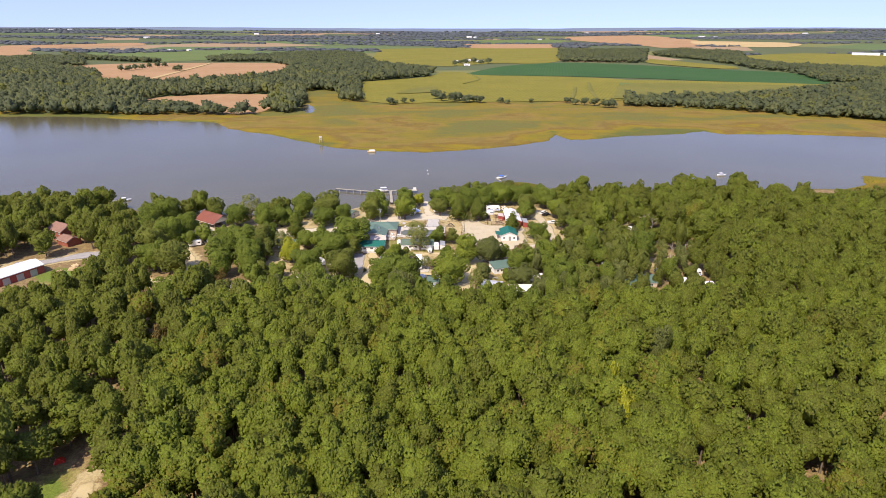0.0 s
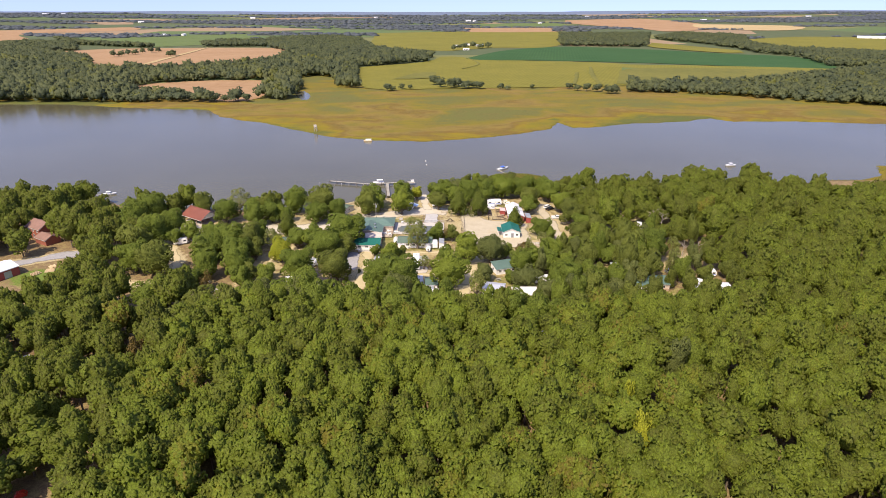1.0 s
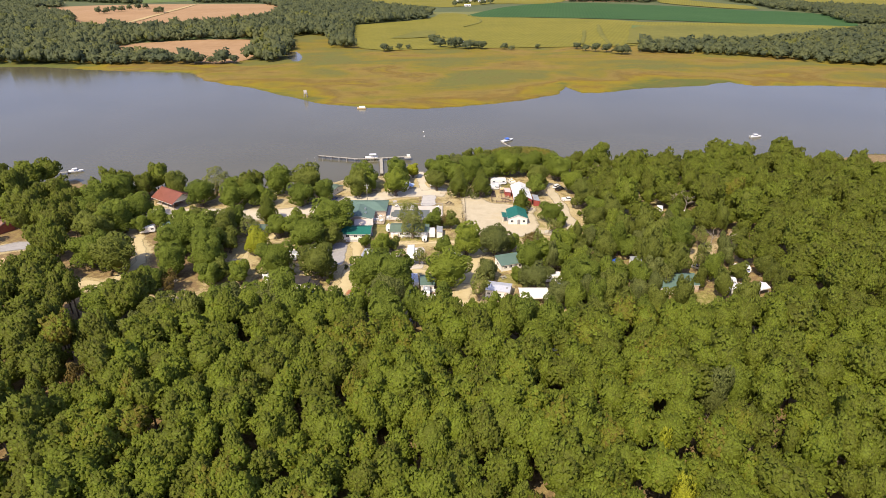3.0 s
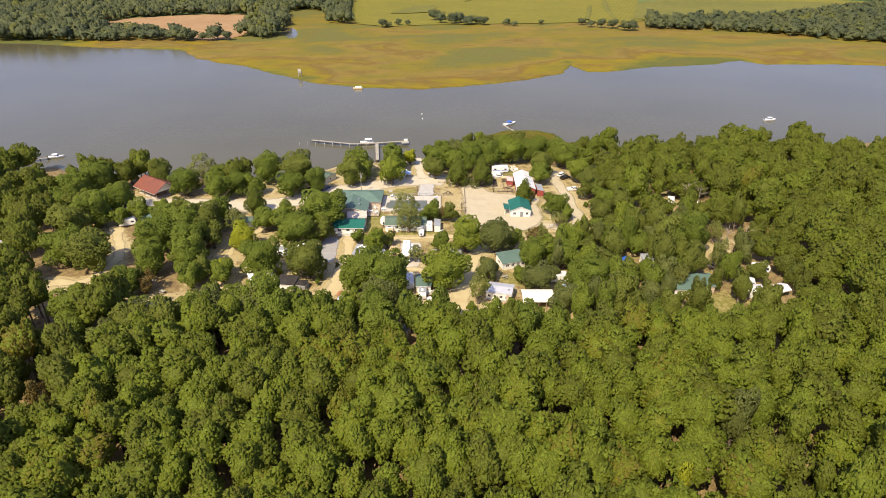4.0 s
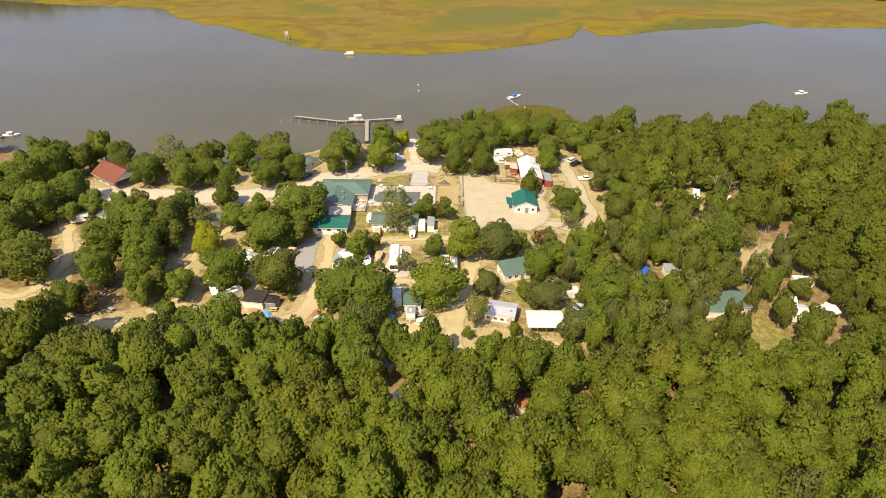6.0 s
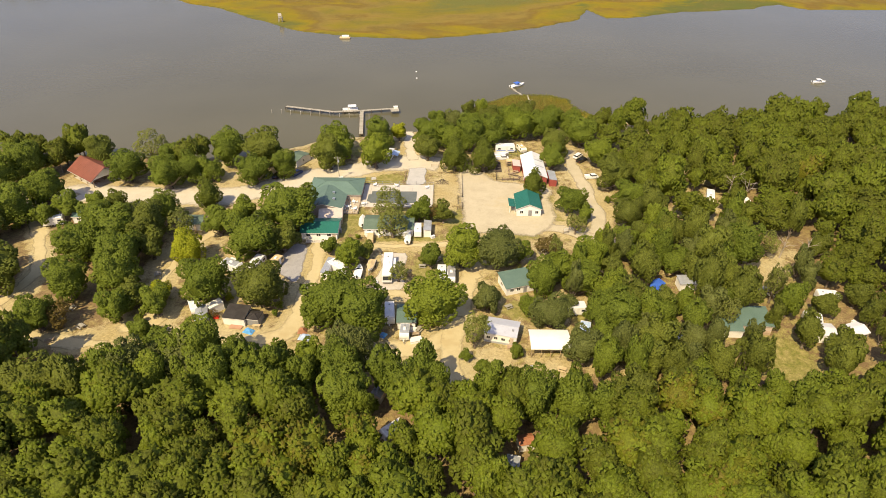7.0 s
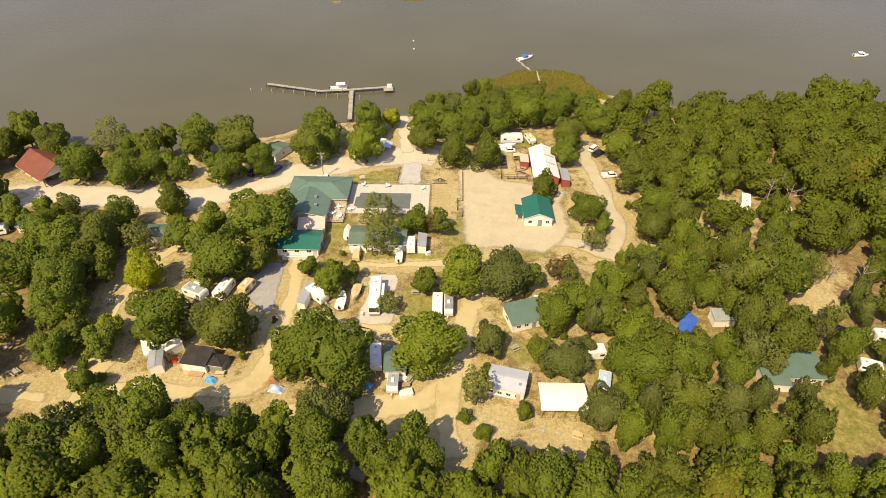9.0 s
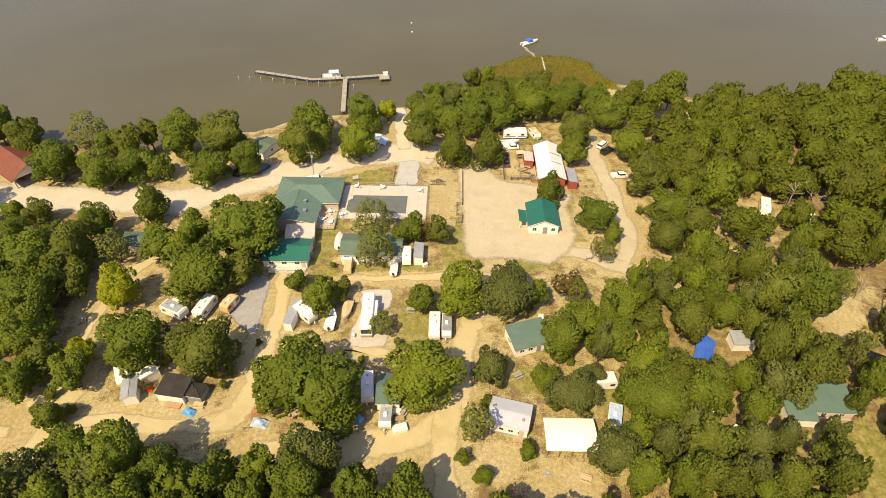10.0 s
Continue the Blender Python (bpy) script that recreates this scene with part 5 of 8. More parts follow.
def wooded(x, y):
    ok = (np.abs(x) < 0.75 * y + 34) & (shore_gap(x, y) > 4.0) & (y < 420)
    camp = (x > -76) & (x < 47) & (y > np.interp(x, (-76, -64, -58, -10, -4, 6, 9, 36, 40, 47), (189, 189, 191, 190.5, 189, 187, 183, 184, 188, 189)) + 2.5 * wobble(x, y, 11))
    camp |= (x > -124) & (x < -70) & (y > 192 + 3 * wobble(x, y, 11)) & (y < 283)
    camp |= (x > 40) & (x < 91) & (y > 190 + 3 * wobble(x, y, 11)) & (y < 238 + 4 * wobble(x, y, 9))
    ok &= ~camp
    ok &= near_road(x, y) > 2.0
    ok &= marsh_share(x, y) < 0.3
    ok &= ~((x > -173) & (x < -149) & (y > 272))
    ok &= y < np.interp(x, (-300, 40, 50, 63, 78, 94, 120, 147, 170, 189, 230, 300), (400, 330, 322, 324, 320, 316, 323, 328, 324, 313, 310, 316))
    for cx, cy, cr in OPEN:
        ok &= np.hypot(x - cx, y - cy) > cr + 0.2
    # trees left out on the camera's side, keeping lanes, sheds and lawns in view
    west = x < -70
    ok &= ~(west & (x > -125) & (y > 170) & (near_road(x, y + 7) < 0.5))
    for cx, cy, cr in ((77, 208, 5), (71, 206, 3.5), (91, 204.5, 5), (99, 205, 3.5), (99.5, 217.5, 3), (58, 219.5, 2.5), (66.5, 222.5, 3), (90, 231, 6), (92, 219, 3), (65, 227, 3), (79, 196, 7), (82, 202, 6), (92, 231, 7), (100, 237, 3), (57, 217, 4), (67, 219, 4), (36.5, 212, 3), (37, 204, 2.5), (75, 250, 2.6), (80, 253, 2.4), (88.6, 267.5, 2), (97.4, 263, 3), (29.5, 170.5, 2.2), (17.6, 168, 1.6), (-4.5, 177.5, 2.2), (20.5, 173, 2.2), (-37.8, 178, 3.0), (-69, 166, 2.4), (-63.4, 174.4, 1.8), (-8, 185, 2.0)):
        ok &= ~((np.abs(x - cx) < cr) & (y < cy) & (y > cy - 10))
    for cx, cy, cr in ((-150, 216, 11), (-152, 228, 8), (-167, 214, 12), (-119, 213, 6), (-111, 250, 6), (-113, 279, 9), (-158, 212, 9), (-148, 214, 9)):
        ok &= ~(np.hypot(x - cx, y + 9 - cy) < cr * 0.8)
    ok &= ~((x < -130) & (y > 184 + 4 * wobble(x, y, 13)) & (y < 226) & (x > -185))
    for cx, cy, cr in SET_TREES:
        ok &= np.hypot(x - cx, y - cy) > cr * 0.75 + 2.6
    return ok


def joined_trees(name, places, sizes, heights, tints, templates, leaf, label, seed, low=0.35, core=None, trunks=True):
    """Many crowns with simple trunks in one mesh."""
    rng = np.random.default_rng(seed)
    VS, TS, MI, TI, NS, off = [], [], [], [], [], 0
    for (x, y), r, h, tint in zip(places, sizes, heights, tints):
        V, T, N, CV, CT, half = templates[rng.integers(len(templates))]
        a = rng.uniform(0, 6.283)
        c, s = math.cos(a), math.sin(a)
        rot = np.array(((c, s, 0), (-s, c, 0), (0, 0, 1)))
        k = np.array((r, r, h * (1 - low) / (2 * half)))
        base = np.array((x, y, float(land_z(np.array([x]), np.array([y]))[0]) + h * (1 + low) / 2))
        n = 5
        ang = np.arange(n) * 2 * math.pi / n
        t0 = np.stack([x + 0.28 * np.cos(ang), y + 0.28 * np.sin(ang), np.full(n, base[2] - h * (1 + low) / 2)], 1)
        t1 = np.stack([x + 0.14 * np.cos(ang), y + 0.14 * np.sin(ang), np.full(n, base[2])], 1)
        i = np.arange(n)
        TT = np.concatenate([np.stack([i, (i + 1) % n, (i + 1) % n + n], 1), np.stack([i, (i + 1) % n + n, i + n], 1)])
        side = np.stack([np.cos(ang), np.sin(ang), 0 * ang], 1)
        CN = CV / np.linalg.norm(CV, axis=1)[:, None] + np.array((0, 0, 0.10))
        CN /= np.linalg.norm(CN, axis=1)[:, None]
        for v, t, m, nn in (((V * k) @ rot + base, T, 0, N @ rot), ((CV * k) @ rot + base, CT, 1, CN @ rot), (np.concatenate([t0, t1]), TT, 2, np.concatenate([side, side]))):
            if m == 2 and not trunks:
                continue
            VS.append(v)
            NS.append(nn)
            TS.append(t + off)
            MI.append(np.full(len(t), m, np.int32))
            TI.append(np.full(len(v), tint))
            off += len(v)
    me = array_mesh(name, np.concatenate(VS), np.concatenate(TS), [leaf, core or leaf, BARK], {"tint": np.concatenate(TI)}, normals=np.concatenate(NS))
    me.polygons.foreach_set("material_index", np.concatenate(MI))
    return tagged(new(name, me), label, "woods", kind="stuff")


def templates(seeds, n, size, lobes, under, sub=1):
    out = []
    for s in seeds:
        V, T, L, N = crown_arrays(s, n, size, lobes, 0.9, under=under, heart=0.70)
        CV, CT = core_arrays(L, 0.86, sub)
        out.append((V, T, N, CV, CT, 0.86))
    return out


places = np.concatenate([scatter(-330, 330, 64, 205, 5.9, 5, wooded), scatter(-330, 330, 206, 385, 7.5, 6, wooded)])
rng = np.random.default_rng(9)
sizes = 3.1 + 2.9 * rng.beta(2, 2.2, len(places))
heights = 9.4 + 1.05 * sizes + rng.uniform(-1.5, 2.0, len(places)) + 1.0 * wobble(places[:, 0], places[:, 1], 25)
# uneven heads in the woods by the river and at the sides
uneven = (places[:, 1] > 190) | (np.abs(places[:, 0] + 5) > 70)
heights = np.where(uneven, heights * rng.uniform(0.60, 1.05, len(places)) * np.where(places[:, 1] > 285, 1.06, 1.18), heights)
sizes = np.where(uneven, sizes * rng.uniform(0.74, 1.08, len(places)), sizes)
sizes = np.where(places[:, 1] > 205, sizes * 1.22, sizes)
east = (places[:, 0] > 47) & (places[:, 0] < 112) & (places[:, 1] > 184) & (places[:, 1] < 262)
sizes, heights = np.where(east, sizes * 0.85, sizes), np.where(east, heights * 0.72, heights)
tints = np.clip(rng.normal(0.46, 0.24, len(places)) + 0.16 * wobble(places[:, 0], places[:, 1], 17, 5), 0.1, 0.95)
stray = rng.random(len(places))
# side trees browner and darker, partly for lens darkening towards the edges
tints = np.where(places[:, 0] < -72 - 0.12 * (places[:, 1] - 140), tints * 0.32, tints)
tints = np.where((places[:, 0] < -35) & (places[:, 1] > 150) & (places[:, 1] < 205), tints * 0.75, tints)
tints = np.where(places[:, 0] > 60, tints * np.where(places[:, 1] > 184, 0.58, 0.72), tints)
tints = np.where(stray > 0.994, rng.uniform(0.90, 1.02, len(places)), tints)
# trees lowered beside the forest lane, so sun and camera reach its ground
lane = np.array([tuple(q) for q in along([(-72, 92), (-77, 99.5), (-82, 104.5), (-86.0, 112), (-86.5, 122)], 2.0)])
beside = np.min(np.hypot(places[:, :1] - lane[:, 0], places[:, 1:] - lane[:, 1]), axis=1)
heights = heights * np.clip(0.55 + 0.05 * beside, 0.6, 1.0)
# the trees of the wood's front row stand singly
front = (places[:, 1] > 178) & (places[:, 1] < 200) & (np.abs(places[:, 0]) < 78)
for (x, y), r, h, u in zip(places[front], sizes[front], heights[front], rng.random(int(front.sum()))):
    plant(float(x), float(y), float(r) * 1.12, float(h) * (0.94 if x < -30 else 0.86), ("m" if u > 0.4 else "d") if x > 40 else "l" if u > 0.80 else "g" if u > 0.70 else "d" if u > 0.50 else "m", "at the wood's edge")
close = ~front & (places[:, 1] < 205)
joined_trees("forest_near", places[close], sizes[close] * np.random.default_rng(3).uniform(0.85, 1.2, int(close.sum())), heights[close], tints[close], templates((1, 2, 3, 4, 5, 6, 7, 8), 295, 0.152, 11, -0.2), FOREST_LEAF, "dense green oak forest canopy", 21, 0.28)
rest = ~front & ~close
joined_trees("forest_river", places[rest], sizes[rest] * np.random.default_rng(4).uniform(0.85, 1.25, int(rest.sum())), heights[rest] * 0.95, tints[rest] * rng.uniform(0.35, 1.05, int(rest.sum())), templates((11, 12, 13, 14, 15, 16), 315, 0.140, 12, -0.25), FOREST_LEAF, "dense green woods along the river", 22, 0.10)

# the forest goes on behind the start of the flight
back = scatter(-150, 150, -50, 62, 9.0, 45, lambda x, y: np.abs(x) < 160)
rng = np.random.default_rng(46)
joined_trees("forest_back", back, rng.uniform(4.2, 6.4, len(back)), rng.uniform(11, 16, len(back)), rng.uniform(0.25, 0.75, len(back)), templates((81, 82, 83), 36, 0.34, 10, -0.2, 0), FOREST_LEAF, "dense green oak forest farther back", 47, 0.2)

# ---- woods beyond the river ----
WOODS_WEST = [
    [(-485, 655), (-448, 655), (-329, 652), (-244, 657), (-268, 688), (-322, 707), (-360, 716), (-402, 794), (-464, 920), (-807, 1113)],
    [(-527, 936), (-391, 770), (-376, 813), (-232, 841), (-242, 907), (-327, 1021), (-379, 982)],
    [(-232, 841), (-210, 718), (-206, 675), (-167, 667), (-177, 761), (-204, 869), (-191, 908), (-154, 885), (-131, 772), (-107, 768), (-141, 1014), (-87, 1077), (-35, 1136), (-24, 1286), (-112, 1386), (-178, 1523), (-258, 1913), (-415, 2004), (-516, 1843), (-386, 1417), (-339, 1381), (-306, 1157), (-327, 1021), (-242, 907)],
    [(-792, 1091), (-1152, 1603), (-1144, 1725), (-981, 1662), (-659, 1164), (-527, 936)],
    [(-1200, 1948), (-981, 1662), (-711, 1533), (-762, 1646), (-993, 1737)],
    [(-603, 1582), (-445, 1584), (-517, 1786), (-667, 1753)],
]
WOODS_EAST = [
    [(208, 728), (277, 720), (330, 689), (374, 654), (450, 615), (560, 640), (780, 1000), (690, 1000), (587, 924), (487, 862), (385, 792), (310, 778), (226, 770)],
    [(292, 1597), (496, 1554), (692, 2153), (393, 2160)],
    [(627, 1920), (689, 1647), (672, 1362), (702, 1237), (630, 1054), (719, 1004), (912, 1284), (778, 1398), (771, 1599), (943, 2003), (810, 2183)],
]


def in_woods(x, y):
    ok = np.zeros(len(x), bool)
    for poly in WOODS_WEST + WOODS_EAST:
        ok |= inside(poly, x, y)
    for poly, m, label in FIELDS + FIELDS_EAST + FIELDS_SMALL:
        ok &= ~inside(poly, x, y)
    return ok & (shore_gap(x, y) > 5)


far1 = scatter(-800, 900, 600, 1120, 8.6, 31, in_woods)
far1 = far1[np.abs(far1[:, 0]) < 0.80 * far1[:, 1] + 30]
rng = np.random.default_rng(33)
low_belt = (far1[:, 0] > -350) & (far1[:, 0] < -205) & (far1[:, 1] < 735)
far_size = 4.2 + 7.0 * rng.beta(1.4, 2.2, len(far1))
far_rise = (5.5 + 1.25 * far_size + rng.uniform(-1.5, 2.5, len(far1)) + 2.0 * wobble(far1[:, 0], far1[:, 1], 45)) * np.where(low_belt, 0.70, 1.0) * np.where(far1[:, 0] > 150, 0.74, 0.92)
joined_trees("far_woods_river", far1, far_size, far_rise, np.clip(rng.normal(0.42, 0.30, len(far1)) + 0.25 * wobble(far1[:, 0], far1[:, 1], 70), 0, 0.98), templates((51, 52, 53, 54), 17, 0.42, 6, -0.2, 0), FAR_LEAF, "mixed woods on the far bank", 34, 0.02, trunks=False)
far2 = scatter(-1500, 1300, 1120, 2500, 15, 35, in_woods)
far2 = far2[np.abs(far2[:, 0]) < 0.80 * far2[:, 1] + 60]
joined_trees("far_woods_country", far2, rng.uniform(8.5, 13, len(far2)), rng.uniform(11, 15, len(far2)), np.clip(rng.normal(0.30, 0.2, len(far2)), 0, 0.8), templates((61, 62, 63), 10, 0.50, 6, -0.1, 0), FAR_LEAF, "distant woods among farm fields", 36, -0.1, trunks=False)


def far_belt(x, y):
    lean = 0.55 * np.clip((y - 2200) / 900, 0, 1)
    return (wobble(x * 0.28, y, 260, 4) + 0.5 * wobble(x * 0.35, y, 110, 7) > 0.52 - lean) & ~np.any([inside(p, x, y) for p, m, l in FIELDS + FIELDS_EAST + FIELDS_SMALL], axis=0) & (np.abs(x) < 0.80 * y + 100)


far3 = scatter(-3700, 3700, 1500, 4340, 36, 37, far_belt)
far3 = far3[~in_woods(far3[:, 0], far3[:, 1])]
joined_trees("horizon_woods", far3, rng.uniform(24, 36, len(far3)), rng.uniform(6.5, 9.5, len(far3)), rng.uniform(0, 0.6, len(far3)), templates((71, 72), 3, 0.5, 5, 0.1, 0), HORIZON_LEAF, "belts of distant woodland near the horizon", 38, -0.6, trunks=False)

# an added low ridge, coloured blue for the haze along the horizon
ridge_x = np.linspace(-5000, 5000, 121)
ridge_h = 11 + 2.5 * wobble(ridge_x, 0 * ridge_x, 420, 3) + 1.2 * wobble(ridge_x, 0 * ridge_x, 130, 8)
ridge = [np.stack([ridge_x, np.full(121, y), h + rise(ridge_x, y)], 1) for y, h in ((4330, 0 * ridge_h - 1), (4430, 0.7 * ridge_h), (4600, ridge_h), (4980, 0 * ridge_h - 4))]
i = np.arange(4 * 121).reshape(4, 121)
tagged(new("backdrop", array_mesh("backdrop", np.concatenate(ridge), np.stack([i[:-1, :-1], i[:-1, 1:], i[1:, 1:], i[1:, :-1]], -1).reshape(-1, 4), HAZE_RIDGE, smooth=True, quads=True)), "low ridge on the horizon coloured as blue haze", "ridge", kind="structure")

# hedges, bushes and farm trees across the river
HEDGE = [(-67, 739, 6), (-61, 745, 5), (-51, 756, 5), (-41, 762, 4), (-12, 797, 9), (-4, 774, 8), (9, 768, 9), (17, 774, 9), (27, 762, 9), (36, 768, 8), (44, 758, 6), (69, 758, 6), (77, 752, 5), (108, 764, 4), (152, 758, 6), (159, 742, 6), (169, 737, 6), (180, 732, 7), (189, 717, 9), (197, 717, 8), (-233, 657, 5), (-223, 657, 9), (-220, 661, 10), (-209, 657, 6), (-172, 689, 7), (-183, 679, 7), (-242, 657, 7), (-247, 653, 8)]
hedge = np.array(HEDGE, float)
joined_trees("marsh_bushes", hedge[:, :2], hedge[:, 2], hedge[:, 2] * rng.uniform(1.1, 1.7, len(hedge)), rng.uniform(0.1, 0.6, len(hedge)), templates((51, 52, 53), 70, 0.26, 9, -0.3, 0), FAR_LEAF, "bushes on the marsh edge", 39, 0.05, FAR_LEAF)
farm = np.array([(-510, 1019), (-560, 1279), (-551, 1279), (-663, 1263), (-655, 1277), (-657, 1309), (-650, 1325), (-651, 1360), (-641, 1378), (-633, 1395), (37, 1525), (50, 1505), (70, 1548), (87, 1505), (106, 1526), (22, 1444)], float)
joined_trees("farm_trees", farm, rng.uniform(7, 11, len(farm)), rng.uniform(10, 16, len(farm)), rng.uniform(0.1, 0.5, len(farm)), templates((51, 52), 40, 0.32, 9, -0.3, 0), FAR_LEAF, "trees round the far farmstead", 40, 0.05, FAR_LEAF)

# reeds on the near marsh point
reed_at = scatter(6, 64, 334, 368, 0.8, 41, lambda x, y: (marsh_share(x, y) > 0.5) & (shore_gap(x, y) > 0.2))
reed_at = np.concatenate([reed_at, scatter(198, 300, 346, 388, 2.2, 42, lambda x, y: (marsh_share(x, y) > 0.5) & (shore_gap(x, y) > 0.2))])
V, T = [], []
rng = np.random.default_rng(43)
for x, y in reed_at:
    z = float(land_z(np.array([x]), np.array([y]))[0])
    for k in range(4):
        a, h = rng.uniform(0, 6.28), rng.uniform(0.3, 0.8)
        c, s = math.cos(a) * 0.14, math.sin(a) * 0.14
        ox, oy = rng.normal(0, 0.4, 2)
        T.append((len(V), len(V) + 1, len(V) + 2))
        V += [(x + ox - c, y + oy - s, z), (x + ox + c, y + oy + s, z), (x + ox + rng.normal(0, 0.3), y + oy + rng.normal(0, 0.3), z + h)]
tagged(new("marsh_reeds", array_mesh("marsh_reeds", np.array(V), np.array(T), REED)), "tan and green marsh reeds", "reeds", kind="stuff")


# ---- buildings ----
def roof_ribs(seams, a, b, c, d, step=0.75, h=0.025, w=0.05):
    """Standing seams from the eave a-b up to the ridge d-c, each a shape of its own."""
    a, b, c, d = [Vector(p) for p in (a, b, c, d)]
    n = max(2, int((b - a).length / step))
    up = (b - a).cross(d - a).normalized()
    if up.z < 0:
        up = -up
    for i in range(n + 1):
        p, q = a.lerp(b, i / n), d.lerp(c, i / n)
        t = (b - a).normalized() * w / 2
        seams.append(Shape().add([p - t, p + t, q + t, q - t, p - t + up * h, p + t + up * h, q + t + up * h, q - t + up * h],
                                 [(3, 2, 1, 0), (4, 5, 6, 7), (0, 1, 5, 4), (1, 2, 6, 5), (3, 0, 4, 7), (2, 3, 7, 6)]))


def window(parent, x, y, z, w, h, side):
    """A framed window on a wall: side 's', 'n', 'e' or 'w'."""
    ns = side in "sn"
    k = -1 if side in "sw" else 1
    s = Shape()
    for dx, dz, ww, hh in ((0, h, w + 0.16, 0.08), (0, -0.08, w + 0.2, 0.08), (-w / 2 - 0.04, 0, 0.08, h), (w / 2 + 0.04, 0, 0.08, h), (0, 0, 0.05, h)):
        if ns:
            s.box(x + dx, y + k * 0.03, z + dz, ww, 0.07, hh)
        else:
            s.box(x + k * 0.03, y + dx, z + dz, 0.07, ww, hh)
    ob = part("window", s, WHITE_WALL, parent)
    g = Shape()
    if ns:
        g.box(x, y + k * 0.012, z, w, 0.02, h)
    else:
        g.box(x + k * 0.012, y, z, 0.02, w, h)
    part("pane", g, GLASS_DARK, ob, "dark glass pane")
    return ob


def door(parent, x, y, w, h, side, material, base=0.0):
    ns = side in "sn"
    k = -1 if side in "sw" else 1
    s = Shape()
    if ns:
        s.box(x, y + k * 0.03, base, w, 0.06, h)
        for dz in (0.25, 1.15):
            s.box(x, y + k * 0.065, base + dz, w * 0.7, 0.02, 0.7)
    else:
        s.box(x + k * 0.03, y, base, 0.06, w, h)
        for dz in (0.25, 1.15):
            s.box(x + k * 0.065, y, base + dz, 0.02, w * 0.7, 0.7)
    ob = part("door", s, material, parent)
    hs = Shape()
    o = w * 0.38
    hs.tube((x + (o if ns else k * 0.07), y + (k * 0.07 if ns else o), base + 1.0), (x + (o if ns else k * 0.13), y + (k * 0.13 if ns else o), base + 1.0), 0.03, 0.03, 6)
    part("handle", hs, CHROME, ob, "metal door handle")
    return ob


def house_body(ob, w, d, eave, rise_h, roof, wall, form="gable", over=0.4, ox=0.0, oy=0.0, ribs=True, roof_name="roof", wall_name="wall", base=0.0, open_sides=False, gable_mat=None):
    """Walls and roof; the ridge runs along x. form: gable, hip, shed (rises to the north) or barrel."""
    W, D = w / 2, d / 2
    zt = base + eave
    r = W + over if form != "hip" else None
    s = Shape()
    top = zt + rise_h
    if not open_sides:
        if form == "gable":
            s.add([(ox - W, oy - D, base), (ox + W, oy - D, base), (ox + W, oy + D, base), (ox - W, oy + D, base), (ox - W, oy - D, zt), (ox + W, oy - D, zt), (ox + W, oy + D, zt),
                   (ox - W, oy + D, zt), (ox - W, oy, top - 0.05), (ox + W, oy, top - 0.05)],
                  [(3, 2, 1, 0), (0, 1, 5, 4), (2, 3, 7, 6), (1, 2, 6, 9, 5), (3, 0, 4, 8, 7), (4, 5, 9, 8), (6, 7, 8, 9)])
        elif form == "shed":
            s.add([(ox - W, oy - D, base), (ox + W, oy - D, base), (ox + W, oy + D, base), (ox - W, oy + D, base), (ox - W, oy - D, zt), (ox + W, oy - D, zt), (ox + W, oy + D, top), (ox - W, oy + D, top)],
                  [(3, 2, 1, 0), (4, 5, 6, 7), (0, 1, 5, 4), (1, 2, 6, 5), (2, 3, 7, 6), (3, 0, 4, 7)])
        else:
            s.box(ox, oy, base, w, d, eave)
        # corner boards
        for sx in (-1, 1):
            for sy in (-1, 1):
                s.box(ox + sx * W, oy + sy * D, base, 0.12, 0.12, eave)
        part(wall_name, s, wall, ob)
    q = Shape()
    seams = []
    th = 0.12
    e = over
    drop = e * rise_h / (d / 2)
    if form == "gable":
        for k in (-1, 1):
            a, b = (ox - W - e, oy + k * (D + e), zt - drop + th), (ox + W + e, oy + k * (D + e), zt - drop + th)
            c, f = (ox + W + e, oy, top + th), (ox - W - e, oy, top + th)
            q.slab([a, b, c, f] if k < 0 else [b, a, f, c], th)
            if ribs:
                roof_ribs(seams, a, b, c, f)
        q.box(ox, oy, top + th - 0.03, w + 2 * e, 0.3, 0.07)
    elif form == "hip":
        hx = max(W - D * 0.9, 0.15)
        E, N = W + e, D + e
        zl = zt - drop + th
        r0, r1 = (ox - hx, oy, top + th), (ox + hx, oy, top + th)
        A, B, C, F = (ox - E, oy - N, zl), (ox + E, oy - N, zl), (ox + E, oy + N, zl), (ox - E, oy + N, zl)
        q.slab([A, B, r1, r0], th).slab([C, F, r0, r1], th).slab([B, C, r1], th).slab([F, A, r0], th)
        if ribs:
            roof_ribs(seams, A, B, r1, r0)
            roof_ribs(seams, C, F, r0, r1)
            roof_ribs(seams, B, C, r1, r1)
            roof_ribs(seams, F, A, r0, r0)
        for p0, p1 in ((A, r0), (B, r1), (C, r1), (F, r0), (r0, r1)):
            q.tube((p0[0], p0[1], p0[2] + 0.02), (p1[0], p1[1], p1[2] + 0.02), 0.09, 0.09, 5)
    elif form == "shed":
        a, b = (ox - W - e, oy - D - e, zt - e * rise_h / d + th), (ox + W + e, oy - D - e, zt - e * rise_h / d + th)
        c, f = (ox + W + e, oy + D + e, top + e * rise_h / d + th), (ox - W - e, oy + D + e, top + e * rise_h / d + th)
        q.slab([a, b, c, f], th)
        if ribs:
            roof_ribs(seams, a, b, c, f)
    else:
        n = 9
        up, low = [], []
        for i in range(n):
            u = -1 + 2 * i / (n - 1)
            y, z = oy + u * (D + e), zt + rise_h * (1 - u * u)
            up.append((y, z + th))
            low.append((y, z))
        prof = up + low[::-1]
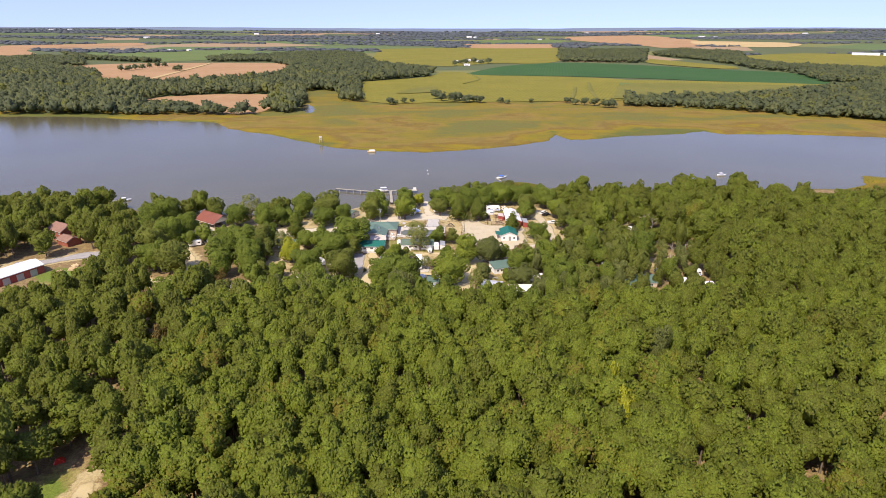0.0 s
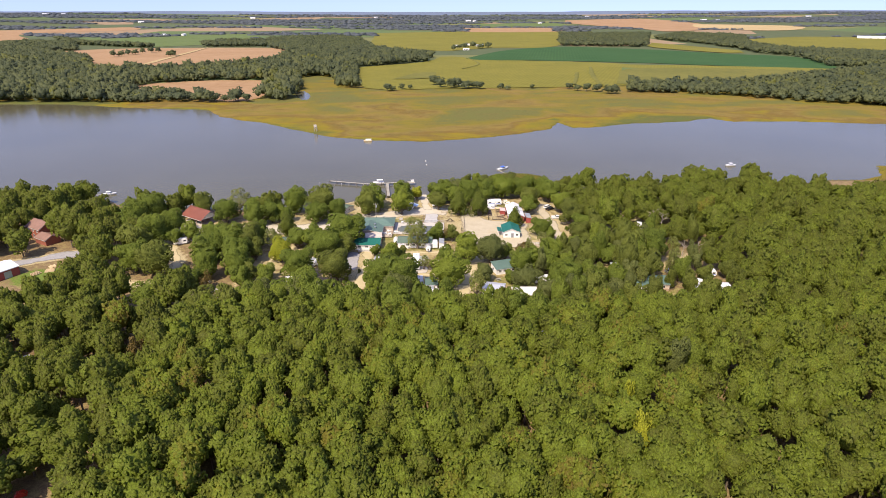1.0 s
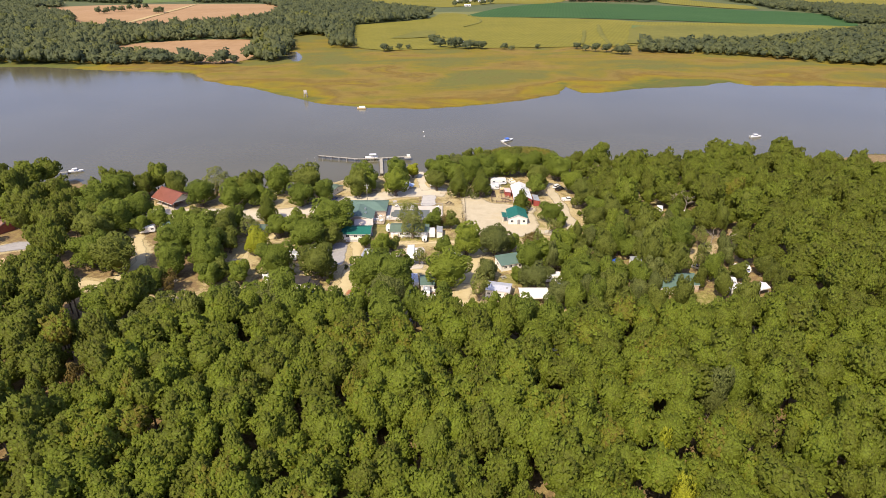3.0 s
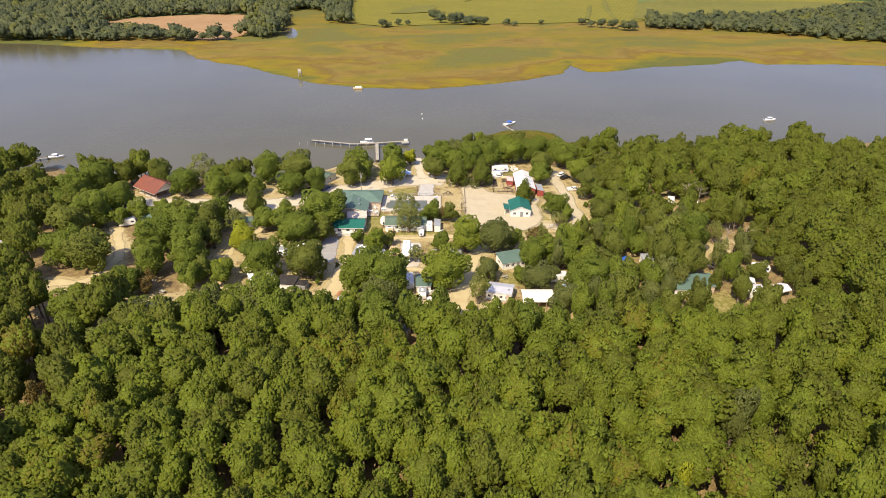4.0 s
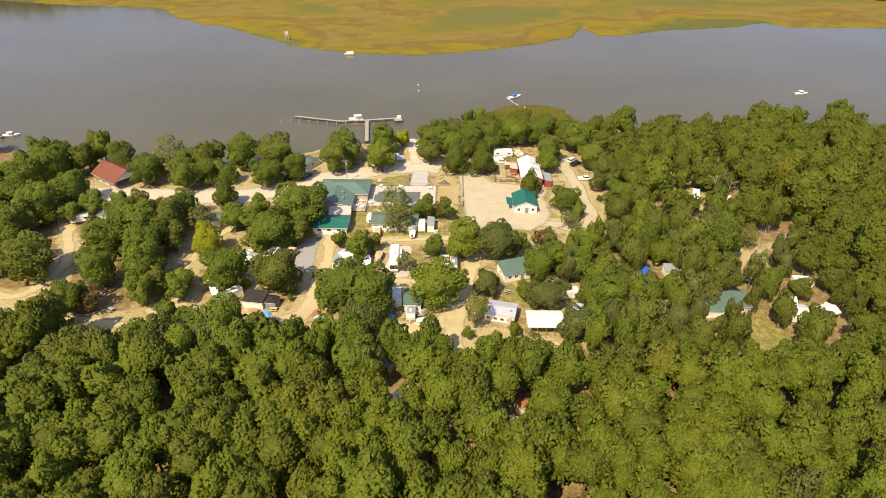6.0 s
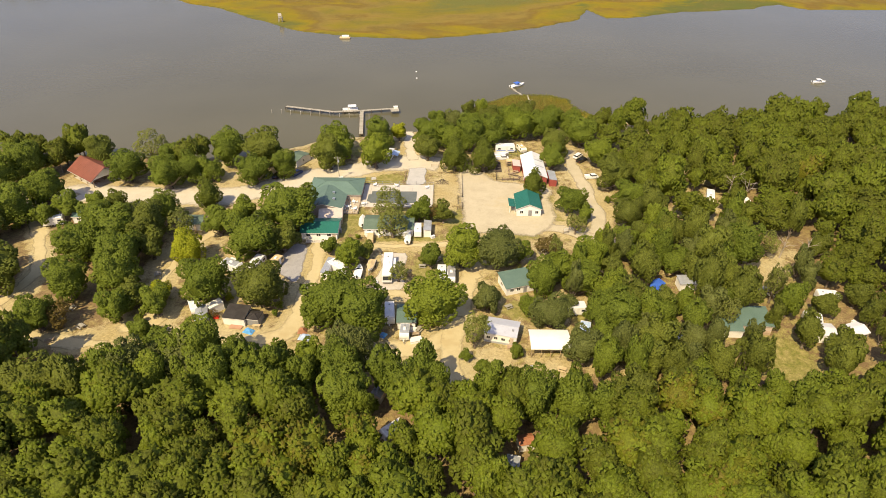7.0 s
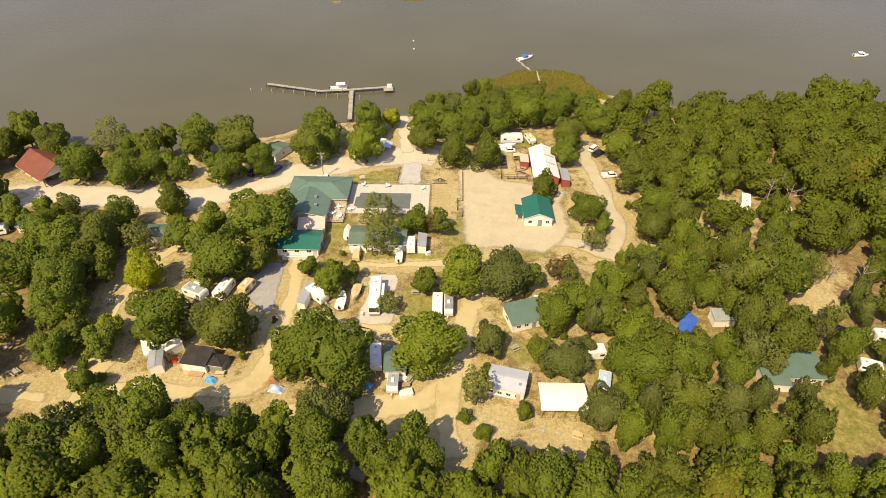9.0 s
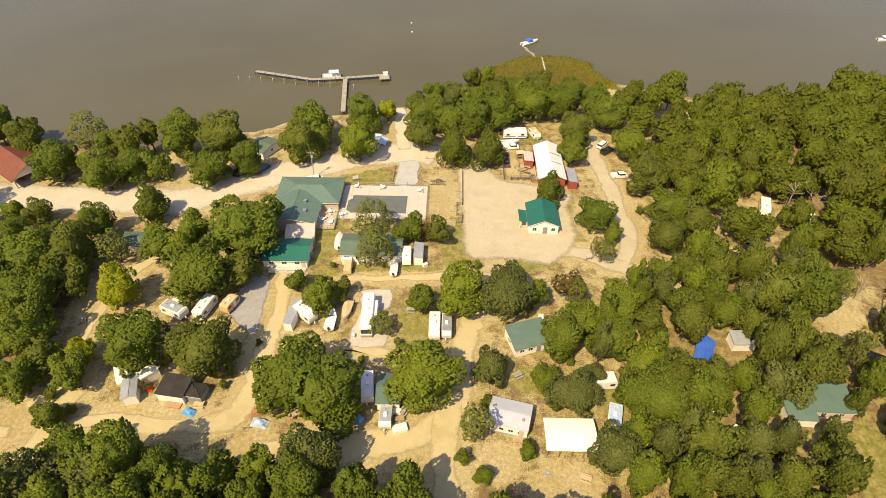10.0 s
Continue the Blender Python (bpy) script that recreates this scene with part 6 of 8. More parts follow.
        q.loft([[(ox - W - e, y, z) for y, z in prof], [(ox + W + e, y, z) for y, z in prof]])
    top_part = part(roof_name, q, roof, ob)
    for seam in seams:
        part("seam", seam, roof, top_part)
    # fascia boards under the eaves
    fs = Shape()
    if form in ("gable", "barrel", "hip"):
        for k in (-1, 1):
            fs.box(ox, oy + k * (D + e - 0.03), zt - drop - 0.16, w + 2 * e - 0.1, 0.05, 0.14)
    if form == "gable":
        for k in (-1, 1):
            for j in (-1, 1):
                a, b = Vector((ox + k * (W + e - 0.03), oy + j * (D + e), zt - drop - 0.04)), Vector((ox + k * (W + e - 0.03), oy, top - 0.04))
                fs.add([a - Vector((0.025, 0, 0.12)), a + Vector((0.025, 0, -0.12)), a + Vector((0.025, 0, 0.02)), a + Vector((-0.025, 0, 0.02)),
                        b - Vector((0.025, 0, 0.12)), b + Vector((0.025, 0, -0.12)), b + Vector((0.025, 0, 0.02)), b + Vector((-0.025, 0, 0.02))],
                       [(0, 1, 2, 3), (7, 6, 5, 4), (0, 4, 5, 1), (1, 5, 6, 2), (2, 6, 7, 3), (3, 7, 4, 0)])
    if form == "shed":
        fs.box(ox, oy - D - e + 0.03, zt - 0.16, w + 2 * e - 0.1, 0.05, 0.14)
    part("fascia", fs, WHITE_WALL, ob)


def roof_vent(ob, x, y, z, name="roof_vent"):
    s = Shape().box(x, y, z, 0.7, 0.6, 0.55, 0, 0.9).box(x, y, z + 0.55, 0.9, 0.8, 0.07)
    part(name, s, CHROME, ob, "metal roof vent")


def post(ob, x, y, h, size=0.16, material=None, name="post"):
    return part(name, Shape().box(x, y, 0, size, size, h).box(x, y, 0, size + 0.1, size + 0.1, 0.12), material or WOOD, ob)


# ---- vehicles and boats: length along x, front at +x ----
def wheel(ob, x, y, r=0.33, w=0.22):
    t = Shape()
    n = 14
    prof = [(-w / 2, r * 0.62), (-w / 2, r * 0.94), (-w * 0.32, r), (w * 0.32, r), (w / 2, r * 0.94), (w / 2, r * 0.62)]
    t.loft([[(x + p[1] * math.cos(2 * math.pi * i / n), y + p[0], r + p[1] * math.sin(2 * math.pi * i / n)) for p in prof] for i in range(n + 1)], cap=False)
    ob2 = part("wheel", t, RUBBER, ob, "black tyre")
    part("rim", Shape().tube((x, y - w * 0.42, r), (x, y + w * 0.42, r), r * 0.62, r * 0.62, 10), CHROME, ob2, "metal rim")
    return ob2


def camper(x, y, turn, length=7.0, width=2.4, height=2.75, label="", roof=None, stripe=None, motor=False, awning=False, group="campers", body=None, slide=False):
    """A towed camper, or with motor=True a motorhome with a windscreen."""
    ob = thing("motorhome" if motor else "camper", x, y, 0, turn, label, "motorhome" if motor else "camper", group)
    L, W = length / 2, width / 2
    z0 = 0.55
    s = Shape()
    # side outline with rounded front and rear
    prof = [(-L, z0), (-L, height - 0.35), (-L + 0.12, height - 0.08), (-L + 0.4, height), (L - 0.7, height), (L - 0.25, height - 0.12), (L - 0.02, height - 0.6), (L, z0 + 0.9), (L - 0.25, z0)]
    if motor:
        prof = [(-L, z0 - 0.1), (-L, height - 0.2), (-L + 0.2, height), (L - 0.4, height), (L - 0.1, height - 0.15), (L, height - 0.6), (L, z0 - 0.1)]
    s.loft([[(px * 0.995, yy, z0 + (pz - z0) * kz) for px, pz in prof] for yy, kz in ((-W, 0.96), (-W + 0.08, 1.0), (W - 0.08, 1.0), (W, 0.96))])
    part("body", s, body or WHITE_GEL, ob)
    r = Shape().slab([(-L + 0.4, -W + 0.1, height + 0.03), (L - 0.6, -W + 0.1, height + 0.03), (L - 0.6, W - 0.1, height + 0.03), (-L + 0.4, W - 0.1, height + 0.03)], 0.04)
    part("roof", r, roof or WHITE_METAL, ob)
    ac = Shape().loft([rounded(1.0, 0.7, height + 0.03, 0.12), rounded(0.95, 0.66, height + 0.22, 0.12), rounded(0.7, 0.45, height + 0.32, 0.1)])
    part("air_conditioner", ac, WHITE_GEL, ob)
    part("roof_hatch", Shape().loft([rounded(0.4, 0.4, height + 0.03, 0.05, 2, -L * 0.55), rounded(0.34, 0.34, height + 0.13, 0.05, 2, -L * 0.55)]), TRIM_GREY, ob)
    for side in (-1, 1):
        for wx in (-L * 0.62, L * 0.1, L * 0.62):
            if side < 0 and wx == L * 0.1:
                continue
            part("window", Shape().box(wx, side * (W + 0.005), 1.45, 0.95, 0.03, 0.55), GLASS_DARK, ob, "dark camper window")
        if stripe:
            part("stripe", Shape().box(0, side * (W + 0.004), 1.0, length * 0.9, 0.016, 0.22), stripe, ob)
    part("door", Shape().box(L * 0.12, -W - 0.012, 0.62, 0.7, 0.04, 1.85).box(L * 0.12, -W - 0.035, 1.5, 0.4, 0.02, 0.5), WHITE_WALL, ob)
    if slide:
        part("slide_out", Shape().box(-L * 0.2, W + 0.35, 0.75, length * 0.42, 0.8, 1.75), WHITE_GEL, ob, "white slide-out room")
    if motor:
        part("windscreen", Shape().add([(L + 0.012, -W + 0.15, 1.25), (L + 0.012, W - 0.15, 1.25), (L + 0.012, W - 0.2, height - 0.62), (L + 0.012, -W + 0.2, height - 0.62),
                                        (L - 0.02, -W + 0.15, 1.25), (L - 0.02, W - 0.15, 1.25), (L - 0.02, W - 0.2, height - 0.62), (L - 0.02, -W + 0.2, height - 0.62)],
                                       [(0, 1, 2, 3), (7, 6, 5, 4), (0, 4, 5, 1), (1, 5, 6, 2), (2, 6, 7, 3), (3, 7, 4, 0)]), GLASS_DARK, ob, "wide dark windscreen")
        part("bumper", Shape().box(L + 0.08, 0, 0.45, 0.2, width * 0.94, 0.28), TRIM_GREY, ob)
        for sx in (-L * 0.55, L * 0.6):
            for sy in (-1, 1):
                wheel(ob, sx, sy * (W - 0.16), 0.45, 0.3)
    else:
        h = Shape().tube((L - 0.3, -0.5, 0.5), (L + 0.9, 0, 0.5), 0.05, 0.05, 5).tube((L - 0.3, 0.5, 0.5), (L + 0.9, 0, 0.5), 0.05, 0.05, 5).tube((L + 0.8, 0, 0.0), (L + 0.8, 0, 0.6), 0.04, 0.04, 5)
        part("hitch", h, TRIM_GREY, ob)
        part("gas_bottle", Shape().tube((L + 0.25, -0.16, 0.5), (L + 0.25, -0.16, 1.0), 0.14, 0.14, 8), WHITE_GEL, ob)
        for sx in (-0.42, 0.42):
            for sy in (-1, 1):
                wheel(ob, sx - 0.3, sy * (W - 0.13), 0.34, 0.2)
        for sx in (-L * 0.8, L * 0.75):
            for sy in (-1, 1):
                part("jack", Shape().box(sx, sy * (W - 0.3), 0, 0.12, 0.12, 0.58), TRIM_GREY, ob)
    if awning:
        a = Shape().slab([(-L * 0.75, -W - 2.3, height - 0.75), (L * 0.6, -W - 2.3, height - 0.75), (L * 0.6, -W, height - 0.25), (-L * 0.75, -W, height - 0.25)], 0.03)
        aw = part("awning", a, awning, ob)
        for ax in (-L * 0.72, L * 0.57):
            part("awning_pole", Shape().tube((ax, -W - 2.25, 0), (ax, -W - 2.25, height - 0.76), 0.03, 0.03, 5), CHROME, aw)
    return ob


def car(x, y, turn, paint, label, pickup=False, length=4.7, group="parked cars"):
    name = "pickup_truck" if pickup else "car"
    ob = thing(name, x, y, 0, turn, label, "pickup" if pickup else "car", group)
    L, W = length / 2, 0.92
    s = Shape()
    secs = [(-L, 0.45, 0.95, 0.86), (-L + 0.15, 0.32, 1.02, 0.97), (-L * 0.3, 0.28, 1.05, 1.0), (L * 0.45, 0.28, 1.02, 1.0), (L - 0.25, 0.32, 0.86, 0.95), (L, 0.42, 0.72, 0.80)]
    s.loft([[(px, -W * k, zl), (px, -W * k, zh - 0.12), (px, -W * k * 0.93, zh), (px, W * k * 0.93, zh), (px, W * k, zh - 0.12), (px, W * k, zl)] for px, zl, zh, k in secs])
    if pickup:
        s.box(-L * 0.55, W - 0.06, 0.95, L * 0.85, 0.1, 0.28).box(-L * 0.55, -W + 0.06, 0.95, L * 0.85, 0.1, 0.28).box(-L + 0.06, 0, 0.95, 0.1, W * 1.9, 0.28)
    body = part("body", s, CAR_PAINTS[paint], ob)
    x0, x1 = (-0.25, 1.25) if pickup else (-L + 0.55, 1.0)
    cab = Shape().loft([rounded(x1 - x0 + 0.75, 1.68, 1.0, 0.15, 2, (x0 + x1) / 2 + 0.1), rounded(x1 - x0 + 0.1, 1.46, 1.50, 0.2, 2, (x0 + x1) / 2)])
    part("cabin_glass", cab, GLASS_DARK, ob, "dark car windows")
    part("cabin_roof", Shape().loft([rounded(x1 - x0 + 0.12, 1.48, 1.49, 0.2, 2, (x0 + x1) / 2), rounded(x1 - x0 - 0.1, 1.3, 1.57, 0.2, 2, (x0 + x1) / 2)]), CAR_PAINTS[paint], ob)
    for sx in (-L * 0.62, L * 0.62):
        for sy in (-1, 1):
            wheel(ob, sx, sy * (W - 0.12))
    for sy in (-1, 1):
        part("headlight", Shape().box(L - 0.06, sy * 0.62, 0.6, 0.1, 0.34, 0.14), CHROME, ob, "clear headlight")
        part("tail_light", Shape().box(-L + 0.03, sy * 0.72, 0.7, 0.06, 0.16, 0.2), RED_PAINT, ob, "red tail light")
    if pickup:
        part("cargo_bed", Shape().box(-L * 0.55, 0, 0.90, L * 0.8, W * 1.7, 0.03), RUBBER, ob, "dark cargo bed")
    return body


def boat(x, y, turn, length=5.4, beam=2.1, z=0.0, label="", cover=None, trailer=True, cabin=False, group="boats", canopy=None):
    """A small motor boat, on a trailer or afloat; bow at +x."""
    ob = thing("motor_boat", x, y, z, turn, label, "boat", group)
    L, B = length / 2, beam / 2
    up = 0.55 if trailer else -0.25
    secs = [(-L, 1.0, 0.0, 0.95), (-L * 0.3, 1.0, 0.0, 0.95), (L * 0.25, 0.94, 0.03, 1.0), (L * 0.62, 0.66, 0.14, 1.08), (L * 0.88, 0.28, 0.38, 1.16), (L, 0.03, 0.75, 1.2)]
    h = Shape()
    h.loft([[(px, -B * k, up + t), (px, -B * k * 0.82, up + 0.35 + b * 0.4), (px, 0, up + b), (px, B * k * 0.82, up + 0.35 + b * 0.4), (px, B * k, up + t)] for px, k, b, t in secs])
    part("hull", h, WHITE_GEL, ob, smooth=False)
    d = Shape()
    ring = [(px, -B * k * 0.96, up + t + 0.01) for px, k, b, t in secs] + [(px, B * k * 0.96, up + t + 0.01) for px, k, b, t in secs[::-1]]
    if cover:
        d.add(ring + [(L * 0.1, 0, up + 1.5), (-L * 0.7, 0, up + 1.3)], [tuple(range(12))] + [(i, (i + 1) % 12, 12 if 2 <= i < 9 else 13) for i in range(12)] + [(2, 13, 12), (9, 12, 13)])
        part("cover", d, cover, ob, "fitted canvas cover")
    else:
        d.slab([(L * 0.25, -B * 0.85, up + 1.02), (L * 0.62, -B * 0.6, up + 1.1), (L * 0.95, 0, up + 1.2), (L * 0.62, B * 0.6, up + 1.1), (L * 0.25, B * 0.85, up + 1.02)], 0.08)
        for k in (-1, 1):
            d.box(-L * 0.35, k * B * 0.86, up + 0.9, length * 0.6, 0.24, 0.1)
        part("deck", d, WHITE_GEL, ob)
        part("cockpit_floor", Shape().box(-L * 0.38, 0, up + 0.42, length * 0.56, beam * 0.74, 0.06), TRIM_GREY, ob)
        for sx in (-L * 0.55, -L * 0.15):
            part("seat", Shape().loft([rounded(0.5, beam * 0.55, up + 0.48, 0.1, 2, sx), rounded(0.45, beam * 0.52, up + 0.8, 0.1, 2, sx)]), WHITE_WALL, ob)
        part("windscreen", Shape().slab([(L * 0.22, -B * 0.7, up + 1.02), (L * 0.34, -B * 0.5, up + 1.02), (L * 0.34, B * 0.5, up + 1.02), (L * 0.22, B * 0.7, up + 1.02)], 0.02).add(
            [(L * 0.26, -B * 0.7, up + 1.0), (L * 0.26, B * 0.7, up + 1.0), (L * 0.16, B * 0.62, up + 1.4), (L * 0.16, -B * 0.62, up + 1.4),
             (L * 0.28, -B * 0.7, up + 1.0), (L * 0.28, B * 0.7, up + 1.0), (L * 0.18, B * 0.62, up + 1.4), (L * 0.18, -B * 0.62, up + 1.4)],
            [(0, 1, 2, 3), (7, 6, 5, 4), (0, 4, 5, 1), (1, 5, 6, 2), (2, 6, 7, 3), (3, 7, 4, 0)]), GLASS_DARK, ob)
    if canopy:
        c = Shape().loft([rounded(length * 0.34, beam * 0.86, up + 1.95, 0.2, 3, -L * 0.12), rounded(length * 0.30, beam * 0.72, up + 2.08, 0.2, 3, -L * 0.12)])
        cp = part("canopy", c, canopy, ob, "blue canvas sun canopy")
        for sx in (-1, 1):
            for sy in (-1, 1):
                part("canopy_pole", Shape().tube((-L * 0.12 + sx * length * 0.14, sy * B * 0.8, up + 0.95), (-L * 0.12 + sx * length * 0.14, sy * B * 0.72, up + 1.96), 0.02, 0.02, 5), CHROME, cp)
    o = Shape().loft([rounded(0.3, 0.36, up + 0.7, 0.08, 2, -L - 0.2), rounded(0.42, 0.42, up + 1.15, 0.1, 2, -L - 0.2), rounded(0.3, 0.34, up + 1.35, 0.1, 2, -L - 0.2)]).box(-L - 0.22, 0, up - 0.1, 0.14, 0.1, 0.85)
    part("outboard_motor", o, RUBBER, ob)
    if trailer:
        t = Shape()
        for k in (-1, 1):
            t.tube((-L, k * 0.55, 0.48), (L * 0.4, k * 0.55, 0.48), 0.05, 0.05, 5).tube((L * 0.4, k * 0.55, 0.48), (L + 0.9, 0, 0.48), 0.05, 0.05, 5)
        t.tube((-L * 0.3, -0.95, 0.34), (-L * 0.3, 0.95, 0.34), 0.04, 0.04, 5).tube((L + 0.7, 0, 0), (L + 0.7, 0, 0.5), 0.04, 0.04, 5)
        tr = part("trailer", t, TRIM_GREY, ob)
        for k in (-1, 1):
            part("wheel", Shape().tube((-L * 0.3, k * 0.95 - 0.1, 0.3), (-L * 0.3, k * 0.95 + 0.1, 0.3), 0.3, 0.3, 12), RUBBER, tr)
    return ob


# ---- furniture and small things ----
def picnic_table(x, y, z=0.0, turn=0.0, material=None, group="picnic tables"):
    m = material or WOOD
    ob = thing("picnic_table", x, y, z, turn, "weathered wooden picnic table with fixed benches", "picnic table", group)
    for k in range(5):
        part("top_board", Shape().box(0, -0.32 + 0.16 * k, 0.72, 1.85, 0.14, 0.04), m, ob)
    for k in (-1, 1):
        part("bench", Shape().box(0, k * 0.68, 0.43, 1.85, 0.26, 0.04), m, ob)
        leg = Shape()
        for j in (-1, 1):
            leg.add([(k * 0.65 - 0.03, j * 0.62 - 0.05, 0), (k * 0.65 + 0.03, j * 0.62 - 0.05, 0), (k * 0.65 + 0.03, j * 0.62 + 0.05, 0), (k * 0.65 - 0.03, j * 0.62 + 0.05, 0),
                     (k * 0.65 - 0.03, j * 0.22 - 0.05, 0.72), (k * 0.65 + 0.03, j * 0.22 - 0.05, 0.72), (k * 0.65 + 0.03, j * 0.22 + 0.05, 0.72), (k * 0.65 - 0.03, j * 0.22 + 0.05, 0.72)],
                    [(3, 2, 1, 0), (4, 5, 6, 7), (0, 1, 5, 4), (1, 2, 6, 5), (2, 3, 7, 6), (3, 0, 4, 7)])
        leg.box(k * 0.65, 0, 0.36, 0.05, 1.5, 0.08)
        part("leg_frame", leg, m, ob)
    return ob


def tarp_heap(x, y, turn, w, d, h, cloth, label, category="covered heap", name="tarpaulin_heap", seed=1):
    """A tarpaulin drawn over stored goods: sagging, with folds and a ragged hem."""
    rng = random.Random(seed)
    ob = thing(name, x, y, 0, turn, label, category, "covered goods")
    nx_, ny_ = 9, 7
    pts = []
    for j in range(ny_):
        for i in range(nx_):
            u, v = 2 * i / (nx_ - 1) - 1, 2 * j / (ny_ - 1) - 1
            edge = max(abs(u), abs(v))
            z = h * (0.75 + 0.25 * math.cos(u * 3.1) * math.cos(v * 2.3)) * (1 if edge < 0.75 else 0.55 if edge < 0.99 else 0.08) * rng.uniform(0.88, 1.1)
            pts.append((u * w / 2 + rng.uniform(-0.06, 0.06), v * d / 2 + rng.uniform(-0.06, 0.06), max(z, 0.03)))
    fs = [(j * nx_ + i, j * nx_ + i + 1, (j + 1) * nx_ + i + 1, (j + 1) * nx_ + i) for j in range(ny_ - 1) for i in range(nx_ - 1)]
    part("sheet", Shape().add(pts, fs), cloth, ob)
    part("stored_goods", Shape().box(-w * 0.15, 0, 0, w * 0.4, d * 0.6, h * 0.5).box(w * 0.22, 0, 0, w * 0.3, d * 0.55, h * 0.4), WOOD, ob)
    return ob


def fence_line(points, label, h=1.2, gap=2.4, rails=2, material=None, picket=False, group="fences"):
    """Posts and rails along a line."""
    m = material or WOOD
    ob = thing("fence", points[0][0], points[0][1], 0, 0, label, "fence", group)
    ox, oy = points[0]
    pm = Shape().box(0, 0, 0, 0.12, 0.12, h).box(0, 0, h, 0.15, 0.15, 0.04).mesh("post")
    pm.materials.append(m)
    for (x0, y0), (x1, y1) in zip(points[:-1], points[1:]):
        a, b = Vector((x0 - ox, y0 - oy, 0)), Vector((x1 - ox, y1 - oy, 0))
        n = max(1, round((b - a).length / gap))
        for i in range(n + 1):
            p = part("post", pm, None, ob)
            p.location = a.lerp(b, i / n)
        for i in range(n):
            for r in range(rails):
                z = h * (0.35 + 0.5 * r)
                u, v = a.lerp(b, i / n), a.lerp(b, (i + 1) / n)
                part("rail", Shape().tube((u.x, u.y, z), (v.x, v.y, z), 0.05, 0.05, 4), m, ob)
    return ob


def canopy_tent(x, y, turn, w, d, h, rise_h, cloth, label, posts=3, name="canopy", form="barrel", frame_mat=None, back=False):
    """A roof on posts with rails, open below."""
    ob = thing(name, x, y, 0, turn, label, "canopy", "canopies")
    house_body(ob, w, d, h, rise_h, cloth, WHITE_WALL, form, over=0.15, open_sides=True)
    for k in (-1, 1):
        for i in range(posts):
            post(ob, -w / 2 + 0.1 + (w - 0.2) * i / (posts - 1), k * (d / 2 - 0.1), h, 0.12, frame_mat or WOOD)
        part("beam", Shape().box(0, k * (d / 2 - 0.1), h - 0.2, w, 0.1, 0.18), frame_mat or WOOD, ob)
    if back:
        part("back_wall", Shape().box(0, d / 2 - 0.25, 0, w - 0.3, 0.06, h - 0.25), WOOD, ob)
    return ob


# meshes shared by the dock and the jetty
plank = Shape().box(0, 0, 0, 0.27, 1.55, 0.06).mesh("plank")
plank.materials.append(GREY_WOOD)
pile = Shape().tube((0, 0, -2.0), (0, 0, 1.45), 0.14, 0.12, 7).mesh("post")
pile.materials.append(DARK_WOOD)

# ---- the lodge, pool and shop ----
lodge = thing("lodge", -30.6, 266, 0, 0, "long green-roofed lodge with tan walls and hipped roof", "lodge")
house_body(lodge, 16.2, 10.5, 2.9, 1.5, GREEN_ROOF, TAN_WALL, "hip", 0.5, 0.2, 4.4, ribs=False)
wing = thing("lodge_wing", -32.6, 262.3, 0, 90, "green-roofed gabled wing of the lodge with tan walls", "lodge wing")
house_body(wing, 11.6, 12.0, 2.85, 1.35, GREEN_ROOF, TAN_WALL, "gable", 0.4, ribs=False)
roof_vent(wing, -2.2, -3.0, 3.5)
roof_vent(wing, 1.6, -2.4, 3.65)
for k in range(4):
    window(lodge, -5.5 + 3.7 * k, 9.66, 1.0, 1.3, 1.1, "n")
for k in range(3):
    window(wing, -3.5 + 3.2 * k, -6.01, 1.0, 1.2, 1.1, "s")
    window(lodge, 8.31, 1.5 + 2.7 * k, 1.0, 1.2, 1.1, "e")
door(lodge, 1.0, 9.66, 1.7, 2.1, "n", GLASS_DARK)
annex = thing("lodge_annex", -29.6, 253.6, 0, 8, "tan lean-to annex with pale flat roof", "annex")
house_body(annex, 6.6, 4.6, 2.5, 0.35, mat("pale tan roofing", (0.50, 0.42, 0.36), (0.60, 0.52, 0.46), 0.6, 5.0, 0.8), TAN_WALL, "shed", 0.25, ribs=False)
door(annex, 0.6, -2.3, 0.9, 2.05, "s", WHITE_WALL)
part("cold_store", Shape().box(1.9, -3.0, 0, 2.0, 1.5, 2.2).box(1.9, -3.0, 2.2, 2.1, 1.6, 0.05), WHITE_METAL, annex, "white walk-in cold store")

deck = thing("lodge_deck", -24.6, 262.4, 0, 0, "weathered timber deck with railing beside the lodge", "deck")
dm = Shape().box(0, 0, 0.36, 0.145, 10.2, 0.04).mesh("plank")
dm.materials.append(mat("sun bleached decking", (0.42, 0.35, 0.27), (0.56, 0.48, 0.38), 0.8, 8.0, 0.9, bump=0.3, vary=0.14))
for k in range(32):
    p = part("plank", dm, None, deck)
    p.location = (-2.42 + 0.156 * k, 0, 0)
part("deck_frame", Shape().box(0, 0, 0.05, 5.0, 10.1, 0.3), DARK_WOOD, deck)
for x0, y0, x1, y1 in ((-2.5, -5.1, 2.5, -5.1), (2.5, -5.1, 2.5, 5.1), (-2.5, -5.1, -2.5, -0.5)):
    n = int(math.hypot(x1 - x0, y1 - y0) / 1.6)
    for i in range(n + 1):
        part("railing_post", Shape().box(x0 + (x1 - x0) * i / n, y0 + (y1 - y0) * i / n, 0.4, 0.1, 0.1, 0.95), WOOD, deck)
    part("handrail", Shape().tube((x0, y0, 1.35), (x1, y1, 1.35), 0.06, 0.06, 4), WOOD, deck)
    part("lower_rail", Shape().tube((x0, y0, 0.75), (x1, y1, 0.75), 0.04, 0.04, 4), WOOD, deck)


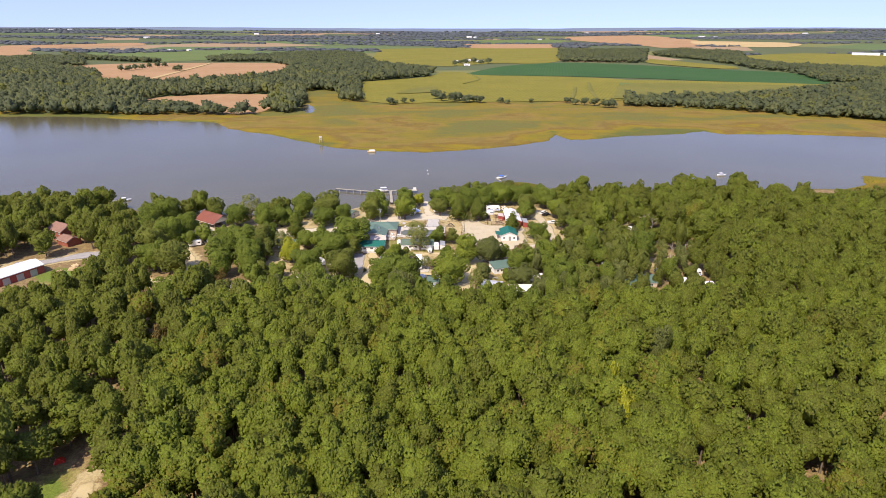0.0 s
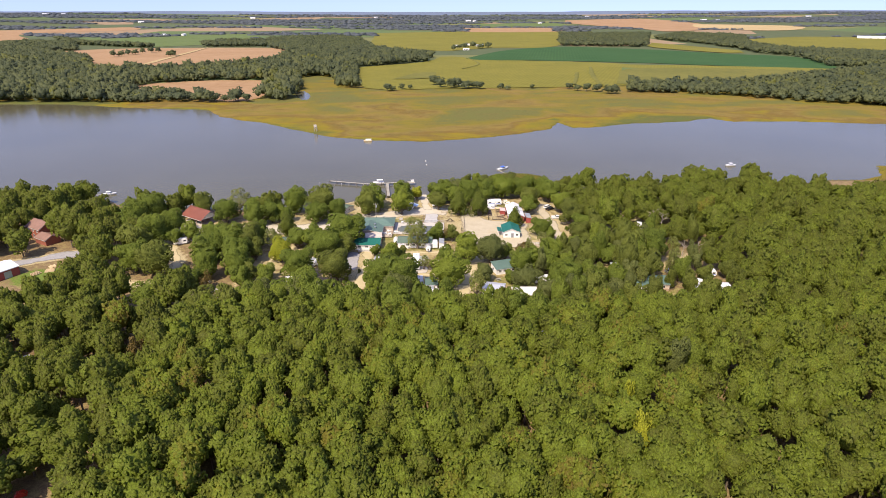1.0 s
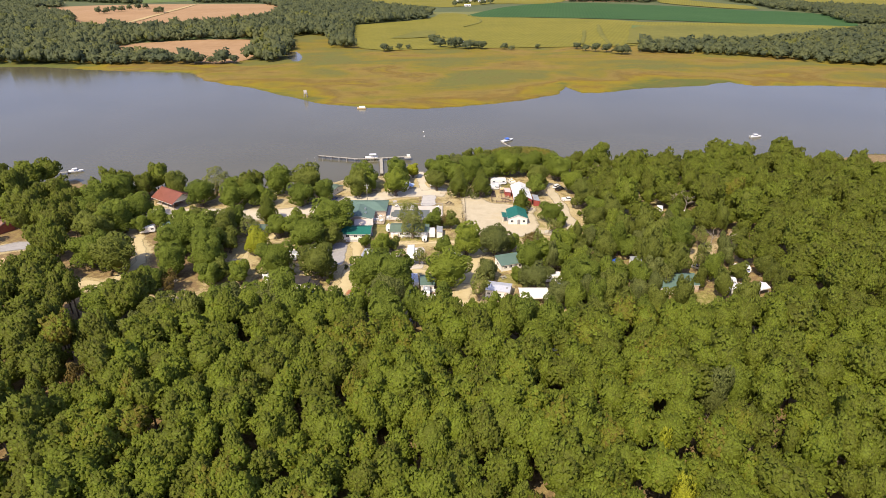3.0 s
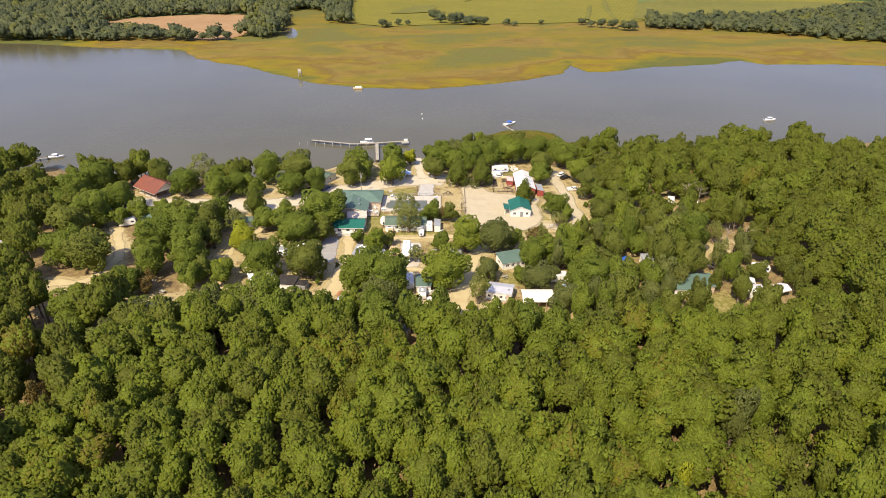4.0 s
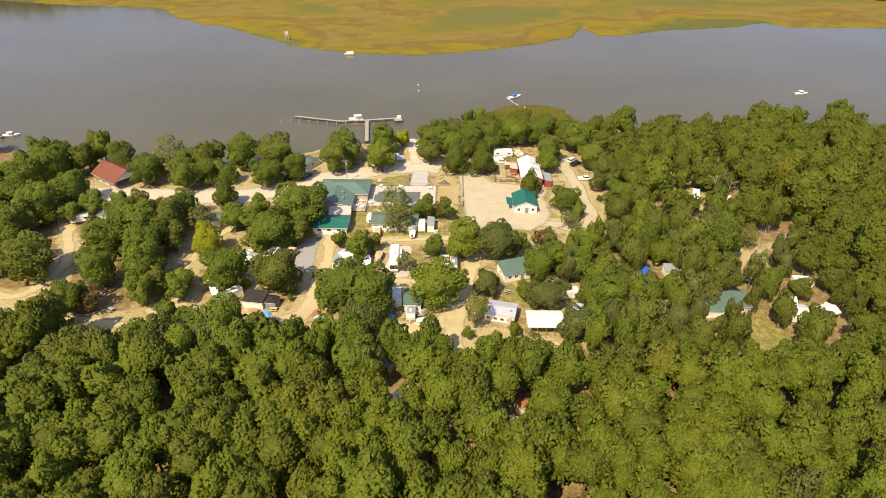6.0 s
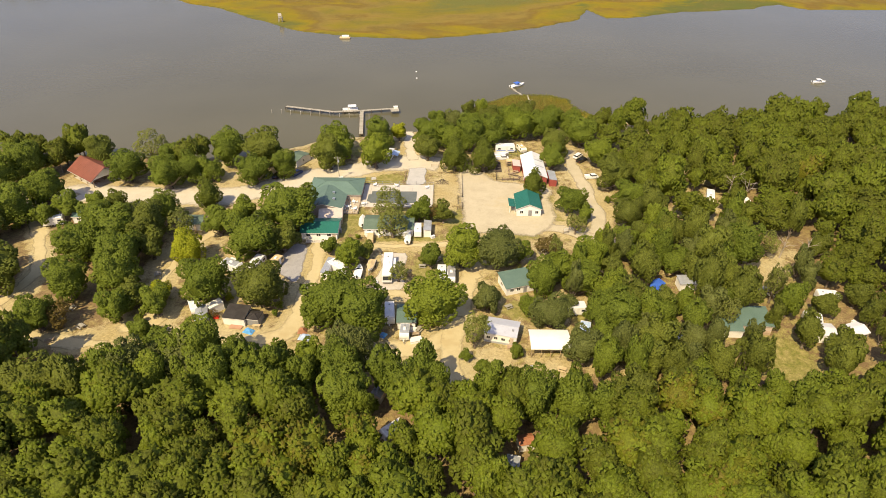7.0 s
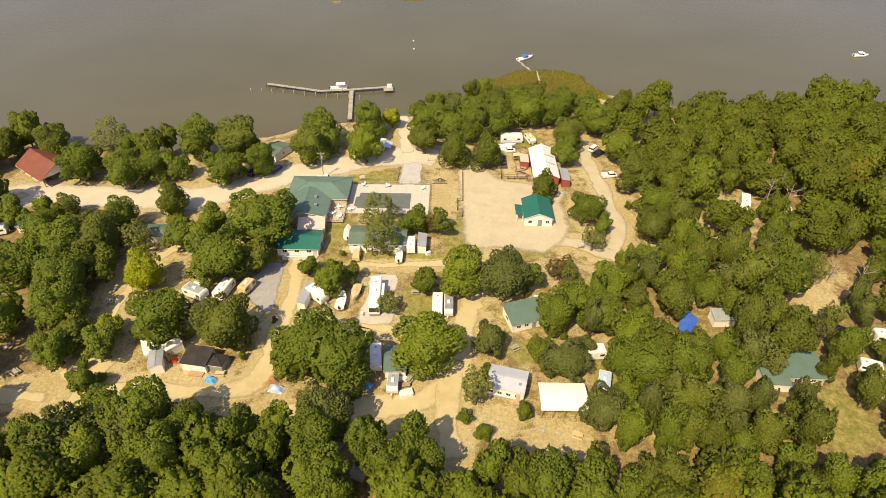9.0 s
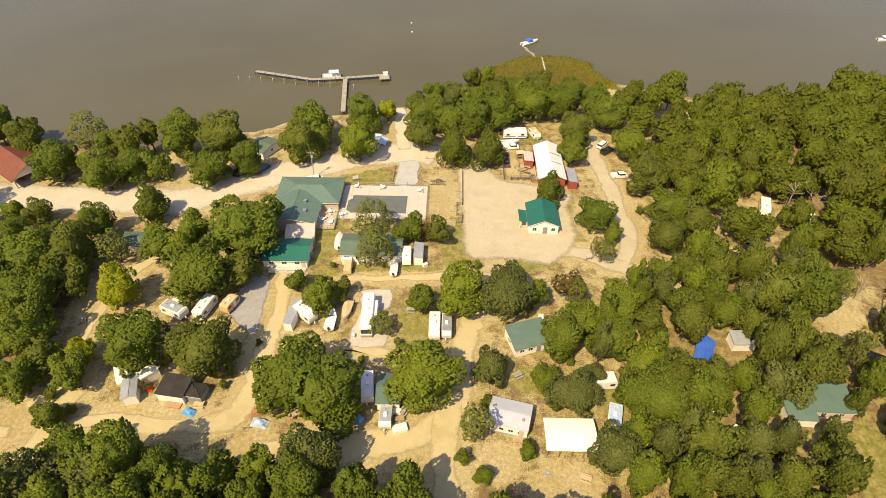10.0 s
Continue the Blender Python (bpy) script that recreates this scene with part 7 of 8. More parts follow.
def round_table(x, y, z, turn, words="white round plastic table on the timber deck", seats=4):
    """A white round garden table with its chairs."""
    ob = thing("garden_table", x, y, z, turn, words, "table", "white round tables")
    part("tabletop", Shape().tube((0, 0, 0.70), (0, 0, 0.74), 0.62, 0.62, 18).tube((0, 0, 0.66), (0, 0, 0.70), 0.56, 0.60, 18), WHITE_GEL, ob)
    for k in range(4):
        a = math.pi / 4 + k * math.pi / 2
        part("leg", Shape().tube((0.48 * math.cos(a), 0.48 * math.sin(a), 0), (0.30 * math.cos(a), 0.30 * math.sin(a), 0.68), 0.035, 0.03, 6), WHITE_GEL, ob)
    for k in range(seats):
        a = 90.0 * k
        c, s_ = math.cos(radians(turn + a)), math.sin(radians(turn + a))
        ch = thing("garden_chair", x + 0.98 * c, y + 0.98 * s_, z, turn + a + 90, "white plastic garden chair at a round table", "chair", "white garden chairs")
        part("seat", Shape().loft([rounded(0.44, 0.42, 0.42, 0.08, 2), rounded(0.46, 0.44, 0.46, 0.08, 2)]), WHITE_GEL, ch)
        part("backrest", Shape().box(0, -0.20, 0.46, 0.42, 0.04, 0.42, 0, 0.85, 0.0), WHITE_GEL, ch)
        for sx in (-0.18, 0.18):
            for sy in (-0.17, 0.17):
                part("leg", Shape().tube((sx * 1.1, sy * 1.1, 0), (sx, sy, 0.42), 0.022, 0.02, 5), WHITE_GEL, ch)


for x, y, a in ((-24.2, 263.6, 15), (-25.6, 260.4, 50), (-23.3, 259.2, 75)):
    round_table(x, y, 0.4, a)

pool = thing("swimming_pool", -10.8, 269.2, 0, 0, "closed swimming pool in a pale concrete terrace", "pool")
part("terrace", Shape().box(0, 0, 0, 22.6, 14.6, 0.16), CONCRETE, pool, "pale concrete terrace")
for i in range(5):
    part("joint", Shape().box(-9 + 4.5 * i, 0, 0.161, 0.06, 14.4, 0.004), TRIM_GREY, pool)
part("coping", Shape().box(-1.2, -1.2, 0.16, 15.4, 8.4, 0.07).box(-8.6, -1.8, 0.16, 2.6, 5.4, 0.07), CONCRETE, pool, "raised pool edge")
part("pool_cover", Shape().box(-1.2, -1.2, 0.20, 14.6, 7.6, 0.05).box(-8.4, -1.8, 0.20, 2.2, 4.6, 0.046), POOL_COVER, pool, "dark grey green winter cover")
for x, y in ((-18.9, 275.4), (-11.6, 275.2), (-1.6, 274.0), (-21.2, 262.9)):
    round_table(x, y, 0.16, 20 * x, "white round plastic table on the pool terrace", 2)
fence_line([(-22.2, 276.7), (0.6, 276.7), (0.6, 261.8), (-12, 261.8)], "grey chain fence round the pool", 1.3, 2.8, 2, TRIM_GREY)
fence_line([(-0.6, 290.5), (8.8, 289.6)], "wooden post and rail fence beside the drive", 1.0, 2.4)
fence_line([(10.0, 283.5), (10.0, 268.5), (8.5, 268.5), (8.5, 263.9), (10.0, 263.7), (9.8, 260.7), (8.4, 260.7)], "dark post and rail fence at the lot", 1.0, 2.2, 2, DARK_WOOD)
cf = thing("climbing_frame", 3.4, 278.2, 0, 0, "low dark timber climbing frame on the play yard", "climbing frame")
for k in range(7):
    u = -1 + k / 3
    part("bar", Shape().tube((2.1 * u, -0.7, 0.04), (0.5 * u, 0.1, 1.5 - 0.25 * abs(u)), 0.07, 0.06, 6), DARK_WOOD, cf)
    part("bar", Shape().tube((2.1 * u, 0.8, 0.04), (0.5 * u, 0.1, 1.5 - 0.25 * abs(u)), 0.07, 0.06, 6), DARK_WOOD, cf)
part("ridge_beam", Shape().tube((-0.6, 0.1, 1.3), (0, 0.1, 1.54), 0.08, 0.08, 6).tube((0, 0.1, 1.54), (0.6, 0.1, 1.3), 0.08, 0.08, 6), DARK_WOOD, cf)
part("base_rail", Shape().box(0, -0.72, 0, 4.4, 0.14, 0.14), DARK_WOOD, cf)
fence_line([(-9.2, 286), (-9.4, 278.4)], "low wooden rail on the lawn", 0.9, 2.4)

cabin = thing("bath_house", -31.2, 246.9, 0, 0, "low cabin with a bright green metal roof and white walls", "bath house")
house_body(cabin, 10.0, 7.2, 2.5, 1.2, TEAL_ROOF, WHITE_WALL, "gable", 0.45)
for k in range(3):
    window(cabin, -3.2 + 3.0 * k, -3.6, 1.1, 1.1, 0.8, "s")
door(cabin, 4.2, -3.6, 0.9, 2.05, "s", TAN_WALL)
part("porch_floor", Shape().box(0.6, -4.6, 0, 8.6, 1.8, 0.22), CONCRETE, cabin)
for k in range(5):
    part("porch_rail_post", Shape().box(-3.4 + 2 * k, -5.4, 0.22, 0.1, 0.1, 0.9), WHITE_WALL, cabin)
part("porch_rail", Shape().box(0.6, -5.4, 1.1, 8.2, 0.08, 0.08), WHITE_WALL, cabin)
part("air_unit", Shape().box(5.35, 0.5, 0, 0.7, 0.9, 0.9), TRIM_GREY, cabin)

shop = thing("camp_shop", 30.0, 261.6, 0, 90, "white gabled camp shop with green metal roof", "shop")
house_body(shop, 8.8, 7.2, 2.8, 1.5, TEAL_ROOF, WHITE_WALL, "gable", 0.35)
door(shop, -4.4, -0.4, 1.1, 2.1, "w", TRIM_GREY)
window(shop, -4.4, 2.2, 1.0, 0.9, 0.9, "w")
window(shop, -4.4, -2.4, 1.0, 0.9, 0.9, "w")
for k in range(2):
    window(shop, -2.2 + 4.0 * k, -3.6, 1.0, 1.2, 1.0, "s")
porch = thing("shop_porch", 25.2, 261.2, 0, 90, "small green-roofed porch beside the shop", "porch")
house_body(porch, 4.4, 2.0, 2.3, 0.3, TEAL_ROOF, WHITE_WALL, "shed", 0.15, open_sides=True)
for sx in (-2, 2):
    for sy in (-0.8, 0.8):
        post(porch, sx, sy, 2.3, 0.12, WHITE_WALL)
part("porch_floor", Shape().box(-0.4, 0.6, 0, 5.6, 3.2, 0.12), CONCRETE, porch)

# ---- barn and its yard ----
barn = thing("barn", 34.4, 285.6, 0, 90, "long barn with white metal roof and red board walls", "barn")
house_body(barn, 16.6, 7.0, 3.0, 1.5, WHITE_METAL, RED_WALL, "gable", 0.3)
door(barn, -8.3, 0, 2.6, 2.5, "w", WHITE_WALL)
for k in (-2.2, 2.2):
    part("roof_brace", Shape().box(k, -1.6, 4.05, 0.2, 3.0, 0.12, 0, 1.0, 0.38), GREY_METAL, barn)
part("sign_board", Shape().box(-4, 3.58, 1.2, 4.0, 0.06, 0.9), WHITE_WALL, barn)
lean = thing("lean_to_shed", 40.0, 279.8, 0, 90, "narrow red shed with grey metal roof", "shed")
house_body(lean, 6.4, 2.3, 2.3, 0.35, GREY_METAL, RED_WALL, "shed", 0.12)
booth = thing("feed_booth", 28.9, 289.0, 0, 90, "small red booth with a pinkish flat roof", "booth")
house_body(booth, 4.4, 2.3, 2.3, 0.25, mat("faded pink roofing", (0.50, 0.38, 0.36), (0.62, 0.50, 0.47), 0.7, 5.0, 0.7), RED_WALL, "shed", 0.2)
door(booth, -0.4, -1.15, 1.2, 1.9, "s", DARK_WOOD)
fence_line([(21.8, 298), (21.6, 280.4), (31.2, 280.2)], "dark wooden pen fence round the barn yard", 1.3, 2.0, 3, DARK_WOOD)
fence_line([(21.8, 298), (30.4, 299)], "dark wooden back fence of the barn yard", 1.3, 2.0, 3, DARK_WOOD)
fence_line([(26.2, 281), (26.2, 290)], "inner wooden fence of the pen", 1.1, 2.2, 2)
for k in range(4):
    st = thing("timber_stack", 22.9, 287.2 + 2.0 * k, 0, 0, "stack of dark sawn timbers in the pen", "timber stack", "timber stacks")
    for j in range(3):
        part("beam", Shape().box(0, -0.45 + 0.45 * j, 0, 1.8, 0.36, 0.35), DARK_WOOD, st)
        part("beam", Shape().box(0, -0.22 + 0.4 * j - 0.2, 0.35, 1.7, 0.3, 0.3), DARK_WOOD, st)
for k, (x, y, a, w) in enumerate(((26.9, 285.6, 12, 2.2), (28.4, 284.0, -25, 1.8), (27.4, 281.6, 4, 3.4), (29.6, 282.4, 60, 1.6), (24.6, 281.4, 0, 2.4))):
    st = thing("plank_heap", x, y, 0, a, "heap of brown sawn planks on bare dirt", "plank heap", "plank heaps")
    for j in range(5):
        part("plank", Shape().box(0.08 * ((j * 5) % 3), -0.5 + 0.25 * j, 0.03 + 0.12 * (j % 2), w, 0.22, 0.10, 4 * ((j * 7) % 3)), WOOD if (j + k) % 2 else DARK_WOOD, st)
for k, (x, y) in enumerate(((27.0, 288.2), (25.6, 286.6), (29.4, 287.0))):
    st = thing("trestle", x, y, 0, 35 * k, "yellow timber trestle in the pen", "trestle", "trestles")
    part("top_beam", Shape().box(0, 0, 0.85, 1.8, 0.14, 0.12), WOOD, st)
    for sx in (-0.75, 0.75):
        for sy in (-1, 1):
            part("leg", Shape().tube((sx, sy * 0.38, 0), (sx, sy * 0.04, 0.86), 0.05, 0.05, 4), WOOD, st)
play = thing("wooden_frame", 26.6, 291.6, 0, 10, "yellow timber climbing frame in the pen", "climbing frame")
for sx in (-0.9, 0.9):
    for sy in (-0.7, 0.7):
        part("post", Shape().box(sx, sy, 0, 0.16, 0.16, 2.2), WOOD, play)
part("platform", Shape().box(0, 0, 1.1, 1.9, 1.5, 0.1), WOOD, play)
part("roof", Shape().slab([(-1.1, -0.9, 2.2), (1.1, -0.9, 2.2), (1.1, 0, 2.8), (-1.1, 0, 2.8)], 0.06).slab([(1.1, 0.9, 2.2), (-1.1, 0.9, 2.2), (-1.1, 0, 2.8), (1.1, 0, 2.8)], 0.06), TAN_COVER, play)
for x, y, a in ((27.2, 284.6, 20), (28.6, 286.2, -30)):
    picnic_table(x, y, 0, a)
part("drum", Shape().tube((0, 0, 0), (0, 0, 0.9), 0.3, 0.3, 12), WHITE_METAL, thing("oil_drum", 31.0, 281.0, 0, 0, "white steel drum by the barn door", "drum"))

# ---- cabins and canopies ----
c3 = thing("green_roof_cabin", 23.2, 222.2, 0, 18, "square cabin with pale green roof and white walls", "cabin", "cabins")
house_body(c3, 7.6, 5.6, 2.3, 0.8, GREEN_ROOF, WHITE_WALL, "shed", 0.3, ribs=False)
door(c3, 1.2, -2.8, 0.9, 2.0, "s", TRIM_GREY)
for k in (-2.4, -0.6, 2.8):
    window(c3, k, -2.8, 1.0, 0.9, 0.8, "s")
window(c3, -3.8, 0.5, 1.0, 1.2, 0.8, "w")

mh = thing("mobile_home", 18.3, 203.6, 0, -14, "white mobile home with pale metal roof", "mobile home")
house_body(mh, 7.2, 5.4, 2.6, 0.55, mat("pale lilac grey metal", (0.44, 0.45, 0.50), (0.56, 0.57, 0.62), 0.5, 6.0, 0.45, 0.2, bump=0.1), WHITE_WALL, "gable", 0.15)
for k in range(4):
    window(mh, -2.7 + 1.7 * k, -2.7, 1.1, 0.8, 0.7, "s")
part("roof_hatch", Shape().box(2.6, -1.0, 3.05, 0.5, 0.6, 0.14), TRIM_GREY, mh)
part("skirting", Shape().box(0, -2.76, 0, 7.2, 0.08, 0.5), GREY_METAL, mh)
part("porch_step", Shape().box(2.6, -3.3, 0, 1.6, 1.1, 0.35), WOOD, mh)
door(mh, 2.6, -2.72, 0.85, 2.0, "s", TAN_WALL, 0.3)

shed = canopy_tent(28.5, 199.6, 0, 8.6, 6.0, 2.7, 0.55, CREAM_METAL, "big cream white metal canopy over an open bay", 5, "open_shed", back=True)
part("rear_wall", Shape().box(0, 2.7, 0, 8.2, 0.08, 2.5), TAN_WALL, shed)
part("fire_ring", Shape().loft([[(0.45 * math.cos(i), 0.45 * math.sin(i), 0) for i in np.linspace(0, 6.283, 13)[:-1]], [(0.42 * math.cos(i), 0.42 * math.sin(i), 0.3) for i in np.linspace(0, 6.283, 13)[:-1]],
                                [(0.34 * math.cos(i), 0.34 * math.sin(i), 0.3) for i in np.linspace(0, 6.283, 13)[:-1]], [(0.34 * math.cos(i), 0.34 * math.sin(i), 0.02) for i in np.linspace(0, 6.283, 13)[:-1]]]), GREY_METAL,
     thing("fire_pit", 24.2, 193.7, 0, 0, "round steel fire pit on bare earth", "fire pit"))

c4 = thing("green_roof_cabin", 77.3, 208.4, 0, -2, "cabin with grey green roof at the clearing", "cabin", "cabins")
house_body(c4, 6.8, 5.6, 2.3, 0.8, GREEN_ROOF, TAN_WALL, "shed", 0.3, ribs=False)
part("woodpile", Shape().box(0.2, -3.3, 0, 5.6, 0.5, 0.9), WOOD, c4)
for k in (-1.8, 1.4):
    window(c4, k, -2.8, 1.0, 0.9, 0.8, "s")
c4b = thing("green_roof_annex", 71.0, 206.2, 0, -2, "low annex with grey green roof beside the cabin", "annex")
house_body(c4b, 4.8, 4.6, 2.1, 0.5, GREEN_ROOF, WHITE_WALL, "shed", 0.2, ribs=False)

gl = thing("grey_roof_cabin", 90.8, 204.6, 0, -8, "long low cabin with light grey metal roof", "cabin", "cabins")
house_body(gl, 6.0, 4.2, 2.3, 0.5, mat("light grey roofing", (0.48, 0.48, 0.50), (0.60, 0.60, 0.62), 0.6, 5.0, 0.6), WHITE_WALL, "gable", 0.2)
window(gl, 1.5, -2.3, 1.0, 1.0, 0.8, "s")
door(gl, -1.5, -2.3, 0.9, 2.0, "s", TRIM_GREY)
canopy_tent(99.2, 204.8, 20, 3.8, 3.8, 2.2, 0.7, WHITE_METAL, "white peaked shade canopy on posts", 2, "shade_canopy", "gable", CHROME)
camper(91.8, 209.4, -20, 4.2, 2.2, 2.5, "small white camper behind the grey cabin")
camper(99.6, 217.8, -8, 5.0, 2.4, 2.6, "white camper in the eastern clearing", stripe=BLUE_TARP)

for x, y, w, d, a, m, words in ((-69.8, 249.8, 7.0, 4.8, 0, DARK_GREEN_ROOF, "small cabin with dark green roof under trees"), (-103.4, 253.4, 5.6, 4.8, 4, GREEN_ROOF, "green roofed hut at the western lane"),
                                (-48.2, 293.2, 5.0, 7.4, -28, DARK_GREEN_ROOF, "grey green roofed hut by the river bank"), (-3.9, 208.6, 4.0, 6.2, 2, GREEN_ROOF, "small cabin with muted teal roof")):
    c = thing("small_cabin", x, y, 0, a, words, "cabin", "cabins")
    house_body(c, w, d, 2.3, 0.7, m, WHITE_WALL, "gable", 0.3)
    door(c, w * 0.2, -d / 2, 0.85, 2.0, "s", TAN_WALL)
    window(c, -w * 0.22, -d / 2, 1.0, 0.8, 0.8, "s")
    window(c, w / 2, 0, 1.0, 0.8, 0.8, "e")
ph = thing("pool_bungalow", -11.6, 249.2, 0, 0, "long low bungalow with grey green shingle roof", "bungalow")
house_body(ph, 14.0, 7.2, 2.4, 1.0, DARK_GREEN_ROOF, WHITE_WALL, "gable", 0.35, ribs=False)
for k in range(5):
    window(ph, -5.6 + 2.6 * k, -3.6, 1.0, 1.0, 0.9, "s")
door(ph, 5.6, -3.6, 0.9, 2.0, "s", WHITE_WALL)
for k, x in enumerate((-17.1, -6.2)):
    b = thing("utility_box", x, 245.2, 0, 0, "white storage box in front of the bungalow", "storage box", "storage boxes")
    part("body", Shape().box(0, 0, 0, 2.2, 1.2, 1.5), WHITE_WALL, b)
    part("lid", Shape().box(0, 0, 1.5, 2.4, 1.4, 0.1), WHITE_METAL, b)

pav = thing("red_roof_pavilion", -113.6, 280.0, 0, -35, "open picnic pavilion with rust red metal roof", "pavilion")
house_body(pav, 14.4, 10.2, 3.1, 2.9, RED_ROOF, WHITE_WALL, "gable", 0.5, open_sides=True)
part("gable_end", Shape().add([(6.7, -4.6, 2.85), (6.7, 4.6, 2.85), (6.7, 0, 5.3), (6.58, -4.6, 2.85), (6.58, 4.6, 2.85), (6.58, 0, 5.3)], [(0, 1, 2), (5, 4, 3), (0, 3, 4, 1), (1, 4, 5, 2), (2, 5, 3, 0)]), WHITE_WALL, pav, "white boarded gable")
part("gable_end", Shape().add([(-6.7, -4.6, 2.85), (-6.7, 4.6, 2.85), (-6.7, 0, 5.3), (-6.58, -4.6, 2.85), (-6.58, 4.6, 2.85), (-6.58, 0, 5.3)], [(2, 1, 0), (3, 4, 5), (1, 4, 3, 0), (2, 5, 4, 1), (0, 3, 5, 2)]), WHITE_WALL, pav, "white boarded gable")
part("floor_slab", Shape().box(0, 0, 0, 13.2, 9.2, 0.12), CONCRETE, pav)
for sx in (-6.5, -2.2, 2.2, 6.5):
    for sy in (-4.5, 4.5):
        post(pav, sx, sy, 2.85, 0.22, WOOD)
for x, y in ((-3.6, -1.5), (0, -1.5), (3.6, -1.5), (-1.8, 1.8), (2.2, 1.8)):
    c, s = math.cos(radians(-35)), math.sin(radians(-35))
    picnic_table(-113.6 + c * x - s * y, 279.0 + s * x + c * y, 0.12, -35)

# ---- farm edge to the west ----
wb = thing("white_roof_barn", -168.0, 214.2, 0, 62, "long barn with white metal roof and red walls", "barn")
house_body(wb, 17.0, 10.0, 3.4, 1.3, WHITE_METAL, RED_WALL, "gable", 0.3)
for k in range(3):
    door(wb, -5.5 + 5.0 * k, -5.0, 2.6, 2.6, "s", GREY_METAL)
rh = thing("brick_house", -175.5, 259.5, 0, -30, "two-storey red brick house with faded brown roof", "house")
BROWN_SHINGLE = mat("faded brown shingles", (0.20, 0.115, 0.090), (0.28, 0.165, 0.130), 0.6, 6.0, 0.85, bump=0.3)
house_body(rh, 10.5, 8.0, 5.2, 2.2, BROWN_SHINGLE, BRICK_WALL, "gable", 0.4, ribs=False)
for z in (1.0, 3.6):
    for k in range(3):
        window(rh, -3.4 + 3.4 * k, -4.0, z, 1.0, 1.3, "s")
part("chimney", Shape().box(3.6, 1.2, 5.6, 0.9, 0.7, 2.8).box(3.6, 1.2, 8.4, 1.05, 0.85, 0.15), BRICK_WALL, rh, "brick chimney")
rw = thing("house_wing", -169.0, 252.0, 0, -30, "single-storey red wing of the brick house", "house wing")
house_body(rw, 8.0, 6.0, 2.7, 1.4, BROWN_SHINGLE, BRICK_WALL, "gable", 0.4, ribs=False)
gp = thing("garden_pool", -166.5, 270.5, 0, 0, "round blue above-ground garden pool", "pool")
ringp = [(3.0 * math.cos(i * math.pi / 12), 3.0 * math.sin(i * math.pi / 12)) for i in range(24)]
part("pool_wall", Shape().loft([[(x, y, 0) for x, y in ringp], [(x, y, 1.2) for x, y in ringp], [(x * 0.94, y * 0.94, 1.2) for x, y in ringp], [(x * 0.94, y * 0.94, 0.9) for x, y in ringp]]), LIGHT_BLUE_TARP, gp)
part("pool_cover", Shape().slab([(x * 0.95, y * 0.95, 1.05) for x, y in ringp], 0.05), BLUE_TARP, gp, "blue pool cover")
for k, (x, y, a) in enumerate(((-150, 222, 20), (-153.5, 219, 70), (-151, 225.5, -40))):
    p = thing("lumber_pile", x, y, 0, a, "heap of tan boards beside the barn", "lumber pile", "lumber piles")
    for j in range(6):
        part("board", Shape().box(0, -0.9 + 0.36 * j, 0.0, 3.4 - 0.3 * (j % 3), 0.3, 0.35 + 0.2 * ((j * 7) % 3)), TAN_COVER, p)

# ---- campers, motorhomes and boats on the pitches ----
camper(-10.1, 227.7, -88, 10.2, 2.45, 3.1, "long white motorhome on a gravel pitch", motor=True, stripe=TRIM_GREY, slide=True, group="motorhomes")
camper(-3.2, 246.8, 92, 5.0, 2.1, 2.5, "white camper beside the bungalow", stripe=TRIM_GREY)
b = thing("metal_roof_shed", -0.4, 247.6, 0, 90, "narrow shed with silvery metal roof", "shed", "sheds")
house_body(b, 5.2, 2.0, 2.2, 0.3, GREY_METAL, WHITE_WALL, "shed", 0.12)
camper(-23.4, 227.9, -40, 5.6, 2.4, 2.7, "white camper with porch under a maple", slide=True)
b = thing("metal_roof_shelter", -25.9, 227.4, 0, 82, "long shelter with grey metal roof", "shelter", "sheds")
house_body(b, 6.8, 1.7, 2.2, 0.2, GREY_METAL, WHITE_WALL, "shed", 0.1)
camper(4.1, 224.9, -90, 6.4, 2.3, 2.7, "white camper with grey trim", stripe=TRIM_GREY)
camper(6.6, 225.0, -90, 5.6, 2.0, 2.5, "dark roofed camper beside another", roof=TRIM_GREY)
camper(-8.0, 209.4, -84, 6.2, 2.3, 2.75, "white camper shaded by a big oak", stripe=RED_PAINT)
camper(-4.0, 203.0, -90, 4.0, 2.2, 2.4, "small white camper with grey roof", roof=GREY_METAL)
camper(-55.2, 211.0, -60, 4.4, 2.3, 2.5, "white camper under oak branches")
b = thing("metal_roof_shelter", -52.4, 208.0, 0, -72, "silvery corrugated lean-to over a camper", "shelter", "sheds")
house_body(b, 5.4, 2.6, 2.2, 0.35, GREY_METAL, WHITE_WALL, "gable", 0.12)
b = thing("metal_roof_shelter", -50.4, 211.4, 0, 45, "small lean-to with pale metal roof", "shelter", "sheds")
house_body(b, 3.4, 1.8, 2.1, 0.2, CREAM_METAL, WHITE_WALL, "shed", 0.1)
b = thing("black_roof_cabin", -44.0, 208.2, 0, -8, "small white cabin with black roof", "cabin", "cabins")
house_body(b, 5.2, 4.2, 2.2, 0.5, BLACK_ROOF, WHITE_WALL, "shed", 0.2, ribs=False)
part("porch", Shape().box(0.6, -2.6, 0, 3.0, 1.4, 0.25), mat("reddish decking", (0.36, 0.20, 0.13), (0.46, 0.28, 0.19), 0.8, 7.0, 0.85), b, "reddish wooden porch")
door(b, 0.6, -2.0, 0.85, 2.0, "s", TAN_WALL)
b = thing("black_roof_shed", -39.8, 207.6, 0, -8, "shed with black rubber roof", "shed", "sheds")
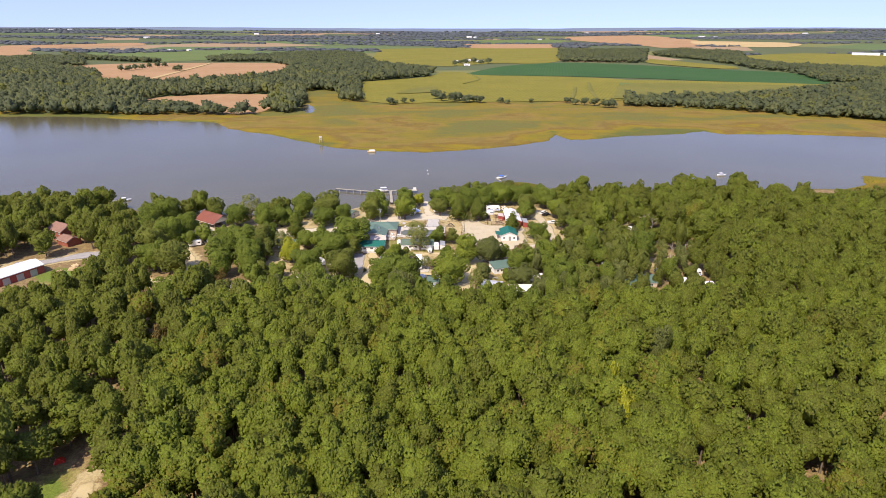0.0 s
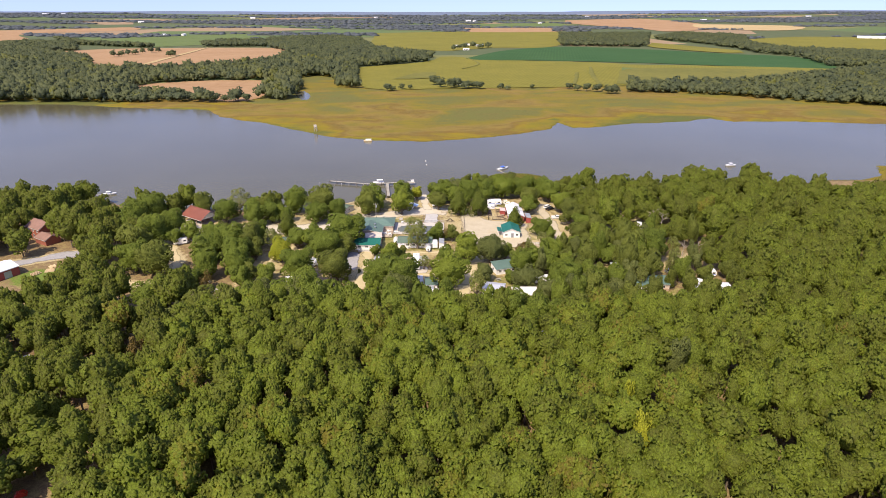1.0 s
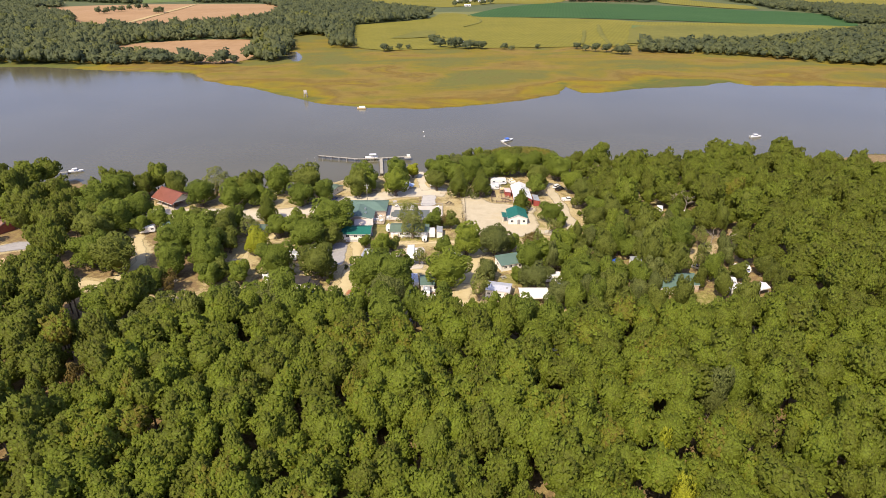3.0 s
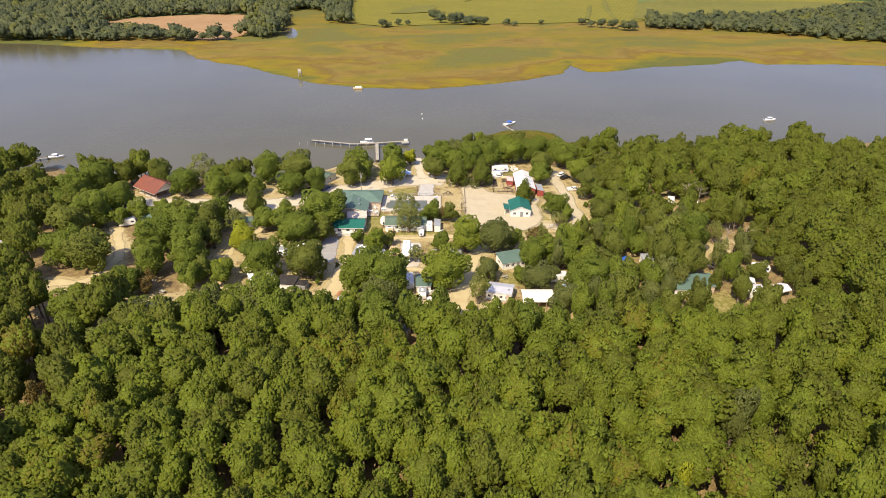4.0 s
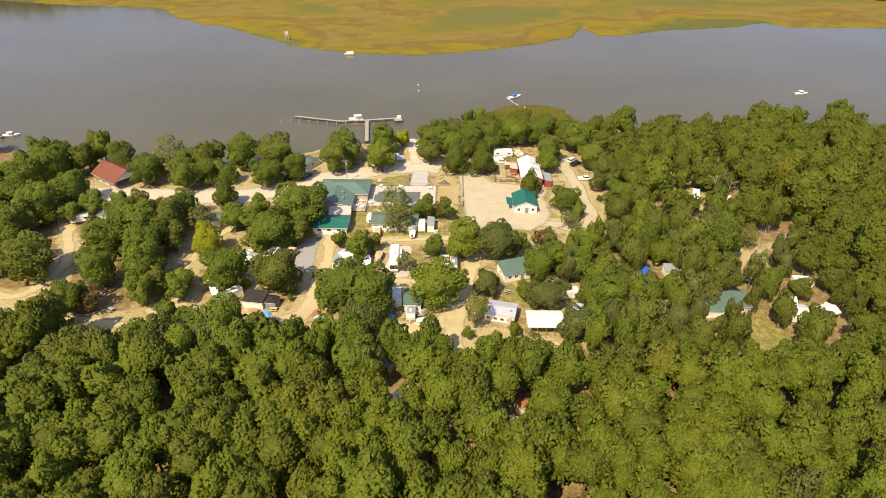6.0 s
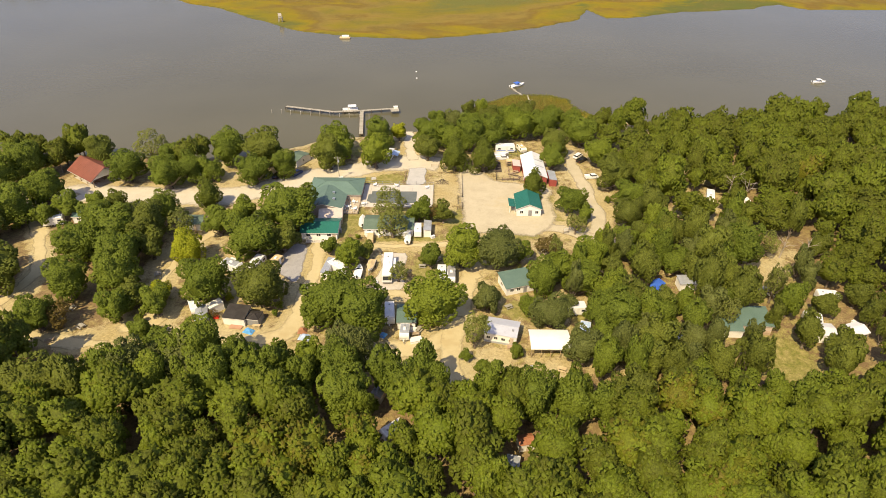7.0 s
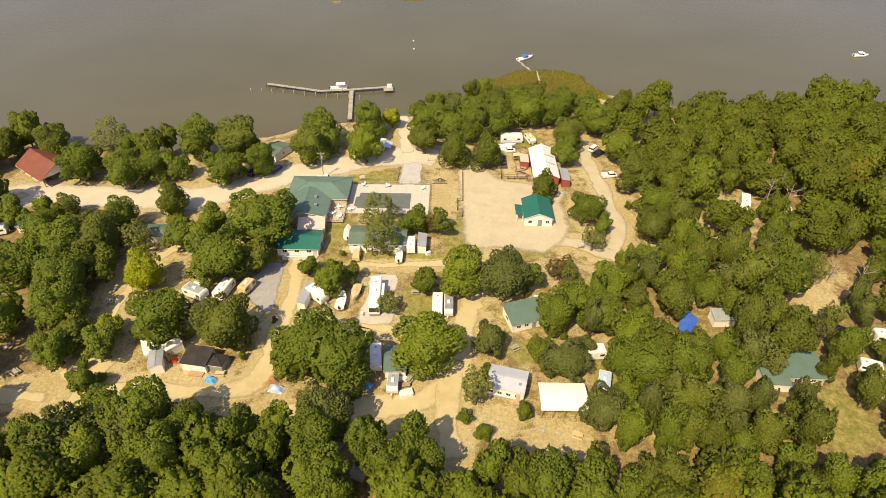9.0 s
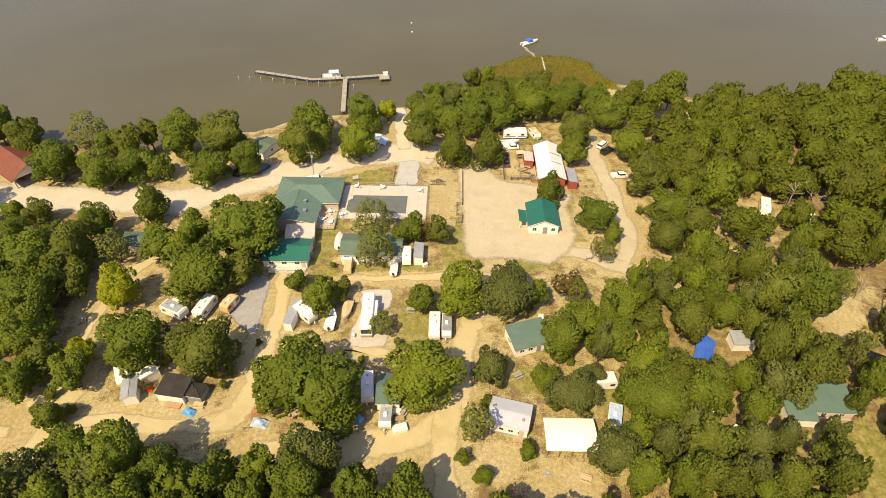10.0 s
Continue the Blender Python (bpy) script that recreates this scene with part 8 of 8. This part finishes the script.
house_body(b, 3.0, 2.9, 1.9, 0.45, BLACK_ROOF, TRIM_GREY, "hip", 0.12, ribs=False)
camper(-51.4, 228.0, -24, 5.6, 2.5, 2.7, "white camper beside dark oaks", roof=GREY_METAL, slide=True)
camper(-45.2, 229.2, 76, 6.0, 2.4, 2.7, "white camper between two oaks", stripe=TRIM_GREY)
camper(-40.3, 230.4, 70, 4.2, 2.2, 2.4, "tan camper at the gravel pitch", roof=TAN_COVER, body=TAN_COVER)
camper(36.4, 211.9, 6, 5.4, 2.5, 2.75, "white camper under grey green trees")
camper(37.2, 204.0, 74, 5.2, 2.4, 2.6, "camper with a pale blue tarpaulin roof", roof=PALE_BLUE)
camper(-111.4, 250.0, 20, 5.6, 2.4, 2.7, "white camper beside the western lane")
camper(26.1, 303.4, 2, 7.2, 2.5, 2.9, "white camper with blue stripe behind the barn", stripe=BLUE_TARP)
camper(32.2, 303.8, -72, 4.8, 2.1, 2.2, "low tan box trailer behind the barn", roof=TAN_COVER, body=CREAM_METAL)
camper(-15.8, 297.5, 80, 5.8, 2.3, 2.7, "camper with a blue awning near the ramp", awning=PALE_BLUE)
camper(80.6, 229.6, 60, 4.6, 2.2, 2.5, "cream camper at the eastern clearing", roof=CREAM_METAL)
camper(29.4, 171.8, 8, 5.6, 2.6, 2.6, "white camper glimpsed between forest crowns", roof=WHITE_METAL)
camper(17.6, 167.0, 78, 5.6, 2.4, 2.5, "silvery camper in a forest gap", roof=GREY_METAL)
camper(-4.2, 175.4, 40, 5.0, 2.3, 2.5, "white camper in a forest gap", roof=WHITE_METAL)
camper(88.8, 268.5, 70, 6.0, 2.4, 2.6, "white camper hidden in eastern woods")
camper(97.0, 265.0, 0, 5.4, 2.4, 2.6, "cream camper in the eastern woods", roof=CREAM_METAL)
b = thing("grey_roof_shed", 66.6, 222.6, 0, 2, "shed with light grey roof beside bare earth", "shed", "sheds")
house_body(b, 4.4, 3.0, 2.2, 0.4, GREY_METAL, WHITE_WALL, "shed", 0.2)
camper(-4.4, 302.5, 95, 5.4, 2.3, 2.6, "white camper in the shade by the ramp")

boat(-19.9, 251.8, 96, 5.6, 2.2, 0, "motor boat on a trailer under a pale cover", mat("pale grey boat cover", (0.52, 0.52, 0.50), (0.64, 0.63, 0.60), 0.8, 5.0, 0.7, bump=0.3))
boat(-17.7, 226.4, 88, 5.4, 2.2, 0, "white motor boat on a trailer")
boat(-14.8, 229.2, -95, 5.0, 2.0, 0, "motor boat under a tan cover", TAN_COVER)
boat(-5.8, 242.6, 88, 4.6, 1.8, 0, "small white boat on a trailer", mat("white boat cover", (0.66, 0.66, 0.64), (0.76, 0.76, 0.73), 0.8, 5.0, 0.6, bump=0.3))
boat(24.4, 298.8, 12, 5.6, 2.1, 0, "white boat parked behind the barn yard", WHITE_METAL)
boat(37.4, 378.0, 36, 8.2, 2.7, WATER, "white cabin boat afloat with blue canopy", None, False, True, "boats afloat", BLUE_TARP)
boat(183.0, 385.5, 5, 6.5, 2.6, WATER, "white motor boat far out on the river", None, False, True, "boats afloat", WHITE_METAL)
jetty = thing("jetty", -186.5, 317.5, WATER, 0, "short weathered timber jetty at the western bank", "jetty")
for k in range(26):
    p = part("plank", plank, None, jetty)
    p.location, p.rotation_euler = (-5.0 + 0.36 * k, 0.18 * k - 1.2, 1.0), (0, 0, 0.46)
for k in range(4):
    for j in (-0.8, 0.8):
        p = part("post", pile, None, jetty)
        p.location = (-4.6 + 2.8 * k - 0.44 * j, 1.4 * k - 1.0 + 0.9 * j, -0.2)
boat(-180.5, 323.6, 18, 7.0, 2.5, WATER, "white boat moored at the western bank", None, False, True, "boats afloat", WHITE_METAL)
boat(188.0, 361.5, 20, 5.0, 2.0, WATER, "small white boat near the eastern shore", None, False, False, "boats afloat")
t = thing("utility_trailer", -16.5, 242.8, 0, 92, "tan covered utility trailer on the grass", "trailer")
part("box", Shape().loft([rounded(3.6, 1.8, 0.5, 0.1), rounded(3.6, 1.8, 1.5, 0.1), rounded(3.2, 1.5, 1.75, 0.1)]), TAN_COVER, t)
for sy in (-1, 1):
    wheel(t, 0, sy * 0.95, 0.32)
part("drawbar", Shape().tube((1.7, 0, 0.5), (2.8, 0, 0.45), 0.05, 0.05, 5), TRIM_GREY, t)

for x, y, a, paint, words, pick in ((53.0, 295.6, 40, 1, "dark pickup parked under trees", True), (54.0, 282.8, 10, 2, "white pickup at the lane's edge", True), (52.2, 299.0, 50, 2, "white car half hidden by branches", False),
                                    (-56.0, 281.2, 70, 0, "silver car parked in oak shade", False), (-52.8, 281.6, 75, 1, "black car parked in oak shade", False), (-23.2, 299.4, 85, 2, "white van-like car near the bank", False),
                                    (86.5, 220.0, -40, 0, "silver car among eastern trees", False), (92.4, 219.4, -35, 1, "dark pickup beside the clearing", True), (24.6, 297.0, 5, 2, "white pickup behind the pen", True),
                                    (-31.0, 278.6, 12, 2, "white pickup behind the lodge", True), (80.2, 253.6, 30, 1, "black car under eastern trees", False), (-46.6, 283.6, 60, 3, "dark blue car beside the lane", False)):
    car(x, y, a, paint, words, pick)

# ---- tarpaulins and clutter ----
RUST_SHEET = mat("rusty roof sheet", (0.27, 0.105, 0.055), (0.37, 0.155, 0.085), 0.8, 6.0, 0.7, bump=0.3)
for k, (x, y, a) in enumerate(((-37.0, 178.6, 25), (-39.2, 176.8, 80), (-68.6, 166.2, 50), (-70.2, 164.4, -20), (-63.4, 174.6, 10))):
    p = thing("scrap_heap", x, y, 0, a, "heap of pale scrap boards on brown leaf litter", "scrap heap", "scrap heaps")
    for j in range(5):
        part("board", Shape().box(-0.5 + 0.3 * j, 0.25 * ((j * 3) % 4) - 0.4, 0.02 + 0.13 * j, 1.9 - 0.2 * (j % 3), 0.30, 0.12, 35 * j), (GREY_WOOD, WOOD, WHITE_WALL, TAN_COVER)[(j + k) % 4], p)
tent = thing("blue_tarpaulin_tent", 58.0, 219.6, 0, 66, "bright blue tarpaulin stretched over a camp shelter", "tarpaulin")
part("sheet", Shape().slab([(-3.2, -1.8, 2.0), (0, -1.7, 1.95), (3.2, -1.8, 1.9), (3.2, 0, 2.9), (0, 0.05, 2.75), (-3.2, 0, 2.95)], 0.03).slab([(3.2, 1.8, 1.9), (0, 1.7, 2.0), (-3.2, 1.8, 2.0), (-3.2, 0, 2.95), (0, 0.05, 2.75), (3.2, 0, 2.9)], 0.03), BLUE_TARP, tent)
for sx in (-3.1, 3.1):
    for sy in (-1.7, 0, 1.7):
        part("pole", Shape().tube((sx, sy, 0), (sx, sy, 2.9 if sy == 0 else 1.92), 0.04, 0.04, 5), CHROME, tent)
tarp_heap(-40.4, 204.0, -18, 2.6, 1.6, 0.9, LIGHT_BLUE_TARP, "light blue tarpaulin over a small boat", seed=2)
tarp_heap(-26.8, 202.0, -12, 3.2, 1.8, 1.1, PALE_BLUE, "faded pale blue tarpaulin over stored goods", seed=3)
tarp_heap(-9.0, 203.2, 60, 1.8, 1.4, 0.8, LIGHT_BLUE_TARP, "small turquoise tarpaulin under the oak", seed=4)
tarp_heap(-49.6, 208.8, 10, 1.4, 1.2, 0.8, RED_PAINT, "bright red plastic play things in a heap", "toys", "toy_heap", seed=5)
tarp_heap(-86.8, 109.7, 30, 2.4, 1.6, 1.2, RED_PAINT, "bright red tarpaulin at the forest lane", seed=6)
tarp_heap(-87.0, 125.8, 40, 3.0, 1.8, 1.1, WHITE_METAL, "faded white sheet over stored goods in the forest lane", seed=11)
tarp_heap(-86.2, 132.2, 55, 3.4, 1.8, 1.0, PALE_BLUE, "pale sheet over a trailer load in the forest lane", seed=12)
camper(-117.6, 157.6, 35, 4.6, 2.2, 2.5, "old white camper in the western woods")
tarp_heap(-27.9, 204.2, 5, 2.2, 1.6, 1.2, mat("rusty brown sheet", (0.30, 0.13, 0.07), (0.40, 0.19, 0.11), 0.8, 6.0, 0.7, bump=0.3), "rusty brown sheet over a small shed", seed=8)
for k, (x, y, a) in enumerate(((-1.6, 203.2, 10), (-0.9, 205.0, 60), (-38.9, 205.4, 0), (-84.5, 199.8, 20), (-80.0, 204.8, -30), (-96.0, 204.0, 15), (3.0, 233.6, 40), (-1.2, 230.2, 0), (-41.5, 232.4, 60), (-40.4, 226.6, 75), (20.6, 213.6, 30),
                                (30.5, 192.8, -20), (-72.0, 218.5, 40), (-70.5, 225.4, -60), (76.5, 202.0, 15), (67.5, 226.5, 30), (-85.4, 211.2, 80))):
    picnic_table(x, y, 0.02, a, (WOOD, GREY_WOOD, TAN_COVER)[k % 3])
for k, (x, y, w, m) in enumerate(((-2.2, 204.9, 1.6, WHITE_WALL), (-1.4, 201.4, 2.6, WHITE_WALL), (1.2, 244.6, 1.2, WHITE_METAL), (-14.2, 245.0, 1.0, WHITE_WALL), (34.0, 215.0, 1.4, WHITE_METAL), (26.6, 228.6, 1.8, WHITE_METAL),
                                  (-12.6, 222.8, 0.8, WHITE_METAL), (102.0, 209.0, 1.5, WHITE_WALL), (-108.2, 254.0, 1.6, TRIM_GREY))):
    b = thing("storage_chest", x, y, 0, 17 * k, "pale plastic storage chest on the pitch", "storage chest", "storage chests")
    part("body", Shape().box(0, 0, 0, w, w * 0.55, 0.7, 0, 0.95), m, b)
    part("lid", Shape().box(0, 0, 0.7, w * 1.05, w * 0.6, 0.08), m, b)

for x, y, a, m, words in ((53.7, 205.8, 30, WHITE_WALL, "small white shed among eastern trees"), (80.2, 230.1, -12, CREAM_METAL, "pale tin shed at the eastern clearing"), (46.6, 220.1, 10, GREY_METAL, "small grey shed under eastern trees"), (20.6, 173.2, 12, RUST_SHEET, "small shed with rusty roof in the forest"),
                          (-8.1, 184.6, 70, GREY_METAL, "small grey shed in a forest gap")):
    b = thing("garden_shed", x, y, 0, a, words, "shed", "sheds")
    house_body(b, 2.8, 2.2, 1.9, 0.5, m, WHITE_WALL, "gable", 0.12)
    door(b, 0.3, -1.1, 0.8, 1.7, "s", TAN_WALL)
camper(58.9, 200.4, -50, 4.6, 2.1, 2.4, "small white camper half under branches")
# utility pole by the lodge
up = thing("utility_pole", -31.4, 280.2, 0, 0, "tall timber utility pole with crossarm and transformer", "utility pole")
part("pole", Shape().tube((0, 0, 0), (0, 0, 8.6), 0.15, 0.1, 8), GREY_WOOD, up)
part("crossarm", Shape().box(0, 0, 7.9, 2.2, 0.12, 0.12), GREY_WOOD, up)
part("transformer", Shape().tube((0.3, 0, 6.4), (0.3, 0, 7.3), 0.22, 0.22, 10), GREY_METAL, up)
for k in (-0.9, 0, 0.9):
    part("insulator", Shape().tube((k, 0, 8.02), (k, 0, 8.25), 0.05, 0.04, 6), WHITE_WALL, up)
stone = mat("white painted sign post", (0.60, 0.58, 0.54), (0.74, 0.72, 0.68), 0.8, 6.0, 0.8)
for x, y in ((39.8, 247.6), (-19.6, 278.6)):
    sg = thing("sign_board", x, y, 0, 20, "plain pale wooden notice board on two posts", "sign", "signs")
    part("board", Shape().box(0, 0, 0.9, 1.8, 0.08, 0.9), stone, sg)
    for sx in (-0.8, 0.8):
        part("post", Shape().box(sx, 0, 0, 0.1, 0.1, 1.8), WOOD, sg)

# ---- dock and river ----
dock = thing("dock", -31.6, 330.0, WATER, 0, "weathered T-shaped timber dock on piles", "dock")
DOCK_LINES = [((-28.9, 317.2), (-31.7, 341.6)), ((-65.0, 346.4), (-43.4, 340.3)), ((-43.4, 340.3), (-32.0, 341.9)), ((-32.0, 341.9), (-19.6, 344.4))]
for (x0, y0), (x1, y1) in DOCK_LINES:
    l, a = math.hypot(x1 - x0, y1 - y0), math.atan2(y1 - y0, x1 - x0)
    n = int(l / 0.3)
    for i in range(n):
        u = (i + 0.5) / n
        p = part("plank", plank, None, dock)
        p.location = (x0 + (x1 - x0) * u + 31.6, y0 + (y1 - y0) * u - 330.0, 1.15 + 0.006 * (i % 3))
        p.rotation_euler = (0, 0, a + 0.01 * ((i * 7) % 5 - 2))
    part("stringer", Shape().box((x0 + x1) / 2 + 31.6, (y0 + y1) / 2 - 330, 0.92, l, 1.2, 0.2, math.degrees(a)), DARK_WOOD, dock)
    for i in range(int(l / 4.2) + 1):
        for k in (-1, 1):
            u = min(1.0, i * 4.2 / l)
            p = part("post", pile, None, dock)
            p.location = (x0 + (x1 - x0) * u - k * math.sin(a) * 0.84 + 31.6, y0 + (y1 - y0) * u + k * math.cos(a) * 0.84 - 330, 0)
part("end_platform", Shape().box(-17.9 + 31.6, 343.2 - 330, 1.16, 3.6, 4.2, 0.1, 8), GREY_WOOD, dock)
part("dock_box", Shape().box(-17.6 + 31.6, 344.6 - 330, 1.26, 1.7, 1.0, 0.9, 8).box(-17.6 + 31.6, 344.6 - 330, 2.16, 1.85, 1.15, 0.08, 8), WHITE_WALL, dock, "white dock box")
for i in range(11):
    x = -70.0 + 4.2 * i
    mp = thing("mooring_pile", x, 341.2 - 0.52 * i + 0.4 * math.sin(i * 2.3), WATER, 0, "weathered mooring pile standing in the river", "pile", "mooring piles")
    part("shaft", Shape().tube((0, 0, -2), (0.05, 0, 1.5 + 0.2 * (i % 3)), 0.14, 0.11, 7), GREY_WOOD, mp)
    part("cap", Shape().tube((0.05, 0, 1.5 + 0.2 * (i % 3)), (0.05, 0, 1.62 + 0.2 * (i % 3)), 0.15, 0.02, 7), WHITE_WALL, mp)

pb = thing("pontoon_boat", -37.0, 344.0, WATER, 9, "white pontoon boat with flat canopy at the dock", "pontoon boat")
for k in (-0.85, 0.85):
    part("pontoon", Shape().tube((-3.2, k, 0.15), (2.6, k, 0.15), 0.34, 0.34, 10).tube((2.6, k, 0.15), (3.4, k, 0.3), 0.34, 0.05, 10), CHROME, pb)
part("deck", Shape().box(0, 0, 0.5, 6.6, 2.5, 0.1), WHITE_GEL, pb)
for x, y, w, d in ((0, 1.2, 6.4, 0.06), (0, -1.2, 6.4, 0.06), (3.2, 0, 0.06, 2.4), (-3.2, 0, 0.06, 2.4)):
    part("side_panel", Shape().box(x, y, 0.6, w, d, 0.65), WHITE_GEL, pb)
part("canopy", Shape().loft([rounded(3.6, 2.5, 2.45, 0.2, 3, 0.9), rounded(3.4, 2.3, 2.6, 0.2, 3, 0.9)]), WHITE_METAL, pb, "flat white canopy")
for sx in (-0.7, 2.5):
    for sy in (-1.1, 1.1):
        part("canopy_pole", Shape().tube((sx, sy, 0.6), (sx, sy, 2.46), 0.03, 0.03, 5), CHROME, pb)
for sx in (-2.4, -1.2, 1.5):
    part("seat", Shape().loft([rounded(0.8, 1.6, 0.6, 0.1, 2, sx), rounded(0.75, 1.5, 1.05, 0.12, 2, sx)]), WHITE_WALL, pb)
part("outboard_motor", Shape().box(-3.5, 0, 0.1, 0.35, 0.4, 1.2, 0, 0.8), RUBBER, pb)

db = thing("channel_marker", -103.5, 496.0, WATER, 0, "timber channel marker platform on piles by the marsh", "channel marker")
for sx in (-1.2, 1.2):
    for sy in (-1.2, 1.2):
        part("post", Shape().tube((sx, sy, -2), (sx * 0.7, sy * 0.7, 5.0), 0.2, 0.16, 7), GREY_WOOD, db)
part("platform", Shape().box(0, 0, 3.2, 2.6, 2.6, 0.2), GREY_WOOD, db)
part("board", Shape().box(0, -0.9, 4.2, 2.2, 0.1, 2.0), mat("faded marker board", (0.42, 0.38, 0.34), (0.54, 0.50, 0.46), 0.8, 6.0, 0.8), db)
fl = thing("moored_float", -57.0, 460.6, WATER, 4, "low white float moored off the marsh", "float")
part("hull", Shape().loft([rounded(6.0, 2.2, 0.0, 0.3), rounded(6.4, 2.5, 0.6, 0.3), rounded(6.2, 2.3, 0.75, 0.3)]), TAN_COVER, fl)
part("cabin", Shape().box(0.4, 0, 0.75, 4.2, 1.8, 0.9), WHITE_WALL, fl)
for x, y in ((-10.8, 388.0), (-11.6, 398.0)):
    bu = thing("buoy", x, y, WATER, 0, "small white mooring buoy afloat", "buoy", "buoys")
    part("ball", Shape().loft([[(r * math.cos(i * 0.7854), r * math.sin(i * 0.7854), z) for i in range(8)] for z, r in ((-0.25, 0.1), (-0.1, 0.32), (0.15, 0.36), (0.4, 0.22), (0.5, 0.05))]), WHITE_GEL, bu)
part("trunk", Shape().tube((0.3, -2.5, 0), (-1.2, 11.0, 0.25), 0.34, 0.2, 7).tube((0.3, 5, 0.2), (-0.7, 6.6, 0.4), 0.1, 0.04, 5).tube((0.35, 5.6, 0.2), (1.2, 7.2, 0.3), 0.08, 0.03, 5), mat("bleached driftwood", (0.46, 0.42, 0.35), (0.60, 0.56, 0.48), 0.8, 8.0, 0.9, bump=0.4),
     thing("driftwood_log", 40.6, 351.5, -0.05, -6, "bleached driftwood trunk lying on the marsh point", "log"))

# planks laid as a pale zigzag line between point and boat
gw = thing("plank_zigzag", 36.5, 369.6, WATER, 0, "pale zigzag of planks between the point and the boat", "gangway")
for k in range(18):
    p = part("plank", plank, None, gw)
    p.location, p.rotation_euler = (-1.9 + 0.23 * k + 0.3 * math.sin(k * 0.7), 4.6 - 0.56 * k, 0.05), (0, 0, 1.0 + 0.2 * math.sin(k * 1.3))

# ---- farms across the river ----
FARMS = [(34, 1560, 14, 9, 10, 5.0, WHITE_METAL), (60, 1615, 10, 8, -10, 4.5, WHITE_METAL), (88, 1585, 18, 9, 5, 4.5, GREY_METAL), (50, 1450, 14, 8, 0, 4.0, WHITE_METAL), (18, 800, 13, 7, 12, 3.4, GREY_METAL),
         (-402, 760, 16, 9, 8, 4.0, WHITE_METAL), (-921, 2103, 34, 13, 6, 6.0, WHITE_METAL), (-884, 2150, 22, 12, 70, 6.0, WHITE_METAL), (-946, 2140, 18, 12, 0, 6.0, GREY_METAL),
         (1268, 1890, 70, 20, -30, 7.0, WHITE_METAL), (1330, 1850, 60, 20, -30, 7.0, WHITE_METAL), (128, 3460, 44, 18, 0, 7.0, WHITE_METAL)]
FARMS_B = [(160, 3420, 26, 16, 60, 7.0, WHITE_METAL), (-1530, 3215, 46, 18, 10, 7.0, WHITE_METAL), (-1134, 3780, 44, 18, 0, 7.0, WHITE_METAL), (1375, 3396, 50, 20, -8, 7.0, WHITE_METAL), (1440, 3370, 30, 18, 40, 7.0, GREY_METAL),
           (-2508, 4020, 60, 20, 8, 7.0, WHITE_METAL), (-2420, 4060, 36, 18, 50, 7.0, WHITE_METAL), (880, 3950, 40, 18, 0, 7.0, WHITE_METAL), (2100, 3700, 46, 20, 12, 7.0, GREY_METAL), (-420, 3900, 36, 18, 0, 7.0, WHITE_METAL), (470, 3150, 26, 14, 20, 6.0, WHITE_METAL)]
for k, (x, y, w, d, a, h, m) in enumerate(FARMS + FARMS_B):
    w, d = (w * 0.62, d * 0.8) if y > 2000 else (w, d)
    f = thing("farm_building", x, y, float(land_z(np.array([x * 1.0]), np.array([y * 1.0]))[0]) + 0.2, a, "far white farm building with metal roof" if m is WHITE_METAL else "far grey farm building with metal roof", "farm building", "far farm buildings")
    house_body(f, w, d, h * 0.7, h * 0.35, m, WHITE_WALL, "gable", 0.4, ribs=False)
    for j in (-1, 1):
        window(f, j * w * 0.25, -d / 2, 1.0, 1.6, 1.4, "s")
    door(f, 0, -d / 2, 2.6, 2.6, "s", TRIM_GREY)
